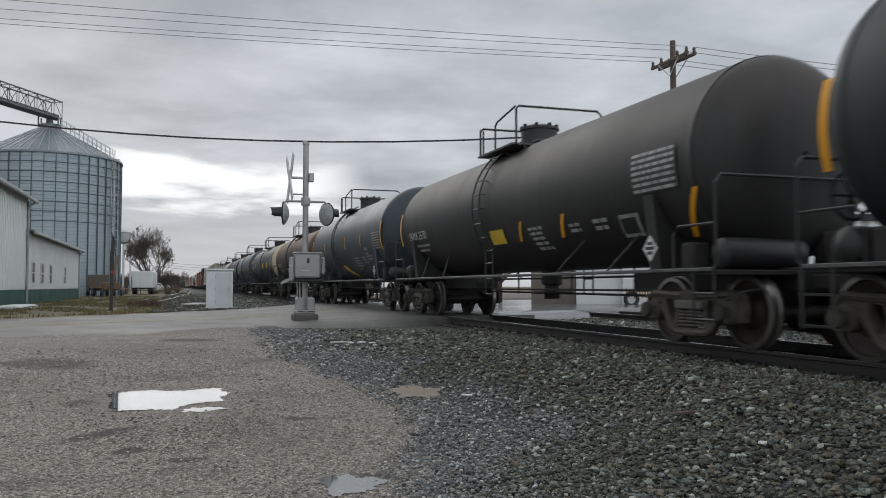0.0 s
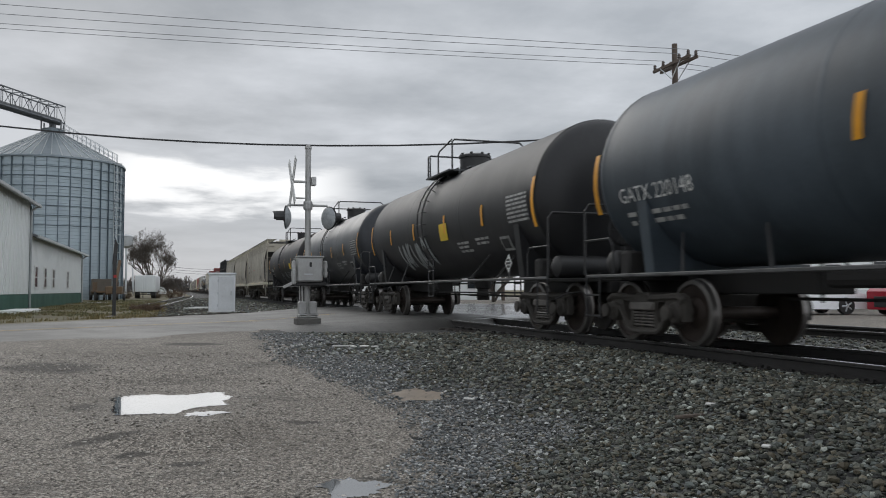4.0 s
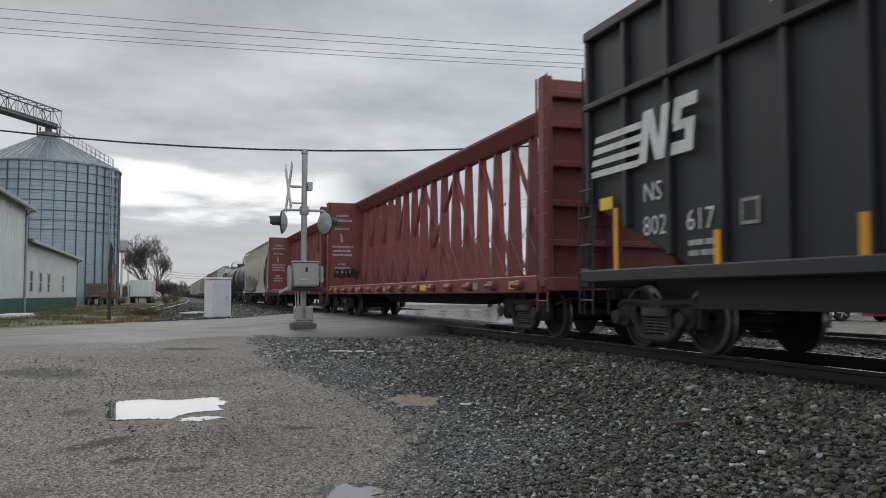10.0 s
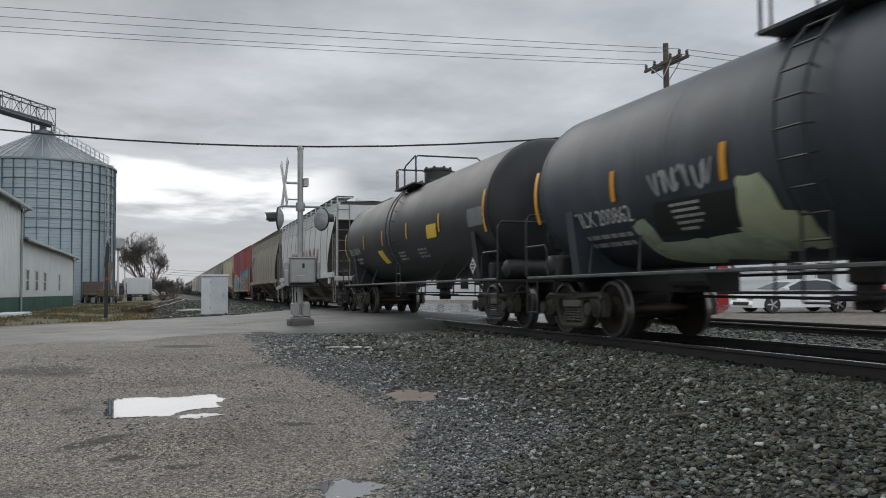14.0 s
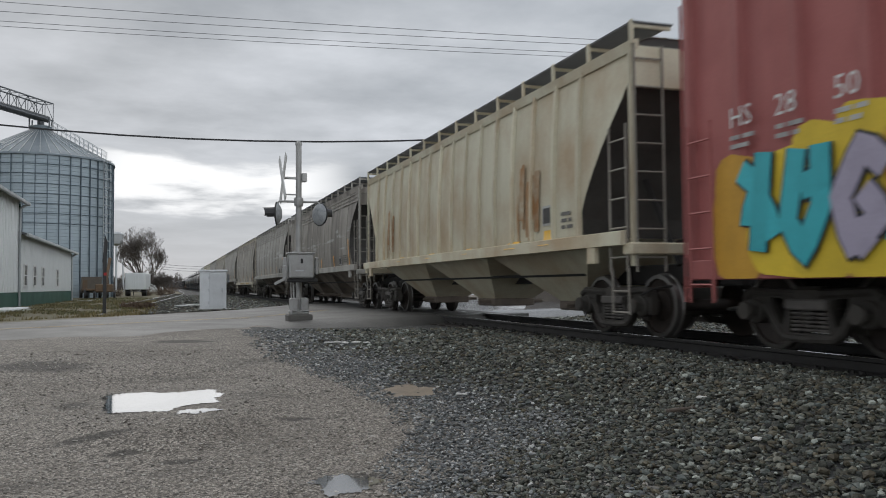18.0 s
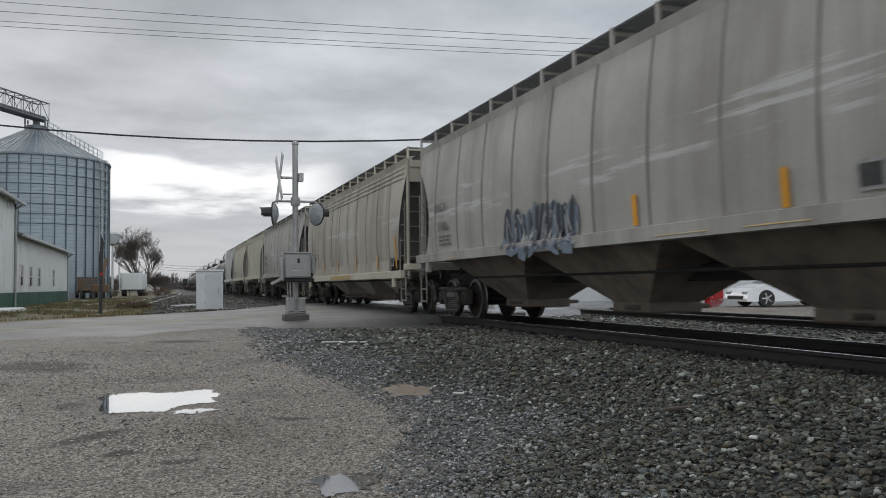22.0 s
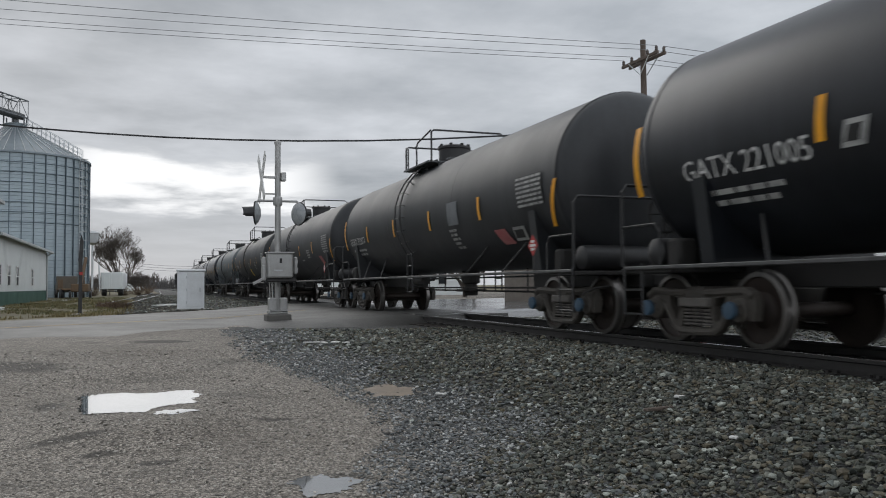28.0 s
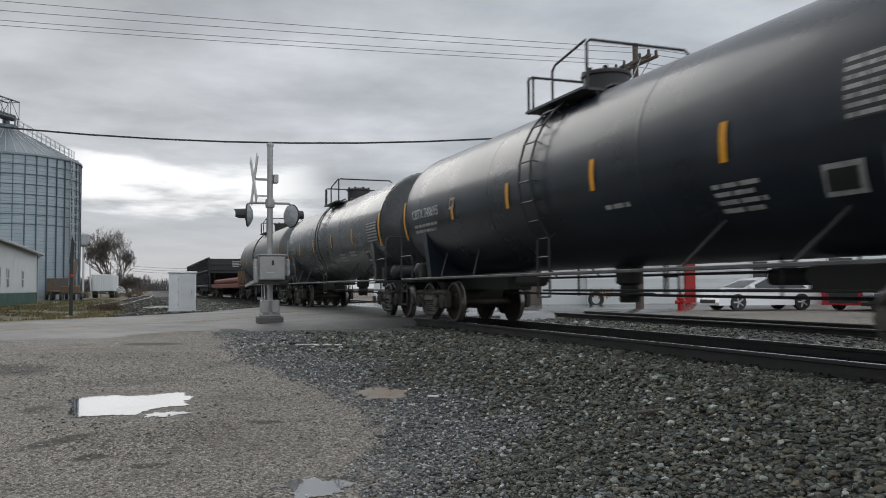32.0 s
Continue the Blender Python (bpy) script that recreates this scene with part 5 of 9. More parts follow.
# ---- beyond the tracks: pole, buildings, parked cars ----
utility_pole(18.7, 27.6, 10.75, "weathered wooden utility pole with a double crossarm")
utility_pole(28.3, 69.2, 10.0, "distant wooden utility pole")
for dy, far, top in ((-1.15, 35.62, 12.75), (-0.55, 36.22, 12.47), (0.55, 37.32, 12.44), (1.15, 37.92, 12.42)):
    span("overhead_wire", (18.53, 27.6 + dy, 10.75), (-27.0, far, top), 0.3, 0.011, WIRE_THIN, "thin overhead electric wire on the utility pole")
    span("overhead_wire", (18.87, 27.6 + dy, 10.75), (52, 20.6 + dy, 10.4), 0.8, 0.012, WIRE_THIN, "thin overhead electric wire on the utility pole")
for k in range(3):
    span("overhead_wire", (18.75, 27.7, 8.7 - 0.25 * k), (28.25 + 0.05 * k, 69.2, 9.9 - 0.3 * k), 0.8, 0.014, WIRE, "slack wire between the utility poles")
span("thick_cable", (-17.4, 32.8, 9.05), (30.5, 17.0, 9.65), 3.22, 0.032, WIRE, "thick black cable slung across the road")
span("thick_cable", (18.8, 27.6, 8.1), (56.0, 18.0, 8.2), 1.2, 0.025, WIRE, "slack black cable from the utility pole")
span("thick_cable", (18.8, 27.6, 7.4), (56.0, 20.0, 7.0), 1.0, 0.016, WIRE, "slack black cable from the utility pole")
utility_pole(-9.0, 330.0, 11.6, "distant wooden utility pole up the line")
utility_pole(40.0, 300.0, 10.4, "distant wooden utility pole up the line")
for k in range(3):
    span("far_wire", (-9, 330, 9.5 + 0.9 * k), (40, 300, 8 + k), 1.5, 0.05, WIRE, "distant line of wires")


def clapboards(wall, x0, x1, z0, z1, y, pitch=0.2):
    k = z0
    while k < z1:
        top = min(k + pitch, z1)
        s = Shape()
        s.add([(x0, y - 0.022, k), (x1, y - 0.022, k), (x1, y - 0.004, top), (x0, y - 0.004, top), (x0, y, k), (x1, y, k)], [(0, 1, 2, 3), (0, 4, 5, 1)])
        part("clapboard", s, WHITE_SIDING, wall)
        k += pitch


def shop_building():
    """White clapboard shop with an off-centre gable, a lower wing to the right and a shed to the left; its front looks down the camera's line."""
    t = thing("shop_building", "white clapboard shop with grey gable roof and a lower wing", "building", (20.85, 35.25, 0.5), turn=-18.4)
    W, E, P = 7.75, 5.5, 6.7
    s = Shape()
    s.prism([(0, -0.3), (W, -0.3), (W, E), (W * 0.61, P), (0, E)], 0.0, 0.25, "y")
    s.box(0, 0.25, 0.25, 12, -0.3, E); s.box(W - 0.25, W, 0.25, 12, -0.3, E)
    wall = part("wall", s, WHITE_SIDING, t)
    clapboards(wall, 0, W, 0, E, -0.002)
    s = Shape()
    s.prism([(-0.35, E - 0.12), (W * 0.61, P + 0.18), (W + 0.35, E - 0.12), (W + 0.35, E + 0.02), (W * 0.61, P + 0.34), (-0.35, E + 0.02)], -0.45, 12.2, "y")
    part("roof", s, ROOF_DARK, t)
    s = Shape()
    s.prism([(-0.36, E - 0.26), (W * 0.61, P + 0.04), (W + 0.36, E - 0.26), (W + 0.36, E - 0.06), (W * 0.61, P + 0.24), (-0.36, E - 0.06)], -0.52, -0.45, "y")
    part("bargeboard", s, GUTTER, t)
    # wing
    s = Shape()
    s.box(W, W + 26, 0.4, 0.65, -0.3, 4.3)
    wing = part("wing_wall", s, WHITE_SIDING, t)
    clapboards(wing, W, W + 26, 0, 4.3, 0.398)
    s = Shape()
    s.box(W, W + 26.3, 0.15, 0.45, 4.3, 4.62, 0.02)
    part("fascia", s, surface("navy_fascia", (0.022, 0.03, 0.045), rough=0.5, scale=1), t)
    s = Shape()
    s.box(W, W + 26.3, 0.4, 9, 4.35, 4.5)
    part("wing_roof", s, ROOF_DARK, t)
    s = Shape()
    s.box(W + 3.4, W + 3.9, 2.0, 2.5, 4.5, 5.3, 0.03); s.box(W + 3.45, W + 3.6, 2.1, 2.3, 5.3, 5.6)
    part("chimney", s, surface("dark_chimney", (0.08, 0.07, 0.065), rough=0.8, scale=3), t)
    # left shed
    s = Shape()
    s.box(-2.2, 0.0, 0.3, 0.5, -0.3, 2.6)
    part("shed_wall", s, WHITE_SIDING, t)
    s = Shape()
    s.box(-4.4, -2.2, 0.5, 0.7, -0.3, 2.5)
    for k in range(9):
        s.box(-4.38 + k * 0.245, -4.36 + k * 0.245, 0.48, 0.5, -0.2, 2.5)
    part("plank_wall", s, surface("grey_brown_planks", (0.16, 0.14, 0.12), (0.09, 0.08, 0.07), rough=0.85, scale=2, streak=0.5), t)
    s = Shape()
    s.box(-4.6, 0.1, 0.2, 5, 2.55, 2.7)
    part("shed_roof", s, ROOF_DARK, t)
    for x, z, w, h in ((W + 0.7, 1.35, 0.75, 0.9), (W + 2.2, 1.35, 0.75, 0.9), (W + 4.6, 1.5, 1.2, 0.9), (W + 8.0, 1.3, 0.9, 1.0)):
        s = Shape()
        for a, b, c, d in ((x - 0.07, x + w + 0.07, z - 0.07, z), (x - 0.07, x + w + 0.07, z + h, z + h + 0.07), (x - 0.07, x, z, z + h), (x + w, x + w + 0.07, z, z + h), (x, x + w, z + h / 2 - 0.025, z + h / 2 + 0.025)):
            s.box(a, b, 0.30, 0.38, c, d)
        win = part("window", s, WHITE_PAINT, t)
        s = Shape(); s.box(x, x + w, 0.34, 0.37, z, z + h)
        part("pane", s, GLASS_DARK, win)
    s = Shape(); s.box(4.85, 5.35, -0.22, -0.03, 0.0, 2.7, 0.02)
    part("red_pillar", s, RED, t, "bright red painted pillar")
    s = Shape(); s.box(5.0, 6.6, -0.75, -0.3, 0.0, 0.22, 0.02)
    part("step", s, CONCRETE, t)
    s = Shape(); s.prism([(3.9, 2.55), (4.35, 3.05), (4.8, 2.55)], -0.7, -0.02, "y")
    part("small_hood", s, BLACK, t)
    s = Shape()
    for k in range(9):
        s.box(0.15 + 0.13 * k, 0.22 + 0.13 * k, -0.035, -0.025, 0.45 + 0.05 * (k % 3), 0.95 - 0.04 * (k % 4))
    part("wall_scrawl", s, surface("orange_brown_scrawl", (0.40, 0.22, 0.10), rough=0.7, scale=4), wall)
    return t


shop_building()


def tyre(x, y):
    t = thing("loose_tyre", "black tyre standing against the white wall", "tyre", (x, y, 0.55), turn=-18)
    s = Shape()
    s.turned([(0.22, -0.1), (0.34, -0.12), (0.38, -0.06), (0.38, 0.06), (0.34, 0.12), (0.22, 0.1), (0.22, -0.1)], "y", (0, 0, 0.38), 24, caps=False)
    part("carcass", s, BLACK, t, smooth=40)
    return t


tyre(20.95, 34.6)


def hydrant(x, y):
    t = thing("fire_hydrant", "bright red fire hydrant", "hydrant", (x, y, 0.55))
    s = Shape()
    s.turned([(0.19, 0), (0.19, 0.05), (0.12, 0.06), (0.12, 0.48), (0.16, 0.50), (0.16, 0.54), (0.12, 0.62), (0.05, 0.70), (0.04, 0.76)], "z", n=16)
    part("barrel", s, RED, t, smooth=40)
    for d in ((-1, 0), (1, 0), (0, -1)):
        s = Shape(); s.rod((d[0] * 0.1, d[1] * 0.1, 0.38), (d[0] * 0.22, d[1] * 0.22, 0.38), 0.07, 10)
        part("nozzle", s, RED, t)
    return t


hydrant(19.6, 26.2)


def parked_car(x, y, turn, label, paint, length=4.4, height=1.30, suv=False):
    """A parked car, nose towards +y before it is turned."""
    t = thing("parked_car", label, "car", (x, y, 0.58), turn)
    h, w, l = height, 0.89, length / 2
    low, belt = 0.21, 0.60 * h + 0.03
    if suv:
        out = [(-l, low), (-l, belt), (-l + 0.15, h), (0.55, h), (1.15, belt + 0.04), (l - 0.25, belt - 0.06), (l, belt - 0.2), (l, low)]
        glass = [(-l + 0.35, belt + 0.05), (-l + 0.4, h - 0.1), (0.48, h - 0.1), (0.95, belt + 0.05)]
    else:
        out = [(-l, low), (-l + 0.02, belt - 0.08), (-l + 0.35, belt + 0.06), (-1.05, h - 0.05), (-0.6, h), (0.2, h - 0.02), (1.15, belt + 0.06), (1.95, belt - 0.1), (l - 0.08, belt - 0.25), (l, low + 0.12), (l - 0.03, low)]
        glass = [(-1.5, belt + 0.06), (-0.98, h - 0.11), (-0.55, h - 0.07), (0.15, h - 0.09), (0.95, belt + 0.06)]
    s = Shape()
    n = len(out)
    def inset(z):
        return w - (0.16 * (z - belt) / (h - belt) if z > belt else 0.03 * (belt - z) / belt)
    v = [(-inset(z), yy, z) for yy, z in out] + [(inset(z), yy, z) for yy, z in out]
    s.add(v, [tuple(range(n))[::-1], tuple(range(n, 2 * n))] + [(k, (k + 1) % n, n + (k + 1) % n, n + k) for k in range(n)])
    body = part("body", s, paint, t, smooth=25)
    for o in (-1, 1):
        s = Shape()
        s.add([(o * (inset(z) + 0.006), yy, z) for yy, z in glass], [tuple(range(len(glass)))])
        part("side_window", s, GLASS_DARK, t)
        s = Shape()
        s.box(o * (w + 0.01) - 0.09, o * (w + 0.01) + 0.09, 0.72, 0.95, belt + 0.02, belt + 0.16, 0.03)
        part("wing_mirror", s, paint, t)
        s = Shape()
        s.box(o * 0.62 - 0.2, o * 0.62 + 0.2, l - 0.28, l - 0.04, belt - 0.34, belt - 0.20, 0.03)
        part("headlight", s, GALV, t)
        for yy in (-1.3, 1.38):
            r = 0.36 if suv else 0.325
            s = Shape()
            s.turned([(r * 0.7, -0.11), (r * 0.96, -0.11), (r, -0.07), (r, 0.07), (r * 0.96, 0.11), (r * 0.7, 0.11)], "x", (o * (w - 0.09), yy, r), 24)
            wheel = part("wheel", s, BLACK, t, smooth=40)
            s = Shape()
            for k in range(5):
                a = 2 * math.pi * k / 5
                s.rod((o * (w + 0.015), yy, r), (o * (w + 0.015), yy + math.cos(a) * r * 0.66, r + math.sin(a) * r * 0.66), 0.035, 5)
            part("rim", s, GALV, wheel)
    s = Shape()
    f = [(0.24, h - 0.05), (1.12, belt + 0.09)] if not suv else [(0.58, h - 0.04), (1.12, belt + 0.08)]
    s.add([(-0.62, f[0][0], f[0][1] + 0.004), (0.62, f[0][0], f[0][1] + 0.004), (0.75, f[1][0], f[1][1] + 0.01), (-0.75, f[1][0], f[1][1] + 0.01)], [(0, 1, 2, 3)])
    part("windscreen", s, GLASS_DARK, t)
    s = Shape(); s.box(-0.6, 0.6, l - 0.06, l + 0.015, low + 0.08, belt - 0.38, 0.02)
    part("grille", s, BLACK, t)
    return t


parked_car(23.1, 25.9, 79, "white hatchback car with black wheels parked beside the tracks", surface("white_car_paint", (0.84, 0.85, 0.86), (0.76, 0.77, 0.78), rough=0.2, scale=1, bump=0, coat=0.5, vary=0))
parked_car(27.0, 23.7, 100, "red sport utility car with black trim, parked", surface("dark_red_car_paint", (0.36, 0.02, 0.035), (0.27, 0.016, 0.026), rough=0.25, scale=1, bump=0, coat=0.5, vary=0), 4.7, 1.75, True)
parked_car(26.4, 21.4, 100, "black car parked beside a red one", surface("black_car_paint", (0.015, 0.015, 0.017), rough=0.2, scale=1, bump=0, coat=0.5, vary=0), 4.6, 1.45)


def far_house(x, y, w, h, d, turn, label, wall=None):
    t = thing("house", label, "house", (x, y, 0.5), turn)
    s = Shape()
    s.box(0, w, 0, d, 0, h)
    part("wall", s, wall or WHITE_SIDING, t)
    s = Shape()
    s.prism([(-0.4, h), (d + 0.4, h), (d / 2, h + d * 0.35)], -0.4, w + 0.4, "x")
    part("roof", s, ROOF_DARK, t)
    for k in range(int(w / 2.4)):
        s = Shape(); s.box(0.8 + k * 2.4, 1.7 + k * 2.4, -0.05, 0.02, 1.1, 2.4)
        win = part("window", s, WHITE_PAINT, t)
        s = Shape(); s.box(0.88 + k * 2.4, 1.62 + k * 2.4, -0.07, -0.045, 1.18, 2.32)
        part("pane", s, GLASS_DARK, win)
    return t


far_house(26.0, 54.5, 5.5, 3.6, 8, -18, "low grey house with a dark roof", surface("grey_house_wall", (0.28, 0.27, 0.26), (0.2, 0.19, 0.18), rough=0.8, scale=1))
far_house(22.0, 78.0, 9.0, 3.2, 8, -18, "far white house beyond the crossing street")
far_house(16.0, 105.0, 10.0, 3.2, 8, -10, "far white house beyond the crossing street")
far_house(40.0, 62.0, 12.0, 4.0, 9, -25, "far white house beyond the crossing street")
bare_tree("tree", 24.5, 62.0, 8.0, 0.6, 71, "bare street tree beyond the tracks", 5, 0.16)
bare_tree("tree", 21.0, 90.0, 10.0, 0.6, 72, "bare street tree beyond the tracks", 5, 0.2)
bare_tree("tree", 17.5, 120.0, 9.0, 0.6, 73, "bare street tree beyond the tracks", 5, 0.2)
bare_tree("tree", 15.0, 160.0, 10.0, 0.6, 74, "bare street tree beyond the tracks", 5, 0.2)


# ---- the freight train ----
SPEED = 18.9                 # metres a second, towards the camera
WHEELS = []                  # wheel sets that roll, with their car's place


def cached(fn):
    store = {}
    def call(*a):
        if a not in store:
            store[a] = fn(*a)
        return store[a]
    return call


@cached
def wheelset_mesh():
    s = Shape()
    for side in (-1, 1):
        o = side
        prof = [(0.10, 0.60), (0.20, 0.63), (0.36, 0.675), (0.395, 0.66), (0.485, 0.655), (0.485, 0.685), (0.462, 0.70), (0.457, 0.79), (0.40, 0.80), (0.385, 0.765), (0.22, 0.735), (0.14, 0.80), (0.10, 0.81)]
        s.turned([(r, h * o) for r, h in prof], "x", n=32, caps=False)
        for k in range(3):
            w = k * 2 * math.pi / 3
            s.turned([(0.022, 1.08 * o), (0.022, 1.105 * o)], "x", (0, 0.06 * math.cos(w), 0.06 * math.sin(w)), 6)
    s.rod((-1.09, 0, 0), (1.09, 0, 0), 0.09, 12)
    me = s.mesh("wheelset", WHEEL_IRON, 40)
    me.materials.append(WHEEL_RIM)
    for q in me.polygons:
        if math.hypot(q.center.y, q.center.z) > 0.42 and abs(q.center.x) > 0.69:
            q.material_index = 1
    return me


def ring_plate(s, outer, holes, x0, x1):
    """A plate with windows: the outline in (y, z) with rectangular-ish holes, made of two skins and all rims."""
    bm = bmesh.new()
    loops = [outer] + holes
    edges = []
    for lp in loops:
        vs = [bm.verts.new((0, y, z)) for y, z in lp]
        edges += [bm.edges.new((vs[i], vs[(i + 1) % len(vs)])) for i in range(len(vs))]
    bmesh.ops.triangle_fill(bm, use_beauty=True, edges=edges)
    bm.verts.index_update()
    v = [p.co.copy() for p in bm.verts]
    f = [tuple(q.index for q in face.verts) for face in bm.faces]
    bm.free()
    n = len(v)
    s.add([(x0, p.y, p.z) for p in v] + [(x1, p.y, p.z) for p in v], f + [tuple(i + n for i in q) for q in f])
    k = 0
    base = len(s.v) - 2 * n
    for lp in loops:
        m = len(lp)
        s.f += [(base + k + i, base + k + (i + 1) % m, base + n + k + (i + 1) % m, base + n + k + i) for i in range(m)]
        k += m


WB = 0.82                     # half the wheelbase of a truck


@cached
def side_frame_mesh():
    """A cast side frame: a top member that bends down over both bearings, two raking struts, a lower tray for the springs."""
    s = Shape()
    outer = [(-1.04, 0.34), (-1.06, 0.56), (-1.00, 0.68), (-0.88, 0.735), (-0.50, 0.715), (-0.30, 0.70), (0.30, 0.70), (0.50, 0.715), (0.88, 0.735), (1.00, 0.68), (1.06, 0.56), (1.04, 0.34), (0.96, 0.34), (0.95, 0.54),
             (0.70, 0.57), (0.64, 0.50), (0.45, 0.21), (0.34, 0.14), (-0.34, 0.14), (-0.45, 0.21), (-0.64, 0.50), (-0.70, 0.57), (-0.95, 0.54), (-0.96, 0.34)]
    holes = [[(-0.56, 0.62), (-0.37, 0.60), (-0.33, 0.50), (-0.38, 0.30), (-0.44, 0.33), (-0.56, 0.52)], [(0.56, 0.62), (0.56, 0.52), (0.44, 0.33), (0.38, 0.30), (0.33, 0.50), (0.37, 0.60)],
             [(-0.25, 0.60), (0.25, 0.60), (0.29, 0.23), (-0.29, 0.23)]]
    ring_plate(s, outer, holes, -0.055, 0.055)
    for side in (-1, 1):
        path = [(side * y, z) for y, z in ((1.0, 0.62), (0.88, 0.69), (0.50, 0.67), (0.0, 0.655))]
        low = [(side * y, z) for y, z in ((0.66, 0.535), (0.46, 0.245), (0.34, 0.175), (0.0, 0.165))]
        for line, r in ((path, 0.05), (low, 0.045)):
            s.pipe([(-0.045, y, z) for y, z in line], r, 7)
        s.turned([(0.13, -0.10), (0.15, -0.08), (0.15, 0.08), (0.13, 0.10)], "x", (0, side * WB, 0.457), 16)
    return s.mesh("side_frame", TRUCK_IRON, 35)


@cached
def spring_mesh():
    s = Shape()
    for y in (-0.19, 0.0, 0.19):
        for k in range(5):
            s.turned([(0.075, 0.25 + k * 0.045), (0.085, 0.265 + k * 0.045), (0.075, 0.28 + k * 0.045)], "z", (0, y, 0), 10)
    s.box(-0.12, 0.12, -0.3, 0.3, 0.48, 0.60, 0.02)
    return s.mesh("spring_nest", SPRING, 40)


@cached
def bolster_mesh():
    s = Shape()
    s.box(-1.1, 1.1, -0.2, 0.2, 0.48, 0.74, 0.04)
    s.box(-0.3, 0.3, -0.3, 0.3, 0.70, 0.86, 0.05)
    for y in (-0.45, 0.45):
        s.box(-0.75, 0.75, y - 0.06, y + 0.06, 0.30, 0.42, 0.02)
        for x in (-0.75, 0.75):
            s.box(x - 0.06, x + 0.06, y - (0.06 if y > 0 else 0.1), y + (0.1 if y > 0 else 0.06), 0.22, 0.58, 0.02)
    return s.mesh("truck", TRUCK_IRON, 35)


@cached
def cap_mesh(blue):
    s = Shape()
    s.turned([(0.105, 0.0), (0.11, 0.03), (0.10, 0.055), (0.05, 0.06)], "x", n=14)
    return s.mesh("bearing_cap", BLUE_CAP if blue else TRUCK_IRON, 40)


def truck(car, y, u, blue=False):
    t = part("truck", bolster_mesh(), None, car, at=(0, y, 0))
    for x in (-1.0, 1.0):
        part("side_frame", side_frame_mesh(), None, t, at=(x, 0, 0))
        tagged(part("spring_nest", spring_mesh(), None, t, at=(x, 0, 0)), kind="stuff")
    for dy in (-WB, WB):
        w = part("wheelset", wheelset_mesh(), None, t, at=(0, dy, 0.457))
        WHEELS.append((w, Vector((0, dy, 0.457)), u + y + dy))
        part("bearing_cap", cap_mesh(blue), None, t, at=(-1.13 - 0.06, dy, 0.46)).rotation_euler = (0, 0, math.pi)
    return t


@cached
def coupler_mesh():
    s = Shape()
    s.box(-0.11, 0.11, -0.45, 0.30, 0.74, 0.94, 0.03)
    s.box(-0.17, 0.17, -0.55, -0.30, 0.70, 0.98, 0.05)
    s.pipe([(0.35, 0.3, 0.75), (0.35, 0.05, 0.6), (0.33, -0.25, 0.45), (0.3, -0.5, 0.42)], 0.03, 6)
    s.pipe([(-0.7, 0.3, 0.75), (-1.1, 0.2, 0.72), (-1.35, 0.2, 0.62)], 0.018, 6)
    return s.mesh("coupler", UNDER, 35)


def couplers(car, half):
    part("coupler", coupler_mesh(), None, car, at=(0, -half + 0.42, 0))
    part("coupler", coupler_mesh(), None, car, at=(0, half - 0.42, 0)).rotation_euler = (0, 0, math.pi)


def ladder(s, x, y, z0, z1, width=0.42, step=0.36, r=0.018, lean=0.0, rung=0.014):
    """A ladder standing along the car's side."""
    for dy in (-width / 2, width / 2):
        s.rod((x, y + dy, z0), (x + lean, y + dy, z1), r, 6)
    n = int((z1 - z0) / step)
    for k in range(n):
        z = z0 + (k + 0.5) * (z1 - z0) / n
        xx = x + lean * (z - z0) / (z1 - z0)
        s.rod((xx, y - width / 2, z), (xx, y + width / 2, z), rung, 5, caps=False)


def end_ladder(s, x, y, z0, z1, width=0.42, step=0.36):
    """A ladder standing across the car's end."""
    for dx in (0, width):
        s.rod((x + dx, y, z0), (x + dx, y, z1), 0.018, 6)
    n = int((z1 - z0) / step)
    for k in range(n):
        z = z0 + (k + 0.5) * (z1 - z0) / n
        s.rod((x, y, z), (x + width, y, z), 0.014, 5, caps=False)


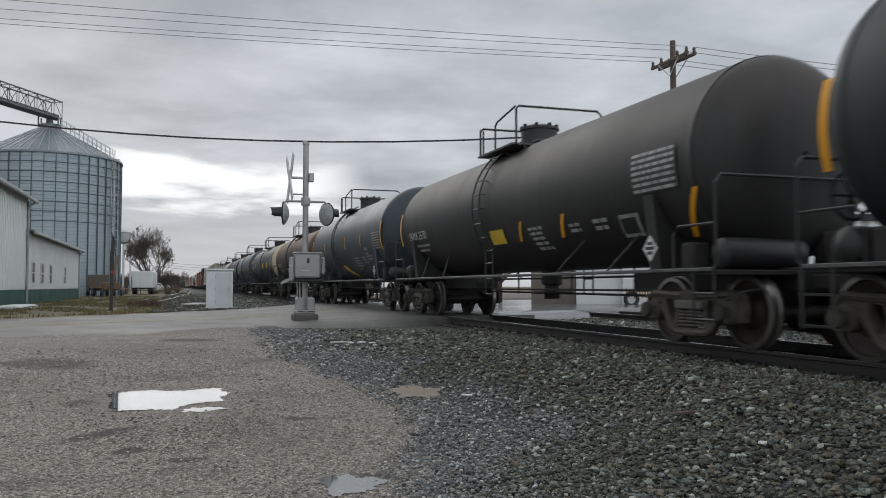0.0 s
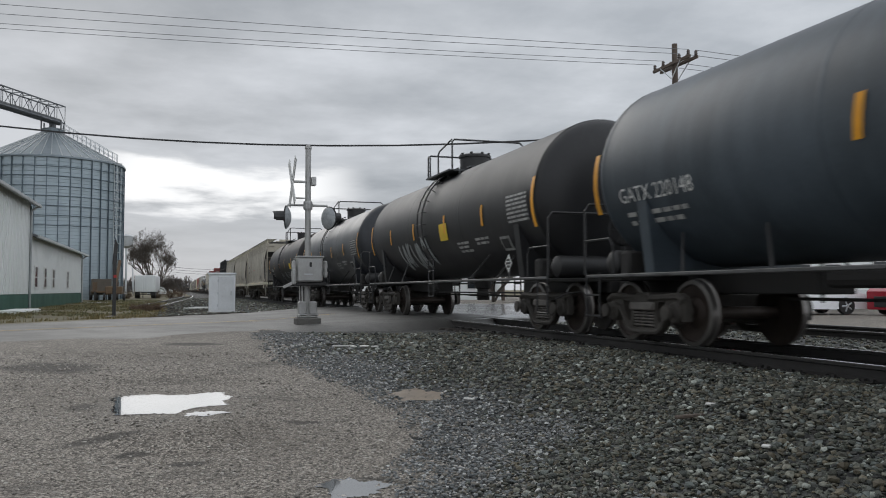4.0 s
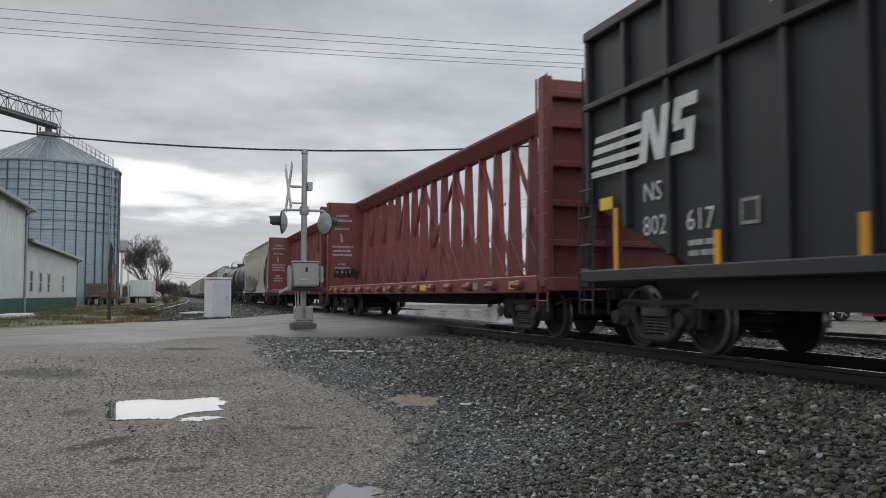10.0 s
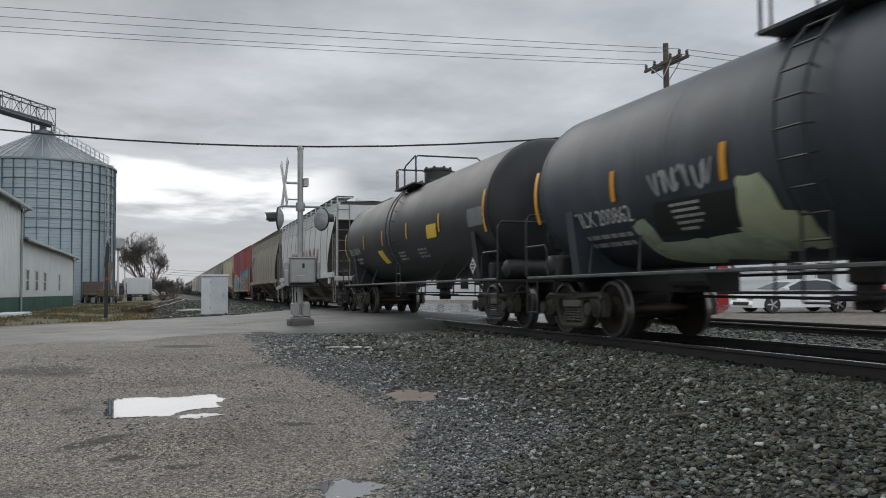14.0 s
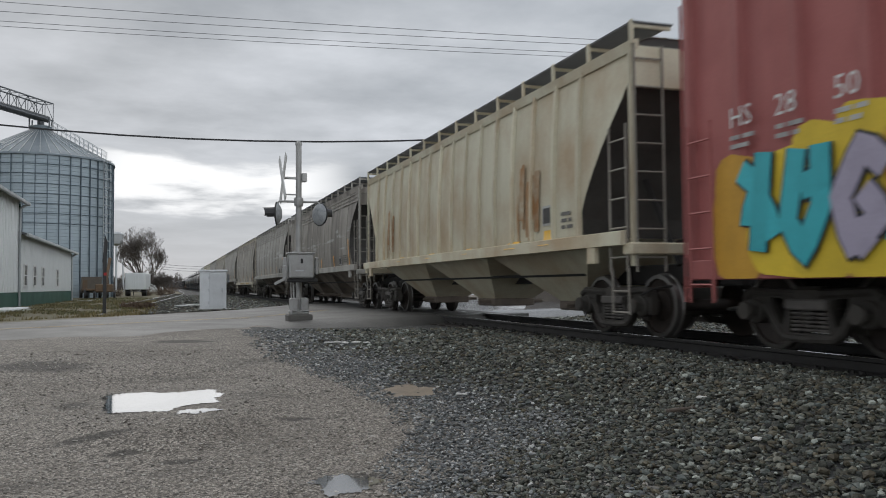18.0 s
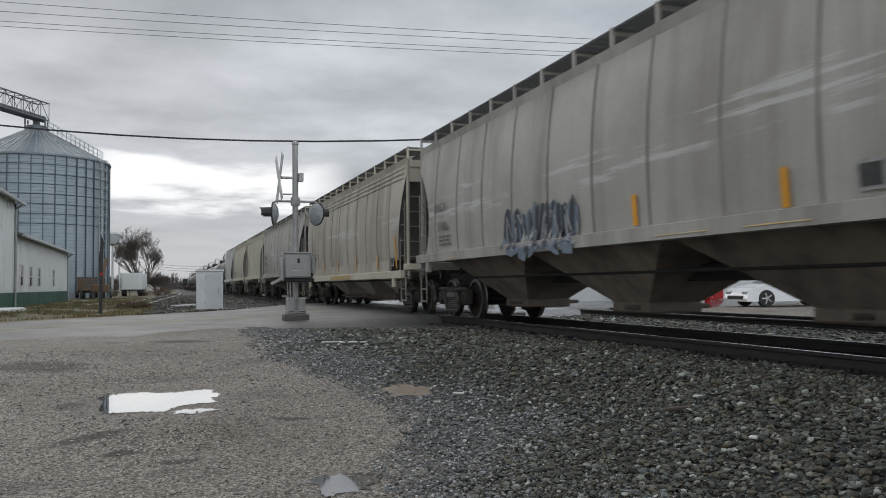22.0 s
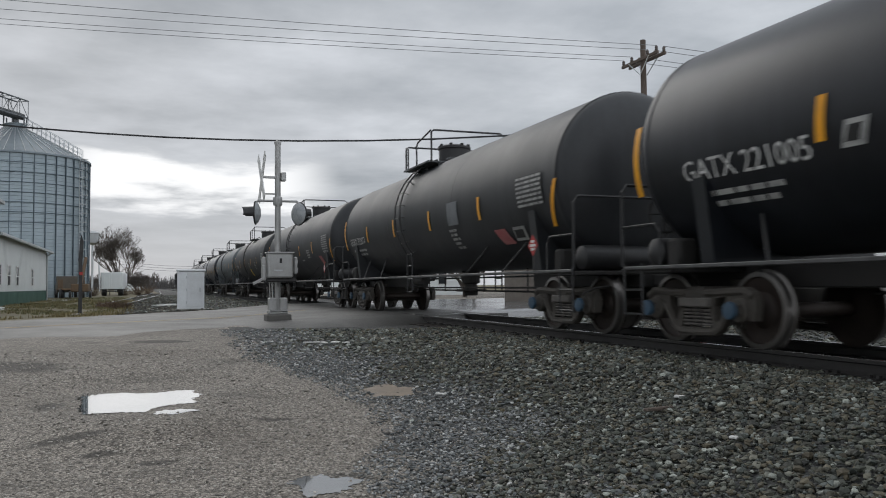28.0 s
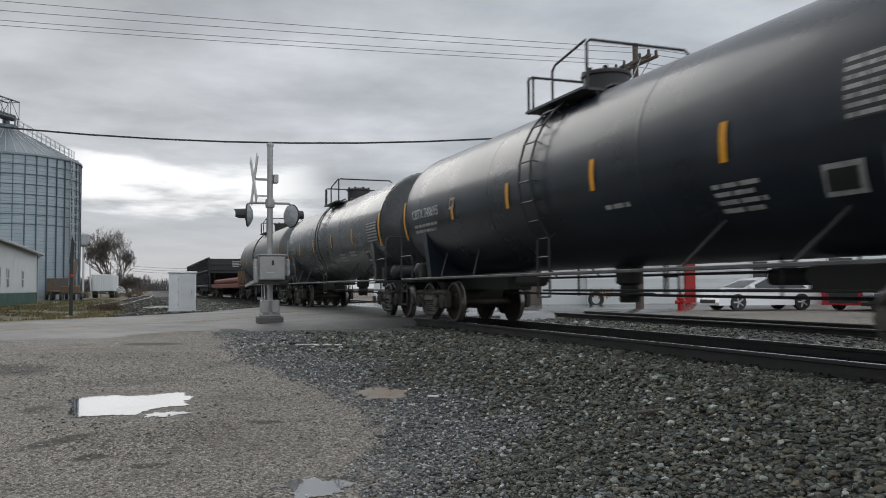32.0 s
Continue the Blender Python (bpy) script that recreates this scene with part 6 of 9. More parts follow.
class Side:
    """Maps (along, up) on the near side of a car to its surface. along runs to the reader's right, towards the front."""

    def __init__(self, fn):
        self.fn = fn

    def patch(self, car, name, along, up, w, h, material, slant=0.0, label="", lift=0.016):
        n, m = max(1, math.ceil(w / 0.6)), max(1, math.ceil(h / 0.14))
        s = Shape()
        v = []
        for j in range(m + 1):
            for i in range(n + 1):
                zz = up + h * j / m
                v.append(self.fn(along + w * i / n + slant * j / m, zz, lift))
        s.add(v, [(j * (n + 1) + i, j * (n + 1) + i + 1, (j + 1) * (n + 1) + i + 1, (j + 1) * (n + 1) + i) for j in range(m) for i in range(n)])
        return part(name, s, material, car, label, 60)

    def text(self, car, body, along, up, size, material=None, name="reporting_mark", label=""):
        v, f = letters(body, size)
        s = Shape()
        s.add([self.fn(along + a, up + b, 0.026) for a, b in v], f)
        return part(name, s, material or WHITE_PAINT, car, label or "painted characters %s" % body)

    def bars(self, car, along, up, widths, height, gap, material=None, name="stencil_block"):
        """Lines of writing too small to read: plain bars broken like words, one part for each block."""
        rng = random.Random(int(along * 100) + len(widths))
        s = Shape()
        for k, w in enumerate(widths):
            z = up - k * (height + gap)
            a = along
            while a < along + w - 0.04:
                ww = min(rng.uniform(0.12, 0.34), along + w - a)
                q = [self.fn(a, z, 0.013), self.fn(a + ww, z, 0.013), self.fn(a + ww, z + height, 0.013), self.fn(a, z + height, 0.013)]
                s.add(q, [(0, 1, 2, 3)])
                a += ww + 0.05
        return tagged(part(name, s, material or PALE_STENCIL, car, "lines of small unreadable stencilled writing"), kind="stuff")

    def blob(self, car, along, up, w, h, material, rng, name="graffiti_patch", lift=0.018, wob=0.3, label="", floor=-9.0):
        """A sprayed shape with a wavering edge."""
        n = 22
        ph = [rng.uniform(0, 6.28) for _ in range(4)]
        s = Shape()
        rim = []
        rings = 4 if h > 0.5 else 2
        for k in range(n):
            a = 2 * math.pi * k / n
            r = 1 + wob * (0.6 * math.sin(3 * a + ph[0]) + 0.5 * math.sin(5 * a + ph[1]) + 0.3 * math.sin(8 * a + ph[2]))
            c, d = math.cos(a), math.sin(a)
            e = 0.6
            c, d = math.copysign(abs(c) ** e, c), math.copysign(abs(d) ** e, d)
            rim.append((c * r, d * r))
        v = [self.fn(along + w / 2 * (1 + c * (1 - q / rings)), max(floor, up + h / 2 * (1 + d * (1 - q / rings))), lift) for q in range(rings) for c, d in rim]
        v.append(self.fn(along + w / 2, up + h / 2, lift))
        f = [(q * n + k, q * n + (k + 1) % n, (q + 1) * n + (k + 1) % n, (q + 1) * n + k) for q in range(rings - 1) for k in range(n)]
        s.add(v, f + [((rings - 1) * n + k, (rings - 1) * n + (k + 1) % n, rings * n) for k in range(n)])
        return part(name, s, material, car, label)

    def shard(self, car, along, up, w, h, material, rng, lift):
        """A sprayed angular shape, as the strokes of painted letters have."""
        n = rng.choice((4, 5, 6))
        t0 = rng.uniform(0, 6.28)
        s = Shape()
        rim = []
        for k in range(n):
            a = t0 + 2 * math.pi * (k + rng.uniform(-0.3, 0.3)) / n
            r = rng.uniform(0.45, 1.0)
            rim.append((along + w * r * math.cos(a), max(0.98, up + h * r * math.sin(a))))
        s.add([self.fn(a, z, lift) for a, z in rim], [tuple(range(n))])
        return part("graffiti_patch", s, material, car)

    def stroke(self, car, pts, r, material, name="graffiti_stroke", lift=0.02, label=""):
        s = Shape()
        v = []
        for i, (a, b) in enumerate(pts):
            p, q = pts[max(i - 1, 0)], pts[min(i + 1, len(pts) - 1)]
            d = math.hypot(q[0] - p[0], q[1] - p[1]) or 1
            nx, nz = -(q[1] - p[1]) / d * r, (q[0] - p[0]) / d * r
            v += [self.fn(a + nx, b + nz, lift), self.fn(a - nx, b - nz, lift)]
        s.add(v, [(2 * i, 2 * i + 1, 2 * i + 3, 2 * i + 2) for i in range(len(pts) - 1)])
        return part(name, s, material, car, label)


def scrawl(side, car, along, up, w, h, material, rng, r=0.03, letters_n=5, name="graffiti_stroke"):
    """A spray tag: a row of looped strokes."""
    for k in range(letters_n):
        a0 = along + k * w / letters_n
        ww = w / letters_n
        pts = []
        x, z = a0 + rng.uniform(0, ww * 0.3), up + rng.uniform(0, h * 0.2)
        px, pz = rng.uniform(0, 6.28), rng.uniform(0, 6.28)
        for i in range(14):
            t = i / 13
            pts.append((x + ww * 0.75 * t + ww * 0.25 * math.sin(t * 7 + px), z + h * (0.45 + 0.45 * math.sin(t * 9 + pz))))
        side.stroke(car, pts, r, material, name)


# strokes of sprayed letter-like shapes, each in a unit box
GLYPHS = ((((0.0, 0.1), (0.15, 1.0), (0.42, 0.35), (0.62, 0.9), (0.72, 0.0), (1.1, 0.2)),),
          (((1.0, 0.75), (0.45, 1.0), (0.0, 0.5), (0.35, 0.0), (0.95, 0.3), (0.5, 0.55)), ((0.3, 0.2), (0.75, -0.05))),
          (((0.1, -0.05), (0.3, 1.05), (0.5, 0.5), (0.15, 0.45)), ((0.5, 0.5), (1.0, 0.95), (0.8, 0.05))),
          (((-0.1, 0.9), (0.5, 0.7), (0.2, 0.35), (0.7, 0.5), (1.05, 0.15)), ((0.6, 1.05), (0.55, 0.0))),
          (((0.0, 0.0), (0.25, 0.65), (0.1, 1.0), (0.75, 0.85), (0.6, 0.3), (1.1, 0.0)),),
          (((0.2, 1.0), (0.05, 0.3), (0.5, -0.05), (0.9, 0.4), (0.8, 1.0)), ((0.35, 0.6), (1.0, 0.7))))


def sprayed(side, car, picks, along, up, w, h, fill, edge, r=0.09, rim=0.05, lean=0.0, lift=0.02, swell=0.0):
    """A row of bold sprayed shapes: a dark rim with a lighter fill over it."""
    step_w = w / len(picks)
    for k, q in enumerate(picks):
        hh = h * (1 + swell * math.sin(1.7 * k + 0.6))
        for stroke in GLYPHS[q]:
            pts = []
            for (a, b), (c, d) in zip(stroke, stroke[1:]):
                pts += [(a + (c - a) * j / 4, b + (d - b) * j / 4) for j in range(4)]
            pts.append(stroke[-1])
            pts = [(along + step_w * (k + 0.12 + 0.74 * a) + lean * b, up + hh * b) for a, b in pts]
            if edge:
                side.stroke(car, pts, r + rim, edge, lift=lift + 0.001 * k)
            side.stroke(car, pts, r, fill[k % len(fill)], lift=lift + 0.012 + 0.001 * k)


# ---------------------------------------------------------------- tank cars
TR, KEEL = 1.44, 1.10         # usual radius, and height of the lowest line of the tank


def tank_side(radius):
    tz = KEEL + radius
    def fn(along, up, lift):
        a = math.asin(max(-0.98, min(0.98, (up - tz) / radius)))
        return (-(radius + lift) * math.cos(a), -along, tz + (radius + lift) * math.sin(a))
    return Side(fn)


def tank_car(u, length, label, paint, head=None, blue=False, radius=TR, dome=0.40, plat=-0.6, gear=None, climb=None):
    """A tank car whose middle is u metres up the line at the start."""
    car = thing("tank_car", label, "tank car", (TX, u, RZ), group="freight train")
    half, TZ = length / 2, KEEL + radius
    he = half - 0.78                       # end of the tank's head
    cyl = he - 0.50
    s = Shape()
    s.turned([(radius, -cyl), (radius, -cyl * 0.5), (radius, 0), (radius, cyl * 0.5), (radius, cyl)], "y", (0, 0, TZ), 48, caps=False)
    shell = part("tank_shell", s, paint, car, smooth=50)
    for o in (-1, 1):
        s = Shape()
        s.turned([(radius * math.cos(a) ** 0.62, o * (cyl + 0.50 * math.sin(a))) for a in [k * math.pi / 2 / 9 for k in range(9)]] + [(0.03, o * he)], "y", (0, 0, TZ), 48, caps=False)
        part("tank_head", s, (head if head and o == -1 else paint), car, smooth=60)
        s = Shape()
        s.turned([(radius + 0.004, o * (cyl - 0.05)), (radius + 0.007, o * (cyl - 0.03)), (radius + 0.007, o * (cyl + 0.03)), (radius + 0.004, o * (cyl + 0.05))], "y", (0, 0, TZ), 48, caps=False)
        part("weld_band", s, paint, shell, smooth=60)
    for y in (-cyl * 0.34, cyl * 0.34):
        s = Shape()
        s.turned([(radius + 0.002, y - 0.03), (radius + 0.004, y - 0.02), (radius + 0.004, y + 0.02), (radius + 0.002, y + 0.03)], "y", (0, 0, TZ), 48, caps=False)
        part("weld_band", s, paint, shell, smooth=60)
    # manway, platform and its railing on the crown
    top = TZ + radius
    PL = 1.0
    s = Shape()
    s.turned([(0.40, top - 0.15), (0.40, top + dome - 0.06), (0.44, top + dome - 0.05), (0.44, top + dome), (0.32, top + dome + 0.05), (0.10, top + dome + 0.07)], "z", n=24)
    manway = part("manway", s, BLACK, car, "black manway housing", 40, at=(0, -plat, 0))
    s = Shape()
    for k in range(8):
        w = k * math.pi / 4 + 0.2
        s.box(0.38 * math.cos(w) - 0.03, 0.38 * math.cos(w) + 0.03, 0.38 * math.sin(w) - 0.03, 0.38 * math.sin(w) + 0.03, top + dome - 0.02, top + dome + 0.07)
    part("eyebolts", s, UNDER, manway)
    s = Shape()
    for x0, x1 in ((-1.07, -0.5), (0.5, 1.07)):
        s.box(x0, x1, -PL, PL, top - 0.16, top - 0.12)
        for yy in (-0.95, 0, 0.95):
            s.rod(((x0 + x1) / 2, yy, top - 0.14), ((x0 + x1) / 2 * 0.8, yy, top - 0.42), 0.03, 5)
    s.box(-0.5, 0.5, -PL, -0.75, top - 0.05, top - 0.01)
    s.box(-0.5, 0.5, 0.75, PL, top - 0.05, top - 0.01)
    part("platform", s, GRATING, car, "dark open-grate platform", at=(0, -plat, 0))
    # a low hoop across the rear, a taller one across the front that comes back along the near edge, and a rail along the far edge
    hr, hf = top + 0.52, top + 0.64
    for x, z, y, dip in ((1.0, hr, PL, 0.16), (0.98, hf, -PL, 0.16)):
        s = Shape()
        s.pipe([(-x, y, top - dip), (-x, y, z - 0.06), (-x + 0.06, y, z), (x - 0.10, y, z), (x, y, z - 0.08), (x, y, top - dip)], 0.024, 6)
        part("railing", s, BLACK, car, at=(0, -plat, 0))
    s = Shape()
    s.pipe([(-1.0, 0.10, top - 0.16), (-1.0, 0.10, top + 0.40), (-1.0, 0.0, top + 0.48), (-0.98, -PL + 0.04, hf)], 0.022, 6)
    s.pipe([(-1.0, PL - 0.18, top - 0.16), (-1.0, PL - 0.18, hr - 0.08), (-1.0, PL, hr - 0.02)], 0.020, 6)
    part("railing", s, BLACK, car, at=(0, -plat, 0))
    s = Shape()
    s.pipe([(1.0, PL, hr - 0.10), (1.0, 0.3, hr - 0.12), (1.0, -PL, hr - 0.02)], 0.020, 6)
    for yy in (-0.4, 0.4):
        s.rod((1.0, yy, top - 0.16), (1.0, yy, hr - 0.1), 0.018, 5)
    part("railing", s, BLACK, car, at=(0, -plat, 0))
    for o in (-1, 1):
        s = Shape()
        pts = []
        for a in [radians(k) for k in range(-38, 72, 12)]:
            pts.append((o * (radius + 0.13) * math.cos(a), TZ + (radius + 0.13) * math.sin(a)))
        for dy in (-0.21, 0.21):
            s.pipe([(x, dy, z) for x, z in pts], 0.02, 6)
        s.rod((pts[0][0], -0.21, pts[0][1]), (pts[0][0], -0.21, 0.62), 0.02, 6)
        s.rod((pts[0][0], 0.21, pts[0][1]), (pts[0][0], 0.21, 0.62), 0.02, 6)
        k = 0.62
        while k < pts[0][1]:
            s.rod((pts[0][0], -0.21, k), (pts[0][0], 0.21, k), 0.015, 5)
            k += 0.33
        for x, z in pts:
            s.rod((x, -0.21, z), (x, 0.21, z), 0.015, 5)
            s.rod((x, -0.21, z), (x * 0.92, -0.21, TZ + (z - TZ) * 0.92), 0.012, 4)
        part("ladder", s, BLACK, car, at=(0, -plat if climb is None else -climb, 0))
    # side rails, struts, saddles, end platforms with their handrails
    for o in (-1, 1):
        s = Shape()
        s.box(o * 1.43 - 0.03, o * 1.43 + 0.03, -half + 0.75, half - 0.75, 0.965, 1.015, 0.01)
        part("side_rail", s, surface("worn_sill_edge", (0.085, 0.085, 0.085), (0.03, 0.03, 0.03), rough=0.5, scale=4, amount=0.8), car)
        n = 4
        for k in range(n):
            s = Shape()
            y = (-0.70, -0.45, 0.45, 0.70)[k] * cyl
            dd = 0.45 if y > 0 else -0.45
            s.rod((o * 1.42, y, 1.0), (o * 1.10, y + dd, 1.55), 0.02, 5)
            part("strut", s, BLACK, car)
        yy = o * (half - 1.35)
        s = Shape()
        s.box(-1.42, 1.42, min(o * (half - 0.62), o * (half - 1.75)), max(o * (half - 0.62), o * (half - 1.75)), 0.92, 0.985, 0.01)
        s.box(-0.28, 0.28, min(o * (half - 0.55), o * (half - 4.4)), max(o * (half - 0.55), o * (half - 4.4)), 0.72, 1.02, 0.02)
        part("end_platform", s, UNDER, car)
        s = Shape()
        out = o * (half - 0.68)
        s.pipe([(-1.44, out, 1.02), (-1.44, out, 2.04), (-1.36, out, 2.14), (1.36, out, 2.14), (1.44, out, 2.04), (1.44, out, 1.02)], 0.022, 6)
        for x in (-1.44, 1.44):
            s.pipe([(x, out, 1.55), (x, o * (half - 1.45), 1.55), (x, o * (half - 1.55), 1.45), (x, o * (half - 1.55), 1.0)], 0.018, 6)
        part("end_handrail", s, BLACK, car)
        s = Shape()
        s.turned([(0.06, -1.20), (0.19, -1.12), (0.20, -1.05), (0.20, -0.02), (0.19, 0.05), (0.06, 0.12)], "x", (0, o * (half - 1.0), 1.20), 18)
        part("air_reservoir", s, gear or BLACK, car, smooth=40)
        for x0, x1, y0, z0, z1 in ((0.35, 0.85, 0.95, 0.98, 1.50), (-0.35, 0.2, 1.45, 0.98, 1.42), (-1.25, -0.95, 1.55, 0.98, 1.36), (0.95, 1.35, 1.3, 0.98, 1.28)):
            s = Shape()
            s.box(x0, x1, o * (half - y0) - 0.14, o * (half - y0) + 0.14, z0, z1, 0.04)
            part("brake_valve", s, UNDER, car, smooth=40)
        for x in (-1.44, 1.44):
            s = Shape()
            for dy in (0.0, 0.42):
                y2 = o * (half - 0.72 - dy)
                s.rod((x, y2, 0.35), (x, y2, 1.05), 0.018, 5)
            for z in (0.38, 0.70):
                s.rod((x, o * (half - 0.72), z), (x, o * (half - 1.14), z), 0.016, 5)
            part("step_iron", s, BLACK, car)
        s = Shape()
        s.prism([(-1.25, 1.0), (1.25, 1.0), (1.38, 2.05), (1.05, 1.55), (0.6, 1.2), (0, 1.1), (-0.6, 1.2), (-1.05, 1.55), (-1.38, 2.05)], yy - 0.9 * o - 0.12, yy - 0.9 * o + 0.12, "y")
        part("saddle", s, paint, car)
        truck(car, o * (half - 1.75), u, blue)
    # brake gear, bottom outlet
    s = Shape()
    s.turned([(0.16, 0.52), (0.17, 0.58), (0.15, 0.80), (0.22, 0.84), (0.22, 1.15)], "z", (0, 0.0, 0), 14)
    s.box(-0.3, 0.3, -0.3, 0.3, 0.62, 0.68, 0.02)
    part("bottom_outlet", s, UNDER, car)
    s = Shape()
    s.rod((-0.4, 2.3, 0.92), (-0.4, 3.2, 0.92), 0.13, 12)
    s.rod((0.5, -3.4, 0.9), (0.5, -2.7, 0.9), 0.12, 12)
    s.rod((0.1, -half + 3.4, 0.62), (0.1, half - 3.4, 0.66), 0.022, 6)
    s.rod((-0.55, -half + 3.2, 0.72), (-0.55, 2.0, 0.72), 0.02, 6)
    for y in (-3.6, -1.3, 1.3, 3.6):
        s.rod((-0.2, y, 0.62), (-0.2, y, 1.12), 0.02, 5)
    part("brake_gear", s, UNDER, car)
    couplers(car, half)
    s = Shape()
    s.turned([(0.25, 0), (0.28, 0.02), (0.25, 0.04)], "y", (-0.75, half - 0.72, 1.75), 16, caps=False)
    s.rod((-0.75, half - 0.7, 1.0), (-0.75, half - 0.7, 1.75), 0.03, 6)
    for k in range(3):
        w = k * math.pi / 3
        s.rod((-0.75 - 0.25 * math.cos(w), half - 0.7, 1.75 - 0.25 * math.sin(w)), (-0.75 + 0.25 * math.cos(w), half - 0.7, 1.75 + 0.25 * math.sin(w)), 0.014, 5)
    part("brake_wheel", s, BLACK, car)
    return car, tank_side(radius), half


def placard(side, car, along, up, r=0.185, red=False):
    """A diamond in an upright holder on the side rail."""
    x, z = -1.47, up
    s = Shape()
    s.add([(x, -along, z - r), (x, -along - r, z), (x, -along, z + r), (x, -along + r, z)], [(0, 1, 2, 3)])
    p = part("placard", s, RED if red else WHITE_PAINT, car, "red diamond hazard placard" if red else "white diamond hazard placard")
    s = Shape()
    for dz in (0.065, 0.0, -0.065):
        w = 0.07 if dz else 0.115
        s.add([(x - 0.006, -along + w, z + dz - 0.022), (x - 0.006, -along - w, z + dz - 0.022), (x - 0.006, -along - w, z + dz + 0.022), (x - 0.006, -along + w, z + dz + 0.022)], [(0, 1, 2, 3)])
    part("placard_mark", s, WHITE_PAINT if red else DARK_STENCIL, p)
    s = Shape()
    s.box(x + 0.006, x + 0.02, -along - 0.03, -along + 0.03, 1.0, z + 0.1)
    part("placard_holder", s, BLACK, p)


def data_panel(side, car, along, up, w=1.05, h=0.56, material=None):
    """The dense block of small print near a tank's end."""
    p = side.patch(car, "data_panel", along, up, w, h, BLACK if material is None else material)
    s = Shape()
    rng = random.Random(int(along * 77) + 5)
    n = 7
    for k in range(n):
        z = up + h * (k + 0.25) / n
        a = along + 0.03
        while a < along + w - 0.05:
            ww = min(rng.uniform(0.08, 0.3), along + w - 0.03 - a)
            s.add([side.fn(a, z, 0.017), side.fn(a + ww, z, 0.017), side.fn(a + ww, z + h * 0.5 / n, 0.017), side.fn(a, z + h * 0.5 / n, 0.017)], [(0, 1, 2, 3)])
            a += ww + 0.03
    tagged(part("panel_print", s, PALE_STENCIL, p), kind="stuff")


# ---------------------------------------------------------------- covered hoppers
HW, HS, HE, HR = 1.58, 1.38, 4.12, 4.34      # half width, sill, eave and crown of a hopper


LADDER = surface("grimy_ladder_steel", (0.27, 0.25, 0.215), (0.15, 0.125, 0.10), rough=0.7, scale=3)
SEAM = surface("dark_weld_seam", (0.26, 0.243, 0.21), (0.15, 0.14, 0.12), rough=0.7, scale=1.2, amount=0.9)


def hopper_profile(bulge):
    """Near half of the body's cross-section, from the sill up to the crown: (half width, height)."""
    pts = []
    for k in range(9):
        t = k / 8
        z = HS + 0.10 + (HE - HS - 0.10) * t
        pts.append((HW - 0.10 + bulge * math.sin(math.pi * (0.15 + 0.75 * t)) - 0.10 * t * t, z))
    pts += [(HW - 0.16, HE + 0.05), (HW - 0.5, HE + 0.18), (0.62, HR - 0.04), (0.0, HR)]
    return pts


def body_x(prof, z):
    for (xa, za), (xb, zb) in zip(prof, prof[1:]):
        if za <= z <= zb:
            return xa + (xb - xa) * (z - za) / (zb - za)
    return prof[0][0]


@cached
def bracket_mesh(o, material):
    s = Shape()
    s.box(min(o * 1.40, o * 1.44), max(o * 1.40, o * 1.44), -0.04, 0.04, HE + 0.05, HR + 0.17)
    s.box(min(o * 0.78, o * 1.42), max(o * 0.78, o * 1.42), -0.02, 0.02, HR + 0.07, HR + 0.115)
    return s.mesh("board_bracket", material)


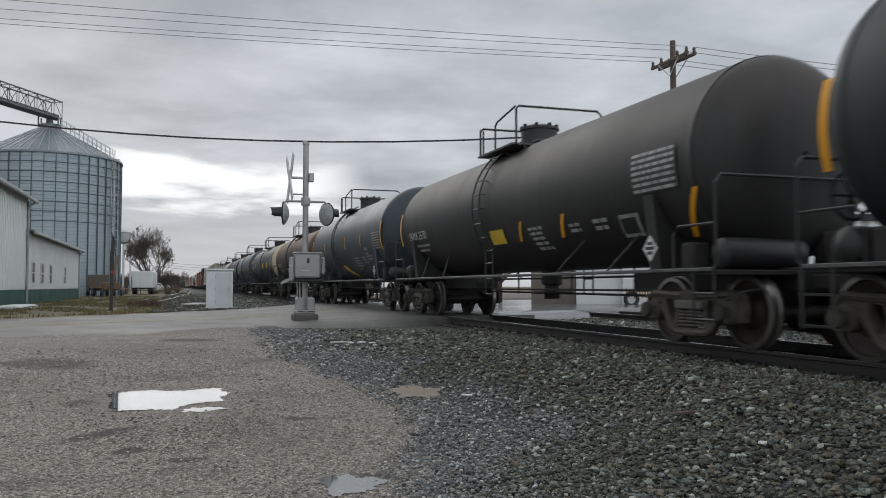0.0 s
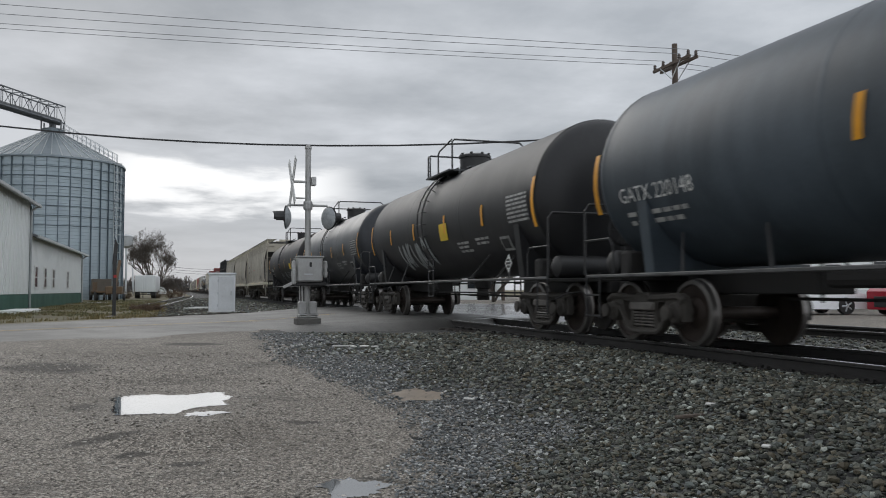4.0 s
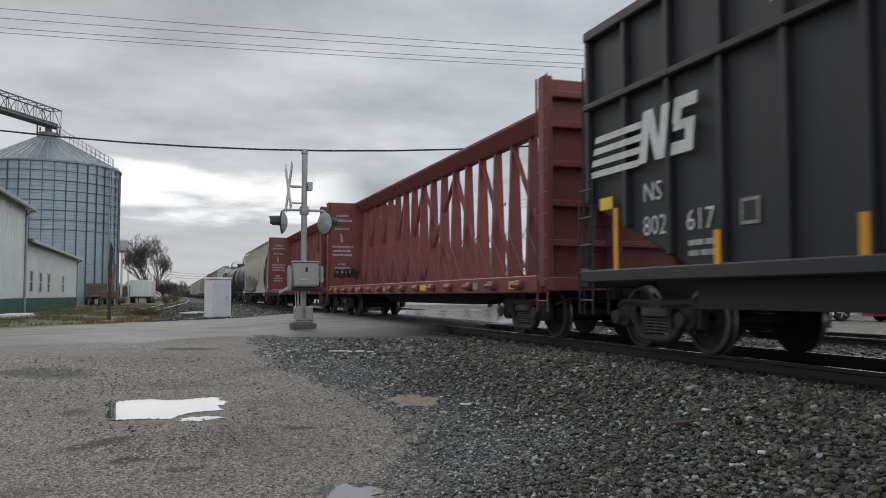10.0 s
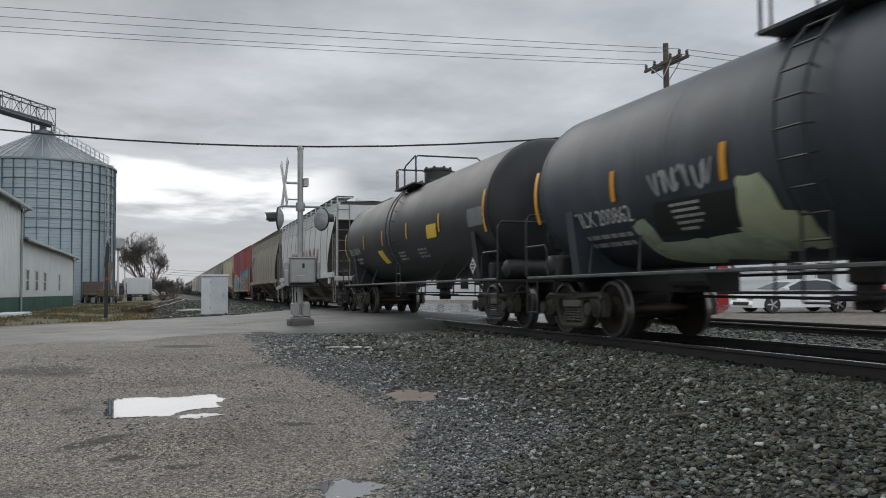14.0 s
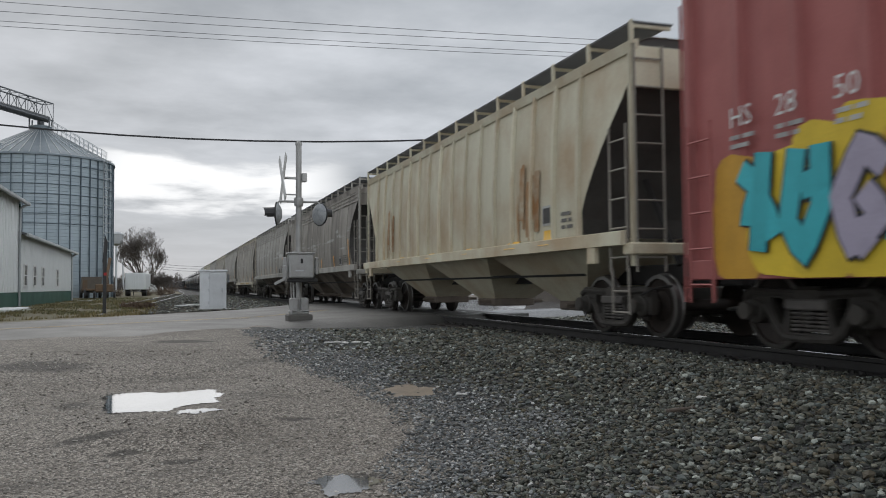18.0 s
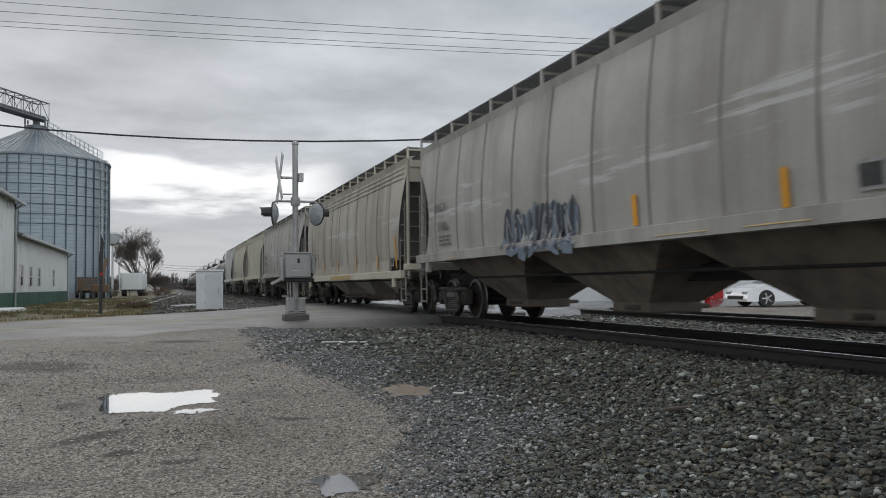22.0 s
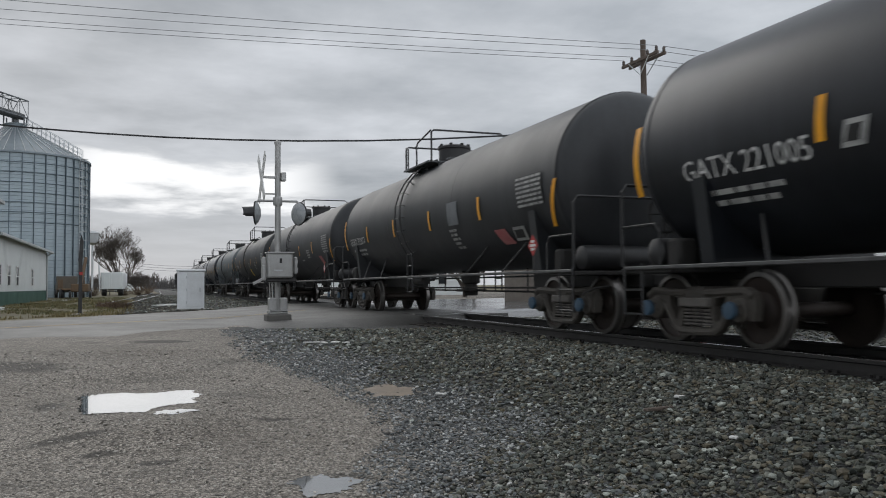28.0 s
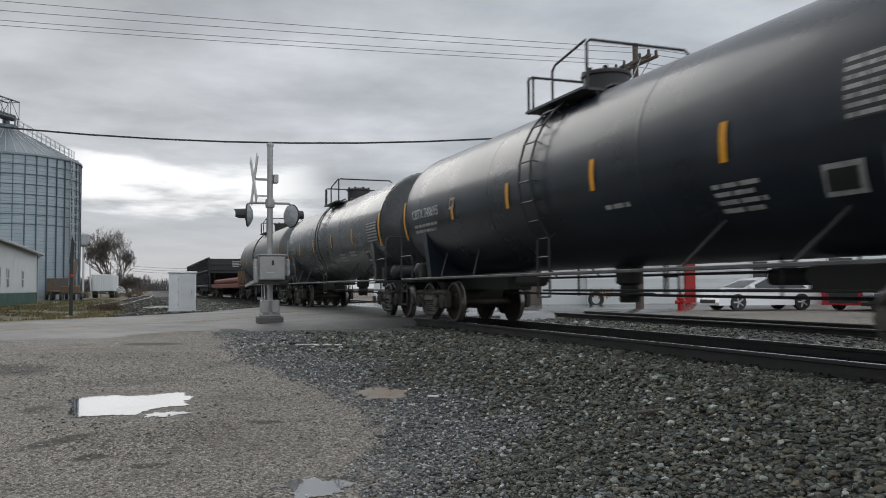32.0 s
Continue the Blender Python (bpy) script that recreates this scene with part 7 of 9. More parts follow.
def hopper_car(u, length, label, paint, sill=None, bays=3, ribs=0, bulge=0.10, board=None, mould=True, round_end=False, skirt=None, seams=10, bay_at=0.0, bay_paint=None, reach=None, cut=1.6):
    car = thing("covered_hopper", label, "hopper car", (TX, u, RZ), group="freight train")
    half = length / 2
    sill = sill or paint
    prof = hopper_profile(0.02 if ribs else bulge)
    ring = [(-x, z) for x, z in prof] + [(x, z) for x, z in prof[-2::-1]]
    tip = half - 0.62
    def end_at(z):
        t = max(0.0, min(1.0, (z - HS) / (HE - HS)))
        if round_end:
            return tip - 1.0 * math.sin(math.pi * max(0.0, (0.82 - t) / 0.95)) ** 0.75
        q = max(0.0, (0.84 - t) / 0.84)
        return tip - cut * (1 - (1 - q) ** 1.45)
    s = Shape()
    rows = [-1.0, -0.5, 0, 0.5, 1.0]
    for r in rows:
        s.v += [(x, r * end_at(z), z) for x, z in ring]
    n = len(ring)
    for i in range(len(rows) - 1):
        s.f += [(i * n + k, i * n + k + 1, (i + 1) * n + k + 1, (i + 1) * n + k) for k in range(n - 1)]
    body = part("body", s, paint, car, smooth=35)
    # slope sheets at both ends, their colour darkened for the shade under the overhang
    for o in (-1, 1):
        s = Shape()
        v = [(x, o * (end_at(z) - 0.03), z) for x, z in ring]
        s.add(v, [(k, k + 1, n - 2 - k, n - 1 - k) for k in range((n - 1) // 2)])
        part("slope_sheet", s, surface("shade_dark_sheet", (0.075, 0.072, 0.066), (0.04, 0.038, 0.036), rough=0.85, scale=1.5), car)
        s = Shape()
        s.box(-1.40, 1.40, min(o * (half - 0.63), o * (half - 0.69)), max(o * (half - 0.63), o * (half - 0.69)), HE - 0.55, HE + 0.04, 0.01)
        part("end_header", s, paint, car)
        # the end frame: posts, ladders, end sill
        y = o * (half - 0.66)
        for x in (-1.42, 1.42):
            s = Shape()
            s.box(x - 0.035, x + 0.035, y - 0.03, y + 0.03, HS - 0.35, HE + 0.02, 0.008)
            part("end_post", s, sill, car)
        s = Shape()
        ladder(s, -1.50, o * (half - 0.92), 0.95, 3.05, 0.46)
        end_ladder(s, -1.40, o * (half - 0.60), 0.95, HE + 0.05, 0.46)
        part("ladder", s, LADDER, car)
        s = Shape()
        s.box(-1.52, 1.52, min(o * (half - 0.55), o * (half - 0.80)), max(o * (half - 0.55), o * (half - 0.80)), 1.19, 1.36, 0.02)
        part("end_sill", s, sill, car)
        s = Shape()
        s.box(-0.25, 0.25, min(o * (half - 0.5), o * (half - 3.9)), max(o * (half - 0.5), o * (half - 3.9)), 0.76, 1.08, 0.02)
        part("draft_sill", s, UNDER, car)
        s = Shape()
        for x in (-0.5, 0.5):
            s.rod((x, o * (half - 0.9), 1.05), (x, o * (half - 1.75), 2.4), 0.05, 6)
        s.box(-0.25, 0.25, o * (half - 1.2) - 0.2, o * (half - 1.2) + 0.2, 1.05, 1.45, 0.03)
        s.rod((0.55, o * (half - 1.25) - 0.5, 1.3), (0.55, o * (half - 1.25) + 0.5, 1.3), 0.2, 10)
        part("end_brace", s, UNDER, car)
        truck(car, o * (half - 1.85), u)
        for x in (-1.48, 1.48):
            s = Shape()
            for dy in (0.0, 0.44):
                s.rod((x, o * (half - 0.7 - dy), 0.35), (x, o * (half - 0.7 - dy), 1.0), 0.02, 5)
            for z in (0.38, 0.68):
                s.rod((x, o * (half - 0.7), z), (x, o * (half - 1.14), z), 0.018, 5)
            part("step_iron", s, LADDER, car)
    # side sills
    ZS = skirt or HS - 0.03                # lower edge of the side sill
    for o in (-1, 1):
        s = Shape()
        s.prism([(o * (HW - 0.06), ZS), (o * (HW + 0.03), ZS), (o * (HW + 0.03), ZS + 0.17), (o * (HW - 0.06), ZS + 0.19)], -half + 0.7, half - 0.7, "y")
        s.box(min(o * (HW - 0.2), o * (HW + 0.03)), max(o * (HW - 0.2), o * (HW + 0.03)), -half + 0.7, half - 0.7, ZS - 0.02, ZS + 0.004)
        for e in (-1, 1):
            s.box(min(o * (HW - 0.05), o * (HW + 0.02)), max(o * (HW - 0.05), o * (HW + 0.02)), min(e * (half - 1.45), e * (half - 1.68)), max(e * (half - 1.45), e * (half - 1.68)), ZS - 0.26, ZS)
        part("side_sill", s, sill, car)
        if skirt:
            s = Shape()
            s.prism([(o * (HW - 0.12), ZS + 0.15), (o * (HW - 0.05), ZS + 0.15), (o * (HW - 0.05), HS + 0.12), (o * (HW - 0.12), HS + 0.13)], -half + 2.2, half - 2.2, "y")
            part("skirt_plate", s, paint, body)
        s = Shape()
        s.prism([(o * (HW - 0.28), HE + 0.00), (o * (HW - 0.16), HE - 0.06), (o * (HW - 0.13), HE + 0.10), (o * (HW - 0.28), HE + 0.14)], -tip, tip, "y")
        part("eave_angle", s, paint, body)
        s = Shape()
        # running board of open grating on brackets over the eave
        x0, x1 = o * 0.78, o * 1.42
        for k in range(14):
            xb = x0 + (x1 - x0) * k / 13
            s.box(xb - 0.01, xb + 0.01, -tip - 0.05, tip + 0.05, HR + 0.125, HR + 0.155)
        for k in range(int(2 * tip / 0.24)):
            s.box(min(x0, x1), max(x0, x1), -tip + k * 0.24, -tip + k * 0.24 + 0.02, HR + 0.13, HR + 0.15)
        m = int(length / 1.25)
        part("running_board", s, GRATING, car, "open-grate steel running board")
        for k in range(m + 1):
            yy = -tip + 2 * tip * k / m
            part("board_bracket", bracket_mesh(o, board or sill), None, car, at=(0, yy, 0))
        for z in (3.70, 3.83, 3.97):
            if ribs or not mould:
                continue
            s = Shape()
            xx = o * (body_x(prof, z) + 0.006)
            s.box(xx - 0.02, xx + 0.02, -tip + 0.25, tip - 0.25, z - 0.018, z + 0.018, 0.006)
            part("side_moulding", s, paint, body)
    s = Shape()
    s.box(-0.38, 0.38, -tip + 0.6, tip - 0.6, HR - 0.02, HR + 0.14, 0.04)
    for k in range(int(length / 2.2)):
        yy = -tip + 1.2 + k * 2.2
        s.box(-0.42, 0.42, yy - 0.05, yy + 0.05, HR + 0.1, HR + 0.2)
    part("hatch_cover", s, paint, car)
    # seams or posts on the sides
    count = ribs or seams
    for k in range(count):
        far = reach or half - 2.1
        yy = -far + 2 * far * k / (count - 1)
        if ribs and abs(yy) > half - 2.0:
            continue
        s = Shape()
        d, w = (0.055, 0.04) if ribs else (0.012, 0.02)
        v = []
        lim = [(x, z) for x, z in prof[:9]]
        for x, z in lim:
            v += [(-x - d, yy - w, z), (-x - d, yy + w, z)]
        for x, z in lim:
            v += [(-x + 0.02, yy - w * 1.4, z), (-x + 0.02, yy + w * 1.4, z)]
        m = len(lim)
        f = [(2 * i, 2 * i + 1, 2 * i + 3, 2 * i + 2) for i in range(m - 1)]
        f += [(2 * i, 2 * i + 2, 2 * m + 2 * i + 2, 2 * m + 2 * i) for i in range(m - 1)]
        f += [(2 * i + 1, 2 * m + 2 * i + 1, 2 * m + 2 * i + 3, 2 * i + 3) for i in range(m - 1)]
        s.add(v, f)
        part("side_post" if ribs else "side_seam", s, paint if ribs else SEAM, body, smooth=None if ribs else 60)
    # hopper bays with their gates
    span = (2 * half - 4.2) if bays == 3 else (2 * half - 4.6)
    for k in range(bays):
        yc = -bay_at - span / 2 + span * (k + 0.5) / bays
        hw = span / bays / 2 + 0.12
        s = Shape()
        top = [(-1.42, yc - hw, HS + 0.12), (1.42, yc - hw, HS + 0.12), (1.42, yc + hw, HS + 0.12), (-1.42, yc + hw, HS + 0.12)]
        bot = [(-0.46, yc - 0.5, 0.46), (0.46, yc - 0.5, 0.46), (0.46, yc + 0.5, 0.46), (-0.46, yc + 0.5, 0.46)]
        s.add(top + bot, [(0, 1, 5, 4), (1, 2, 6, 5), (2, 3, 7, 6), (3, 0, 4, 7), (4, 5, 6, 7)])
        bay = part("hopper_bay", s, bay_paint or surface("grimy_hopper_bay", (0.24, 0.20, 0.16), (0.085, 0.07, 0.058), rough=0.85, scale=1.5, amount=0.9, streak=0.5), car)
        s = Shape()
        s.box(-0.50, 0.50, yc - 0.55, yc + 0.55, 0.30, 0.48, 0.03)
        s.rod((-0.80, yc - 0.3, 0.40), (0.80, yc - 0.3, 0.40), 0.04, 6)
        part("outlet_gate", s, surface("rusty_gate", (0.16, 0.13, 0.105), (0.07, 0.06, 0.05), rough=0.8, scale=4), bay)
    s = Shape()
    s.box(-0.22, 0.22, -half + 3.5, half - 3.5, 0.80, 1.05)
    s.rod((-0.9, -half + 3, 0.95), (-0.9, half - 3, 0.95), 0.03, 6)
    part("centre_sill", s, UNDER, car)
    couplers(car, half)
    def fn(along, up, lift):
        for (xa, za), (xb, zb) in zip(prof, prof[1:]):
            if za <= up <= zb:
                t = (up - za) / (zb - za)
                return (-(xa + (xb - xa) * t) - lift - (0.0 if ribs else 0.012), -along, up)
        return (-(HW - 0.04 if skirt and up > ZS + 0.2 else HW + 0.035) - lift, -along, up)
    return car, Side(fn), half


# ---------------------------------------------------------------- other cars
def flat_side(x):
    return Side(lambda along, up, lift: (-x - lift, -along, up))


def chip_gondola(u, length, label, zt=4.72):
    paint = surface("gondola_black", (0.022, 0.023, 0.026), (0.04, 0.038, 0.036), rough=0.55, scale=1.3, streak=0.35, streak_colour=(0.06, 0.055, 0.05))
    car = thing("high_side_gondola", label, "gondola car", (TX, u, RZ), group="freight train")
    half = length / 2
    b = half - 0.95
    z0 = 1.12
    for o in (-1, 1):
        s = Shape()
        s.prism([(-b, 2.2), (-b + 2.6, z0), (b - 2.6, z0), (b, 2.2), (b, zt), (-b, zt)], min(o * 1.46, o * 1.50), max(o * 1.46, o * 1.50), "x")
        part("side_sheet", s, paint, car)
        for k in range(13):
            y = -b + 0.05 + (2 * b - 0.1) * k / 12
            zl = max(z0, 2.2 - (b - abs(y)) * 1.08 / 2.6)
            s = Shape()
            s.box(min(o * 1.50, o * 1.60), max(o * 1.50, o * 1.60), y - 0.05, y + 0.05, zl, zt, 0.015)
            part("side_stake", s, paint, car)
        s = Shape()
        for x0, x1, e, za, zb in ((1.44, 1.63, b, zt - 0.04, zt + 0.12), (1.50, 1.64, b, zt - 1.12, zt - 1.02), (1.44, 1.62, half - 0.8, 0.98, 1.16)):
            s = Shape()
            s.box(min(o * x0, o * x1), max(o * x0, o * x1), -e, e, za, zb, 0.02)
            part("side_chord", s, paint, car)
        s = Shape()
        e = o * b
        s.prism([(-1.46, 2.2), (1.46, 2.2), (1.46, zt), (-1.46, zt)], e - 0.03, e + 0.03, "y")
        for z in [q for q in (2.5, 3.0, 3.5, 4.0, 4.5) if q < zt]:
            s.box(-1.46, 1.46, min(e, e + o * 0.1), max(e, e + o * 0.1), z - 0.06, z + 0.06, 0.015)
        part("end_sheet", s, paint, car)
        s = Shape()
        s.add([(-1.45, e, 2.2), (1.45, e, 2.2), (1.45, e - o * 2.6, z0), (-1.45, e - o * 2.6, z0)], [(0, 1, 2, 3)])
        s.add([(-1.45, e, 2.16), (1.45, e, 2.16), (1.45, e - o * 2.6, z0 - 0.04), (-1.45, e - o * 2.6, z0 - 0.04)], [(0, 1, 2, 3)])
        part("slope_sheet", s, paint, car)
        s = Shape()
        s.box(-1.5, 1.5, min(o * (half - 0.55), o * (half - 0.85)), max(o * (half - 0.55), o * (half - 0.85)), 0.9, 1.2, 0.02)
        for x in (-1.45, 1.45):
            s.rod((x, o * (half - 0.75), 1.1), (x, e, 2.3), 0.05, 6)
        part("end_sill", s, paint, car)
        s = Shape()
        ladder(s, -1.60, o * (half - 0.95), 0.5, 2.6, 0.42)
        end_ladder(s, -1.45, o * (half - 0.62), 0.5, zt - 0.32, 0.42)
        part("ladder", s, paint, car)
        truck(car, o * (half - 2.0), u)
    s = Shape()
    s.box(-1.40, 1.40, -b + 2.5, b - 2.5, z0 - 0.5, z0)
    s.box(-0.3, 0.3, -half + 0.6, half - 0.6, 0.72, 1.05)
    part("floor", s, UNDER, car)
    couplers(car, half)
    return car, flat_side(1.505), half


def centrebeam_flat(u, length, label, tag=False):
    paint = surface("centrebeam_red", (0.225, 0.058, 0.053), (0.14, 0.042, 0.038), rough=0.6, scale=1.6, streak=0.3, streak_colour=(0.07, 0.03, 0.025))
    car = thing("centrebeam_flatcar", label, "flatcar", (TX, u, RZ), group="freight train")
    half = length / 2
    e = half - 0.95
    zt, zd = 4.64, 1.12
    for o in (-1, 1):
        s = Shape()
        s.box(min(o * 1.28, o * 1.48), max(o * 1.28, o * 1.48), -e, e, zd - 0.30, zd + 0.02, 0.02)
        part("side_sill", s, paint, car)
        n = 15
        for k in range(n):
            y = -e + 0.9 + (2 * e - 1.8) * k / (n - 1)
            s = Shape()
            s.box(min(o * 1.40, o * 1.56), max(o * 1.40, o * 1.56), y - 0.13, y + 0.13, zd - 0.24, zd - 0.06, 0.03)
            s.rod((o * 1.55, y - 0.2, zd - 0.15), (o * 1.55, y + 0.2, zd - 0.15), 0.05, 8)
            part("winch", s, paint, car)
        # bulkhead
        yb = o * e
        s = Shape()
        s.box(-1.42, 1.42, yb - 0.05, yb + 0.05, zd - 0.1, zt, 0.02)
        wall = part("bulkhead", s, paint, car)
        for x in (-1.42, -0.06, 1.42):
            s = Shape()
            s.box(x - 0.09, x + 0.09, min(yb, yb + o * 0.24), max(yb, yb + o * 0.24), zd - 0.2, zt, 0.02)
            part("bulkhead_post", s, paint, wall)
        for z in (1.7, 2.4, 3.1, 3.8, 4.34):
            s = Shape()
            s.box(-1.42, 1.42, min(yb, yb + o * 0.2), max(yb, yb + o * 0.2), z - 0.06, z + 0.06, 0.015)
            part("bulkhead_beam", s, paint, wall)
        s = Shape()
        ladder(s, -1.50, o * (half - 0.82), 0.5, zt, 0.42)
        part("ladder", s, paint, car)
        s = Shape()
        s.box(-1.45, 1.45, min(yb, o * (half - 0.55)), max(yb, o * (half - 0.55)), 0.86, 1.1, 0.02)
        part("end_sill", s, paint, car)
        truck(car, o * (half - 2.6), u)
    s = Shape()
    s.box(-1.30, 1.30, -e, e, zd - 0.10, zd)
    for k in range(22):
        y = -e + 0.5 + (2 * e - 1.0) * k / 21
        s.box(-1.3, 1.3, y - 0.08, y + 0.08, zd, zd + 0.05)
    part("deck", s, paint, car)
    s = Shape()
    s.prism([(-0.36, zt + 0.02), (-0.36, zt - 0.04), (-0.12, zt - 0.34), (0.12, zt - 0.34), (0.36, zt - 0.04), (0.36, zt + 0.02)], -e, e, "y")
    part("top_chord", s, paint, car)
    n = 20
    ys = [-e + 0.35 + (2 * e - 0.7) * k / (n - 1) for k in range(n)]
    for k, y in enumerate(ys):
        s = Shape()
        v = [(-0.19, y - 0.06, zd), (0.19, y - 0.06, zd), (0.19, y + 0.06, zd), (-0.19, y + 0.06, zd), (-0.08, y - 0.06, zt - 0.2), (0.08, y - 0.06, zt - 0.2), (0.08, y + 0.06, zt - 0.2), (-0.08, y + 0.06, zt - 0.2)]
        s.add(v, [(0, 1, 5, 4), (1, 2, 6, 5), (2, 3, 7, 6), (3, 0, 4, 7), (0, 3, 2, 1), (4, 5, 6, 7)])
        part("post", s, paint, car)
    # diagonals over two bays, leaning to the middle from both ends, with thin lashing cables between the posts
    legs = [(k, k + 2) for k in (0, 2, 4, 6)] + [(n - 1 - k, n - 3 - k) for k in (0, 2, 4, 6)] + [(8, 11), (11, 8)]
    for a, c in legs:
        s = Shape()
        s.rod((0, ys[a], zd + 0.1), (0, ys[c], zt - 0.42), 0.062, 6)
        part("brace", s, paint, car)
    for k in range(n - 1):
        s = Shape()
        for x in (-0.22, 0.22):
            s.rod((x, ys[k], zd + 0.05), (x * 0.8, ys[k + 1], zd + 1.15), 0.008, 4, caps=False)
            s.rod((x, ys[k + 1], zd + 0.05), (x * 0.8, ys[k], zd + 1.15), 0.008, 4, caps=False)
        part("lashing_cable", s, WIRE_THIN, car)
    s = Shape()
    s.prism([(-e + 3.5, zd - 0.3), (-e + 6.5, 0.55), (e - 6.5, 0.55), (e - 3.5, zd - 0.3)], -0.3, 0.3, "x")
    s.box(-0.28, 0.28, -half + 0.5, half - 0.5, 0.72, 1.05)
    part("centre_sill", s, UNDER, car)
    couplers(car, half)
    side = flat_side(1.485)
    end = Side(lambda along, up, lift: (along, e - 0.06 - lift, up))      # rear bulkhead, as seen from the front
    rng = random.Random(int(u))
    for k in range(10):
        a = -e + 1.4 + k * (2 * e - 2.8) / 9
        side.patch(car, "reflector_stripe", a, zd - 0.22, 0.55 if k % 3 == 0 else 0.28, 0.15, YELLOW if k % 3 == 0 else PALE_STENCIL, lift=0.004)
    for x0 in (-1.34, 0.52):
        for z, w in ((4.05, 0.5), (3.85, 0.75), (3.5, 0.6), (2.75, 0.8), (2.58, 0.75), (2.41, 0.8), (2.02, 0.3), (1.86, 0.55), (1.7, 0.6)):
            s = Shape()
            a = x0 + (0.82 - w) / 2
            while a < x0 + (0.82 + w) / 2:
                ww = rng.uniform(0.05, 0.12)
                s.add([end.fn(a, z, 0.004), end.fn(a + ww, z, 0.004), end.fn(a + ww, z + 0.085, 0.004), end.fn(a, z + 0.085, 0.004)], [(0, 1, 2, 3)])
                a += ww + 0.02
            tagged(part("bulkhead_print", s, PALE_STENCIL, car), kind="stuff")
        s = Shape()
        s.add([end.fn(x0 + 0.36, 3.0, 0.004), end.fn(x0 + 0.46, 3.0, 0.004), end.fn(x0 + 0.40, 3.35, 0.004), end.fn(x0 + 0.33, 3.32, 0.004)], [(0, 1, 2, 3)])
        part("bulkhead_print", s, PALE_STENCIL, car)
    if tag:
        scrawl(end, car, -1.25, 1.45, 1.05, 0.42, BLACK, rng, 0.03, 5)
    return car, side, half


def box_car(u, length, label):
    paint = surface("boxcar_red", (0.38, 0.115, 0.105), (0.27, 0.075, 0.07), rough=0.6, scale=1.2, streak=0.35, streak_colour=(0.20, 0.06, 0.058))
    car = thing("boxcar", label, "boxcar", (TX, u, RZ), group="freight train")
    half = length / 2
    b = half - 0.72
    z0, zt = 0.94, 4.45
    s = Shape()
    s.box(-1.44, 1.44, -b, b, z0, zt)
    body = part("body", s, paint, car)
    s = Shape()
    s.prism([(-1.52, zt - 0.02), (0, zt + 0.14), (1.52, zt - 0.02), (1.52, zt + 0.04), (0, zt + 0.20), (-1.52, zt + 0.04)], -b - 0.04, b + 0.04, "y")
    part("roof", s, surface("boxcar_roof", (0.17, 0.06, 0.055), (0.1, 0.05, 0.045), rough=0.6, scale=1.0), car)
    for o in (-1, 1):
        for k in range(20):
            y = -b + 0.04 + (2 * b - 0.08) * k / 19
            if -2.0 < y < 2.9:
                continue
            s = Shape()
            s.prism([(y - 0.09, o * 1.44), (y - 0.05, o * 1.51), (y + 0.05, o * 1.51), (y + 0.09, o * 1.44)][::1], z0 + 0.1, zt, "z")
            s.v = [(p[1], p[0], p[2]) for p in s.v]
            part("side_post", s, paint, body)
        for y0, y1 in ((-1.95, 0.42), (0.46, 2.85)):
            s = Shape()
            s.box(min(o * 1.45, o * 1.50), max(o * 1.45, o * 1.50), y0, y1, z0 + 0.12, zt - 0.08, 0.01)
            door = part("door", s, paint, car)
            for z in (1.55, 2.1, 2.7, 3.3, 3.85):
                s = Shape()
                s.box(min(o * 1.50, o * 1.54), max(o * 1.50, o * 1.54), y0 + 0.1, y1 - 0.1, z - 0.05, z + 0.05, 0.015)
                part("door_rib", s, paint, door)
            for y in (y0 + 0.3, y1 - 0.3):
                s = Shape()
                s.rod((o * 1.56, y, z0 + 0.1), (o * 1.56, y, zt - 0.15), 0.022, 6)
                part("lock_bar", s, paint, door)
        s = Shape()
        s.box(min(o * 1.44, o * 1.508), max(o * 1.44, o * 1.508), -b, b, z0 - 0.12, z0 + 0.12, 0.015)
        part("side_sill", s, paint, car)
        for k in range(9):
            z = z0 + 0.25 + k * 0.37
            s = Shape()
            s.box(-1.40, 1.40, min(o * b, o * (b + 0.09)), max(o * b, o * (b + 0.09)), z - 0.08, z + 0.08, 0.05)
            part("end_corrugation", s, paint, body)
        s = Shape()
        ladder(s, -1.56, o * (half - 1.05), 0.55, 2.7, 0.44)
        end_ladder(s, -1.45, o * (half - 0.58), 0.55, 4.3, 0.44)
        part("ladder", s, paint, car)
        s = Shape()
        s.box(-1.45, 1.45, min(o * (half - 0.5), o * b), max(o * (half - 0.5), o * b), 0.85, 1.12, 0.02)
        part("end_sill", s, UNDER, car)
        truck(car, o * (half - 2.2), u)
    s = Shape()
    s.box(-0.3, 0.3, -half + 0.5, half - 0.5, 0.7, 1.0)
    s.box(-1.2, 1.2, -b, b, 0.9, 1.02)
    s.rod((-0.6, 1.2, 0.75), (-0.6, 2.4, 0.75), 0.2, 10)
    part("underframe", s, UNDER, car)
    couplers(car, half)
    return car, flat_side(1.512), half


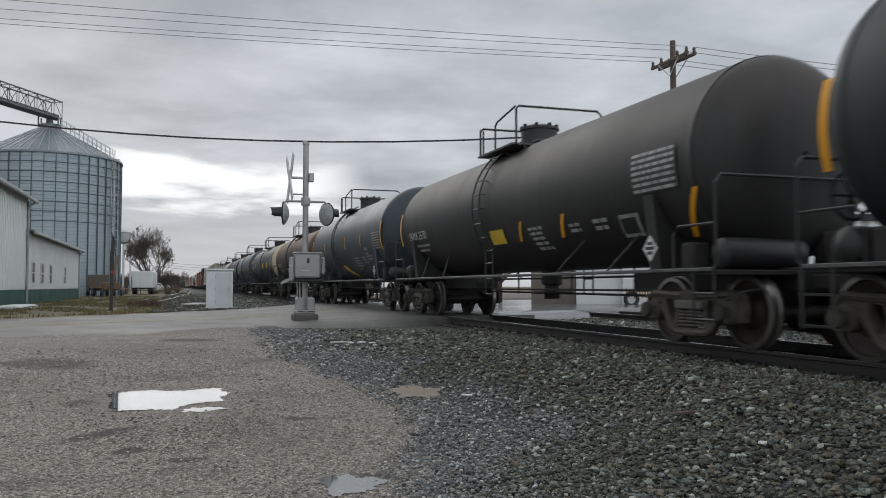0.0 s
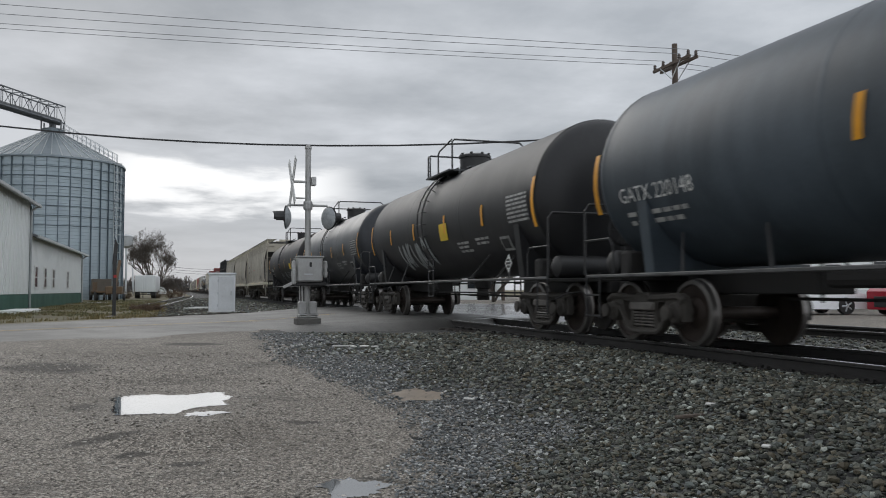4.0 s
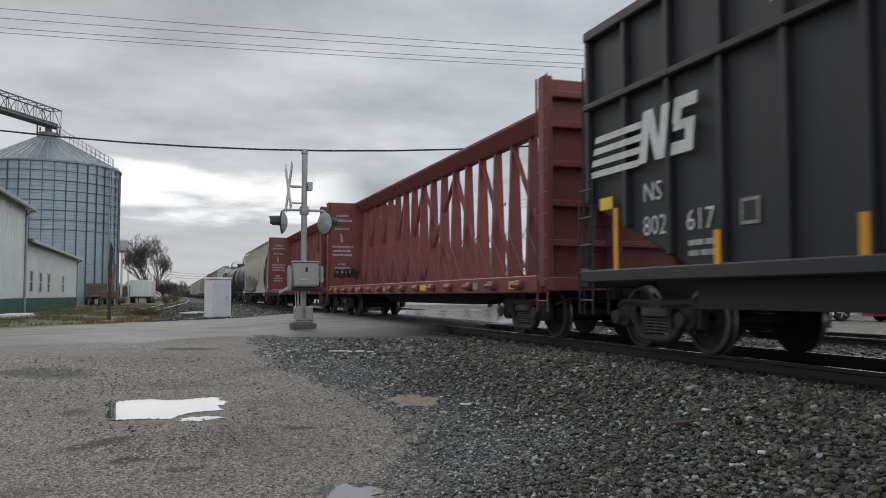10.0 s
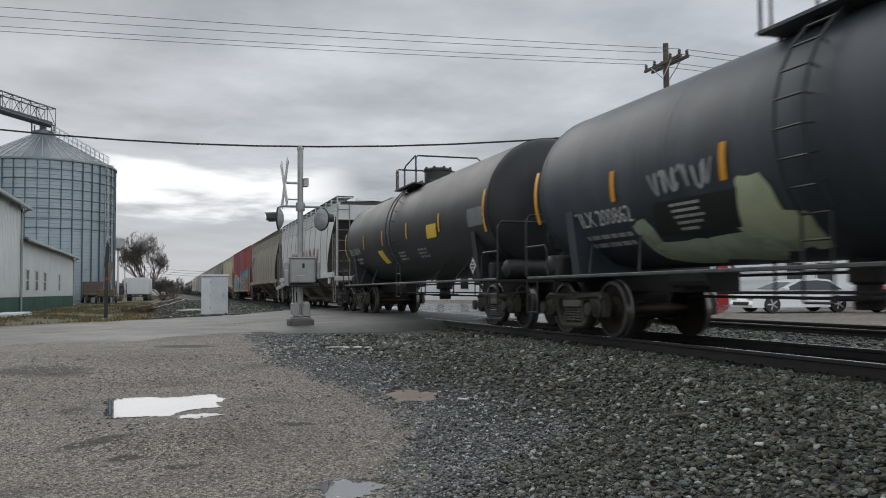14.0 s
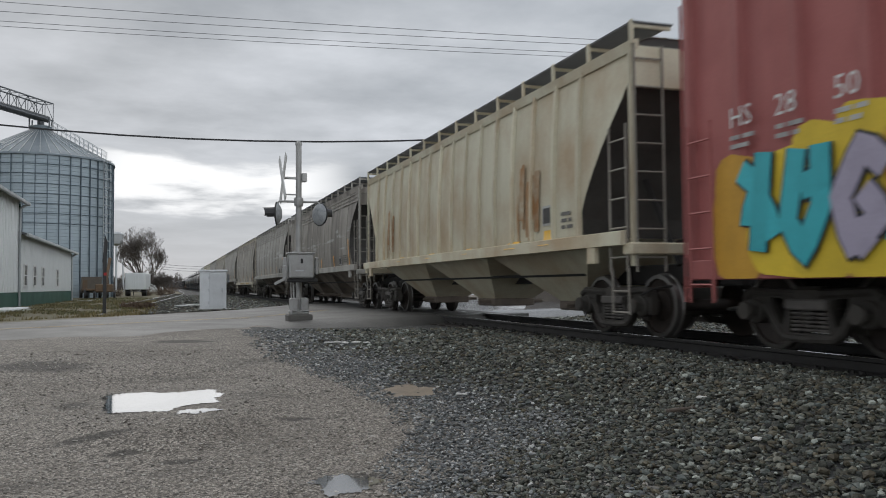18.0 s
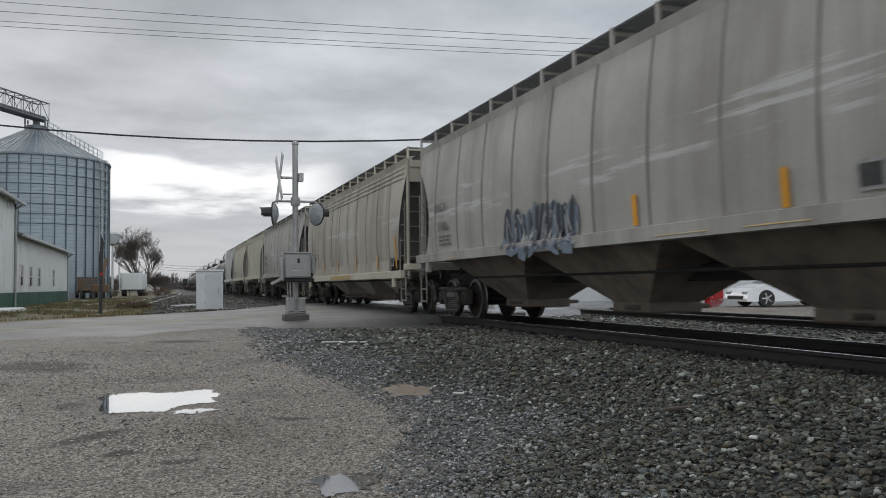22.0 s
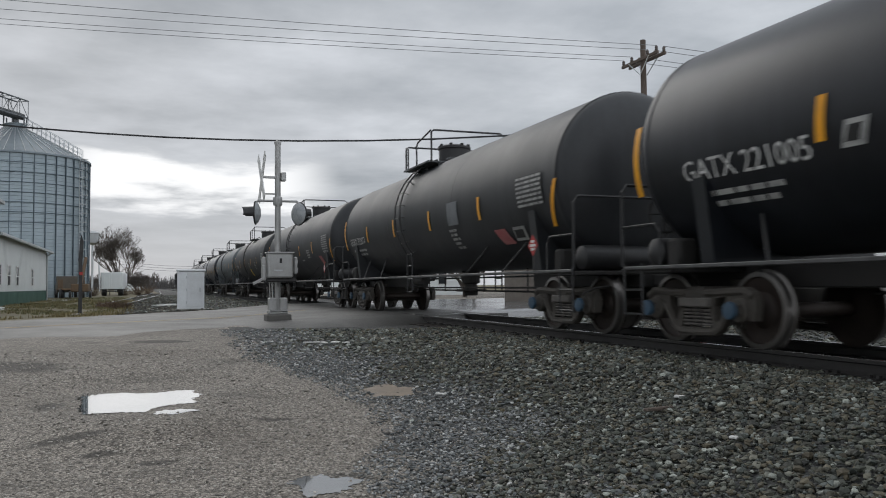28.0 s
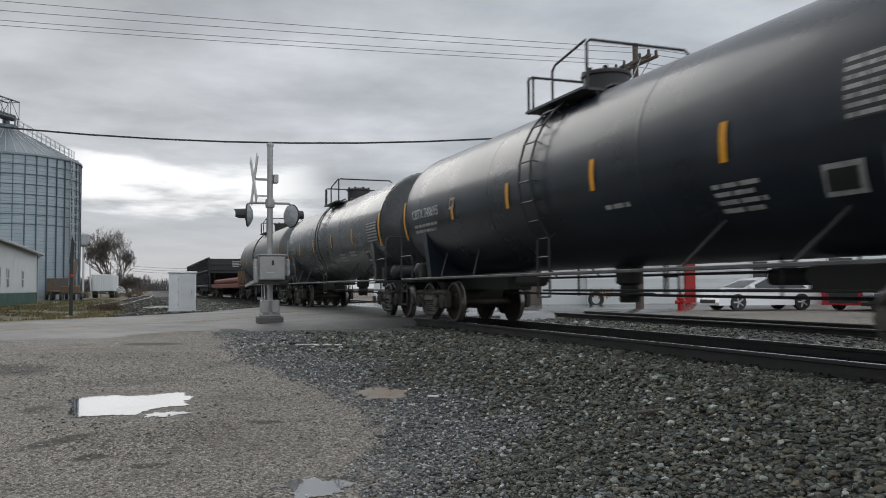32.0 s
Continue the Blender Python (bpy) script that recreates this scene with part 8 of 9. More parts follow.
def idler_flat(u, length, label):
    """A short flatcar with a load of rusty machine parts."""
    rust = surface("rusty_red_flat", (0.20, 0.06, 0.04), (0.1, 0.04, 0.03), rough=0.8, scale=2)
    car = thing("flatcar", label, "flatcar", (TX, u, RZ), group="freight train")
    half = length / 2
    s = Shape()
    s.box(-1.4, 1.4, -half + 0.6, half - 0.6, 0.85, 1.15, 0.03)
    part("deck", s, rust, car)
    s = Shape()
    s.box(-1.4, 1.4, -half + 0.6, -half + 0.8, 1.15, 1.95, 0.03)
    part("load_rack", s, surface("brown_load_crate", (0.22, 0.13, 0.07), (0.11, 0.07, 0.04), rough=0.8, scale=2), car)
    for k in range(6):
        s = Shape()
        s.turned([(0.17, -half + 0.9), (0.2, -half + 1.0), (0.2, half - 1.2)], "y", (-1.05 + k * 0.42, 0, 1.38), 10)
        part("load_roller", s, rust, car)
    for o in (-1, 1):
        truck(car, o * (half - 1.9), u)
    couplers(car, half)
    return car, flat_side(1.4), half


# ---------------------------------------------------------------- the cars in their order
GREASE = dict(spec=0.42, rough=0.5, scale=0.7, streak=0.45, bump=0.03, fine=25)
def tank_black(k, base=(0.0105, 0.0140, 0.0190), rough=0.50, **kw):
    a = dict(GREASE, rough=rough)
    a.update(kw)
    return surface("tank_paint_%s" % k, base, kw.pop("dark", None) or tuple(c * 2.3 + 0.006 for c in base), **{q: v for q, v in a.items() if q != "dark"})


def hopper_paint(k, base, stain, amount=0.5, streak=0.6, scuff=None):
    return surface("hopper_paint_%s" % k, base, stain, rough=0.62, scale=0.55, amount=amount, streak=streak, streak_colour=stain, bump=0.03, fine=30, vary=0.03, sharp=True, scuff=scuff)


TAN = hopper_paint("tan", (0.46, 0.425, 0.345), (0.20, 0.175, 0.14), 0.42, 0.5)
GREY_A = hopper_paint("dirty_grey", (0.33, 0.305, 0.265), (0.10, 0.086, 0.073), 0.6, 0.8, ((0.50, 0.50, 0.475), 2.5, 0.30))
GREY_B = hopper_paint("pale_grey", (0.44, 0.425, 0.385), (0.22, 0.20, 0.17), 0.5, 0.6, ((0.62, 0.62, 0.60), 2.6, 0.34))
GREY_D = hopper_paint("streaked_buff", (0.52, 0.49, 0.43), (0.11, 0.088, 0.07), 0.6, 0.85, ((0.60, 0.60, 0.57), 2.5, 0.30))
GREY_C = hopper_paint("brown_grey", (0.47, 0.435, 0.365), (0.20, 0.165, 0.13), 0.45, 0.6, ((0.55, 0.54, 0.50), 2.55, 0.28))
CREAM = hopper_paint("cream", (0.60, 0.575, 0.48), (0.40, 0.35, 0.27), 0.3, 0.35)
WHITE_H = hopper_paint("white", (0.66, 0.67, 0.65), (0.48, 0.48, 0.45), 0.3, 0.35)
RUSTY = surface("hopper_paint_rusty", (0.62, 0.59, 0.45), (0.36, 0.19, 0.07), rough=0.65, scale=0.7, amount=0.6, streak=0.45, streak_colour=(0.40, 0.32, 0.20), bump=0.05)
SILL_CREAM = hopper_paint("sill_cream", (0.60, 0.56, 0.45), (0.36, 0.31, 0.22), 0.5, 0.2)


FADED_YELLOW = surface("faded_yellow_block", (0.74, 0.42, 0.03), (0.56, 0.37, 0.10), rough=0.6, scale=5, amount=0.8, bump=0)


def dress(side, car, *marks):
    """Paints the marks of a car on its near side: (kind, along, up, ...)."""
    for kind, a, z, *more in marks:
        if kind == "stripe":
            h, lean = (more + [0.44, 0.08][len(more):])[:2]
            side.patch(car, "reflector_stripe", a - 0.06, z, 0.12, h, ORANGE, slant=lean, label="orange-yellow reflective stripe")
        elif kind == "data":
            data_panel(side, car, a, z, *more)
        elif kind == "bars":
            w, n, size = (more + [0.8, 3, 0.05][len(more):])[:3]
            side.bars(car, a, z, [w * (1 - 0.12 * (k % 2)) for k in range(n)], size, size * 0.8)
        elif kind == "frame":
            w, h = more
            side.patch(car, "notice_frame", a, z, w, h, PALE_STENCIL, slant=0.1)
            side.patch(car, "notice_panel", a + 0.06, z + 0.05, w - 0.12, h - 0.1, BLACK, slant=0.08, lift=0.024)
        elif kind == "yellow":
            w, h, lean = (more + [0.6, 0.35, 0.1][len(more):])[:3]
            side.patch(car, "yellow_notice", a, z, w, h, YELLOW, slant=lean)
            side.bars(car, a + 0.06, z + h * 0.72, [w * 0.75, w * 0.7, w * 0.75], h * 0.10, h * 0.14, DARK_STENCIL)
        elif kind == "red":
            side.patch(car, "red_notice", a, z, 0.5, 0.28, surface("faded_red_notice", (0.36, 0.10, 0.10), (0.4, 0.26, 0.24), rough=0.6, scale=6), slant=-0.12)
        elif kind == "text":
            body, size = more
            side.text(car, body, a, z, size, DARK_STENCIL)
        elif kind == "white":
            body, size = more
            side.text(car, body, a, z, size)
        elif kind == "lines":
            w, n, size = more
            side.bars(car, a, z, [w * (1 - 0.12 * (k % 2)) for k in range(n)], size, size * 0.8, FADED_STENCIL)
        elif kind == "block":
            w, h = (more + [0.45, 0.11][len(more):])[:2]
            side.patch(car, "sill_block", a, z, w, h, FADED_YELLOW, lift=0.008, label="small faded yellow reflective block")
        elif kind == "panel":
            w, h = more
            side.patch(car, "notice_frame", a, z, w, h, PALE_STENCIL)
            side.patch(car, "notice_panel", a + 0.04, z + 0.04, w - 0.08, h - 0.08, DARK_STENCIL, lift=0.022)
        elif kind == "faint":
            w, h = more
            side.patch(car, "rubbed_panel", a, z, w, h, surface("rubbed_paint_panel", (0.33, 0.30, 0.25), (0.44, 0.41, 0.34), rough=0.65, scale=7, amount=0.9))
        elif kind == "slash":
            w, h, lean = more
            side.patch(car, "red_stripe", a, z, w, h, surface("faded_red_stripe", (0.43, 0.20, 0.17), (0.43, 0.33, 0.27), rough=0.6, scale=4, amount=0.9), slant=lean)
        elif kind == "worn":
            w, h = more
            side.patch(car, "worn_strip", a, z, w, h, surface("worn_yellow_sill", (0.50, 0.33, 0.11), (0.46, 0.41, 0.32), rough=0.7, scale=3, amount=0.9), lift=0.006)
        elif kind == "rust":
            w, h = more
            for k in range(7):
                b = a + w * ((k * 0.37 + 0.08) % 0.86)
                side.patch(car, "rust_run", b, z + h * (0.05 * k % 0.3), w * (0.10 + 0.05 * (k % 3)), h * (0.55 + 0.07 * (k % 4)), surface("orange_rust_run", (0.34, 0.17, 0.06), (0.50, 0.43, 0.31), rough=0.8, scale=3, amount=1.0, streak=0.7, streak_colour=(0.24, 0.11, 0.04)), slant=0.03 * (k % 3 - 1), lift=0.016 + 0.003 * k)
        elif kind == "pale":
            w, h = more
            side.patch(car, "pale_patch", a, z, w, h, surface("pale_worn_patch", (0.17, 0.18, 0.19), (0.11, 0.12, 0.125), rough=0.6, scale=4), slant=0.06)


def plain_tank(k, u, length, label, base, mark=None, marks=None, **kw):
    opts = {q: kw.pop(q) for q in ("head", "blue", "dome", "radius", "plat", "gear", "climb") if q in kw}
    mark_up, mark_at, size = kw.pop("mark_up", 2.05), kw.pop("mark_at", 1.7), kw.pop("size", 0.30)
    car, side, half = tank_car(u, length, label, tank_black(k, base, **kw), **opts)
    if mark:
        side.text(car, mark, -half + mark_at, mark_up, size)
        side.bars(car, -half + mark_at + 0.05, mark_up - 0.2, [1.5, 1.35], 0.06, 0.06)
    if marks is None:
        q = half / 8.6
        marks = [("stripe", a * q, 2.15) for a in (-4.65, -1.85, 1.2, 4.1)] + [("stripe", half - 1.4, 1.95, 0.9, 0.12), ("data", half - 2.6, 2.08),
                 ("bars", 1.9 * q, 1.85), ("bars", 3.3 * q, 1.88, 0.8, 2), ("frame", half - 3.4, 1.6, 0.5, 0.28)]
    dress(side, car, ("stripe", -half + 1.0, 1.95, 0.9, 0.12), *marks)
    return car, side, half


def mid(a, b):
    return (a + b) / 2, b - a


def consist():
    rng = random.Random(4)
    cars = []
    def put(out, note=None):
        cars.append(out[0])
        return out
    black = (0.0175, 0.0187, 0.0205)
    put(plain_tank("lead", *mid(-9.51, 7.58), "glossy black tank car with orange reflective stripes", black))
    c, sd, h = put(plain_tank("worn_black", *mid(7.58, 23.85), "worn black tank car with faded brown top and yellow placard", (0.020, 0.0195, 0.0185), "EXMX 25701", [
        ("data", 5.46, 2.09, 1.1, 0.58), ("stripe", 6.4, 1.46, 0.6, 0.5), ("stripe", 1, 1.67, 0.36, 0.35), ("stripe", 2.79, 1.65, 0.38, 0.35), ("yellow", -0.46, 1.67, 0.75, 0.28),
        ("bars", 1.55, 1.84, 0.6, 5), ("bars", 3.19, 1.8, 0.42, 2), ("bars", 4.04, 1.8, 0.45, 2, 0.06), ("frame", 4.75, 1.54, 0.55, 0.32)],
        radius=1.378, rough=0.55, mark_at=1.88, crown=((0.062, 0.05, 0.042), 2.6, 4.2)))
    placard(sd, c, 6.08, 1.3)
    c, sd, h = put(plain_tank("slate", *mid(23.85, 39.25), "blue-grey tank car with a slanted yellow panel", (0.036, 0.047, 0.057), "GATX 228353", [
        ("stripe", -3.59, 2.18), ("stripe", -1.95, 2.18), ("stripe", 0.76, 2.18), ("stripe", 3.46, 2.18), ("stripe", 6.41, 1.96, 0.9, 0.12), ("data", 5.21, 2.0, 1.08, 0.57),
        ("yellow", -0.74, 1.2, 0.62, 0.43, -0.35), ("bars", 3.86, 2.03, 0.42, 2, 0.09), ("bars", 3.86, 1.8, 0.8, 2), ("bars", 3, 1.79, 0.55, 3), ("bars", 1.66, 1.80, 0.85, 4)], plat=-1.12, mark_at=1.93, mark_up=2.03, rough=0.45))
    placard(sd, c, 5.79, 1.30)
    c, sd, h = put(plain_tank("brown", *mid(39.25, 55.0), "rusty brown tank car with yellow placard", (0.034, 0.040, 0.037), "SBIX 23571", [
        ("stripe", -3.96, 1.64, 0.44, 0.3), ("stripe", -2.12, 1.70, 0.40, 0.25), ("stripe", 1.53, 1.73, 0.42, 0.15), ("stripe", 3.27, 1.82, 0.38, 0.1), ("yellow", 1.94, 1.74, 0.78, 0.30, 0.1),
        ("bars", -0.17, 1.98, 0.7, 2), ("bars", 0.89, 1.98, 0.55, 2, 0.06), ("bars", -0.27, 1.69, 0.75, 1)], radius=1.35, plat=0.05, climb=-0.59, rough=0.6, mark_at=2.48, mark_up=1.98, dark=(0.040, 0.026, 0.018), crown=((0.15, 0.066, 0.036), 2.1, 3.4)))
    c, sd, h = put(plain_tank("cream_headed", *mid(55.0, 72.0), "black tank car with a cream-painted end", black, "MTFX 255070", [
        ("stripe", -4.38, 2.22), ("stripe", -1.11, 2.2), ("stripe", 1.72, 2.2), ("stripe", 4.55, 2.2), ("stripe", 6.34, 2.0), ("frame", -4.16, 2.22, 0.26, 0.24), ("yellow", 0.92, 2.14, 0.72, 0.32), ("yellow", 3.55, 2.1, 0.72, 0.34),
        ("data", 5.64, 2.2, 1.05, 0.52)], radius=1.35, plat=0.6, mark_at=1.72, mark_up=2.18, head=surface("cream_tank_head", (0.52, 0.44, 0.30), (0.36, 0.29, 0.19), rough=0.5, scale=1.2)))
    c, sd, h = put(plain_tank("slate_b", *mid(72.0, 87.9), "blue-grey tank car with white placards", (0.040, 0.052, 0.063), "GATX 220148", [
        ("stripe", 3.02, 2.2), ("stripe", -1.79, 2.22), ("stripe", 0.64, 2.2), ("stripe", 6.04, 2.0, 0.9, 0.12), ("data", 5.04, 2.06, 0.9, 0.45), ("bars", 1.44, 1.85), ("bars", 3.33, 1.85, 0.8, 2)], plat=0.48, rough=0.45))
    placard(sd, c, 5.54, 1.30)
    c, sd, h = put(plain_tank("tagged_black", *mid(87.9, 103.2), "black tank car with sprayed grey tags", (0.014, 0.014, 0.015), rough=0.5))
    pale_spray = surface("pale_spray", (0.34, 0.36, 0.36), (0.2, 0.21, 0.21), rough=0.6, scale=3)
    scrawl(sd, c, -h + 4.2, 1.4, 3.0, 0.7, pale_spray, rng, 0.06)
    dress(sd, c, ("yellow", 0.6, 2.0, 0.6, 0.4))
    placard(sd, c, h - 2.4, 1.30)
    # one even dark paint; its crown looks paler only by mirroring the sky
    put(plain_tank("glossy_dark", *mid(103.2, 118.5), "dark tank car with dusty pale grey crown", (0.022, 0.024, 0.028), "TCBX 252995", rough=0.35))
    c, sd, h = put(plain_tank("rust_crown", *mid(118.5, 135.0), "black tank car with a rust-tinged top and small tags", (0.012, 0.011, 0.0115), "TILX 270432", [
        ("stripe", -4.21, 2.2), ("stripe", -1.51, 2.2), ("stripe", 1.05, 2.18), ("stripe", 4.07, 2.17), ("stripe", 6.45, 1.93, 0.88, 0.12), ("yellow", 3.05, 2.02, 0.74, 0.32), ("data", 5.32, 2.0, 1.06, 0.56),
        ("bars", 1.47, 1.82, 0.85, 4), ("bars", 3.00, 1.80, 0.68, 2), ("bars", 3.90, 1.80, 0.75, 3), ("bars", 6.12, 1.58, 0.28, 2), ("frame", 4.83, 1.58, 0.55, 0.28)],
        mark_at=2.0, mark_up=2.04, rough=0.5, crown=((0.05, 0.028, 0.024), 3.0, 4.3)))
    placard(sd, c, 6.0, 1.29)
    scrawl(sd, c, -1.75, 1.22, 1.0, 0.68, pale_spray, rng, 0.022, 3)
    scrawl(sd, c, 0.35, 1.5, 0.6, 0.4, pale_spray, rng, 0.025, 3)
    sd.blob(c, 5.95, 1.12, 0.75, 0.22, pale_spray, rng)
    # tan covered hoppers
    tans = ((135.0, 152.07, "tan covered hopper with yellow sill blocks and faint red line", 0.0, [
                ("lines", -5.87, 2.68, 1.0, 1, 0.16), ("lines", -5.87, 2.2, 1.05, 1, 0.18), ("slash", -1.6, 2.36, 1.7, 0.07, 0.06), ("faint", -1.27, 1.67, 1.45, 0.29), ("panel", 4.46, 1.61, 0.44, 0.34),
                ("lines", 5.15, 2.85, 0.45, 3, 0.04), ("lines", 5.15, 1.76, 0.45, 2, 0.05), ("block", 1.39, 1.30), ("block", 3.39, 1.30, 0.43), ("block", -1.0, 1.30), ("block", -2.99, 1.30, 0.4), ("block", -6.27, 1.30, 0.75)]),
            (152.07, 169.2, "tan covered hopper with a dark scrawl and a slanted red stripe", -0.2, [
                ("text", -5.82, 2.58, "ITFX", 0.30), ("text", -5.83, 2.11, "318422", 0.34), ("lines", -5.8, 1.95, 0.9, 2, 0.05), ("slash", -1.3, 2.38, 1.2, 0.07, 0.1), ("slash", -0.9, 2.5, 0.9, 0.05, 0.1),
                ("lines", -1.09, 2.14, 1.25, 5, 0.06), ("panel", 4.4, 1.62, 0.44, 0.34), ("lines", 5.1, 2.85, 0.45, 3, 0.04), ("block", 1.19, 1.31), ("block", 3.31, 1.31, 0.42), ("block", -1.02, 1.31, 0.42), ("block", -6.28, 1.31, 0.95)]),
            (169.2, 186.4, "tan covered hopper with a faded pink stripe", 0.0, [
                ("text", -6.05, 2.53, "ITFX", 0.34), ("text", -5.96, 2.06, "318107", 0.33), ("lines", -5.9, 1.92, 0.9, 2, 0.05), ("slash", -1.56, 2.16, 1.7, 0.13, 0.05), ("lines", -1.34, 1.94, 1.55, 4, 0.06),
                ("panel", 4.4, 1.62, 0.44, 0.34), ("block", 1.11, 1.31), ("block", 3.3, 1.31, 0.42), ("block", -0.98, 1.31), ("block", -6.36, 1.31, 0.9)]))
    for k, (a, b, lab, at, marks) in enumerate(tans):
        c, sd, h = put(hopper_car(*mid(a, b), lab, TAN, SILL_CREAM, round_end=True, skirt=1.2, bay_at=at))
        dress(sd, c, *marks)
        if k == 1:
            scrawl(sd, c, 2.62, 1.78, 0.97, 0.28, DARK_STENCIL, rng, 0.022, 4)
    c, sd, h = put(chip_gondola(*mid(186.4, 201.11), "tall black ribbed gondola with white stripes and yellow reflectors"))
    for k in range(4):
        sd.patch(c, "white_stripe", -6.23 + 0.05 * k, 2.54 + k * 0.17, 1.36 - 0.03 * k, 0.095, WHITE_PAINT, slant=0.03, lift=0.1)
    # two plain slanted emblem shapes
    for pts in ([(1.72, 2.5), (1.92, 2.5), (2.05, 3.2), (1.85, 3.2)], [(1.90, 3.2), (2.10, 3.2), (2.32, 2.5), (2.14, 2.5)], [(2.18, 2.5), (2.36, 2.5), (2.50, 3.2), (2.32, 3.2)],
                [(2.52, 2.5), (3.0, 2.5), (3.02, 2.66), (2.54, 2.66)], [(2.84, 2.66), (3.02, 2.66), (3.06, 2.9), (2.86, 2.9)], [(2.58, 2.8), (3.04, 2.8), (3.06, 2.92), (2.6, 2.92)], [(2.56, 2.9), (2.74, 2.9), (2.8, 3.1), (2.6, 3.1)], [(2.6, 3.06), (3.1, 3.06), (3.12, 3.22), (2.62, 3.22)]):
        s = Shape()
        s.add([sd.fn(-4.88 + (a - 1.72) * 0.95, z + 0.06, 0.1) for a, z in pts], [(0, 1, 2, 3)])
        part("white_emblem", s, WHITE_PAINT, c)
    for txt, a, z, size in (("NS", -4.9, 2.05, 0.37), ("802", -4.91, 1.59, 0.38), ("617", -3.93, 1.59, 0.38)):
        sd.text(c, txt, a, z, size)
    for k, ch in enumerate("HIGH TOP"):
        if ch != " ":
            sd.text(c, ch, -2.36 + 0.5 * k, 3.95, 0.42)
    for a, z, hh in ((-5.56, 1.13, 0.9), (-3.28, 1.1, 0.45), (-1.15, 1.1, 0.45), (1.5, 1.1, 0.45), (3.9, 1.1, 0.45), (6.0, 1.1, 0.9)):
        sd.patch(c, "reflector_stripe", a, z, 0.12, hh, ORANGE, lift=0.105)
    sd.patch(c, "yellow_tag", -5.94, 2.03, 0.36, 0.18, YELLOW, lift=0.105)
    sd.bars(c, -3.9, 1.40, [0.6, 0.55], 0.07, 0.06)
    sd.patch(c, "notice_frame", -2.91, 1.58, 0.32, 0.30, PALE_STENCIL)
    sd.patch(c, "notice_panel", -2.87, 1.62, 0.24, 0.22, BLACK, lift=0.02)
    sd.bars(c, h - 4.6, 2.4, [1.2, 1.0, 1.1, 0.9], 0.07, 0.07)
    put(centrebeam_flat(*mid(201.11, 223.57), "red-brown centre-beam lumber flatcar, empty, with black tag", True))
    put(centrebeam_flat(*mid(223.57, 245.24), "red-brown centre-beam lumber flatcar, empty"))
    # cream hopper with large graffiti
    c, sd, h = put(hopper_car(*mid(245.24, 264.95), "cream-white covered hopper covered in purple and grey graffiti", CREAM, CREAM, skirt=0.98))
    dress(sd, c, ("text", -7.48, 2.40, "ASOX", 0.36), ("text", -7.57, 2.04, "21619", 0.34), ("lines", -7.4, 1.78, 0.8, 2, 0.05), ("block", -5.29, 1.39, 0.55, 0.13), ("block", -2.18, 1.39, 0.55, 0.13), ("block", 0.81, 1.39, 0.5, 0.13), ("block", 2.83, 1.39, 0.43, 0.13),
          ("block", -8.1, 1.45, 0.3, 0.26), ("panel", 3.38, 1.66, 0.34, 0.24), ("lines", 4.3, 2.3, 0.7, 4, 0.05))
    tags = [surface("spray_" + n, col, tuple(x * 0.6 for x in col), rough=0.6, scale=3, amount=0.9) for n, col in (("grey", (0.25, 0.255, 0.245)), ("mauve", (0.20, 0.165, 0.19)), ("dark_grey", (0.045, 0.045, 0.05)), ("pale", (0.42, 0.425, 0.41)), ("orange_red", (0.45, 0.12, 0.06)), ("blue_grey", (0.12, 0.17, 0.21)), ("brown_orange", (0.36, 0.17, 0.07)))]
    # a row of tall filled shapes with dark rims from the lower edge up, then mauve ones
    for k in range(9):
        sd.blob(c, -6.2 + k * 0.52, 1.0, 0.75, 1.12 + rng.uniform(-0.1, 0.16), tags[(0, 3, 0)[k % 3]], rng, lift=0.022 + 0.0006 * k, wob=0.16)
    for k in range(7):
        sd.blob(c, -1.5 + k * 0.48, 1.0, 0.7, 1.0 + rng.uniform(-0.1, 0.12), tags[(1, 0)[k % 2]], rng, lift=0.022 + 0.0006 * k, wob=0.16)
    sprayed(sd, c, (0, 4, 2, 5, 0, 3, 2), -6.25, 1.06, 4.8, 1.22, [tags[3], tags[0]], tags[2], 0.125, 0.032, 0.12, 0.035, 0.06)
    sprayed(sd, c, (3, 2, 0, 5, 1), -1.45, 1.06, 3.5, 0.95, [tags[0], tags[1]], tags[2], 0.12, 0.028, 0.08, 0.035, 0.06)
    for a, b, z, hh in ((-1.21, 0.19, 1.9, 0.44), (0.81, 1.67, 1.92, 0.26)):
        sd.stroke(c, [(a + (b - a) * (1 - math.cos(j * 0.3491)) / 2, z + hh * math.sin(j * 0.3491)) for j in range(10)], 0.05, tags[6], lift=0.062)
    sd.patch(c, "graffiti_patch", 2.6, 1.48, 0.76, 0.36, tags[5], slant=0.1)
    scrawl(sd, c, 2.68, 0.97, 0.64, 0.26, tags[4], rng, 0.03, 4)
    scrawl(sd, c, -6.9, 1.02, 0.75, 0.30, tags[2], rng, 0.018, 5)
    c, sd, h = put(plain_tank("grey_tagged", *mid(264.95, 278.88), "grey-black tank car with pale green graffiti", (0.036, 0.044, 0.052), "TILX 200862", [
        ("stripe", -3.32, 2.08), ("stripe", -0.78, 2.07), ("stripe", 1.9, 2.1), ("stripe", 4.4, 2.1), ("data", 3.6, 2.0)],
        radius=1.405, plat=0.51, rough=0.5, mark_up=1.78, mark_at=2.25, size=0.33, crown=((0.085, 0.097, 0.105), 2.9, 4.6)))
    green = surface("pale_green_spray", (0.46, 0.52, 0.38), (0.26, 0.32, 0.22), rough=0.6, scale=2, amount=0.9)
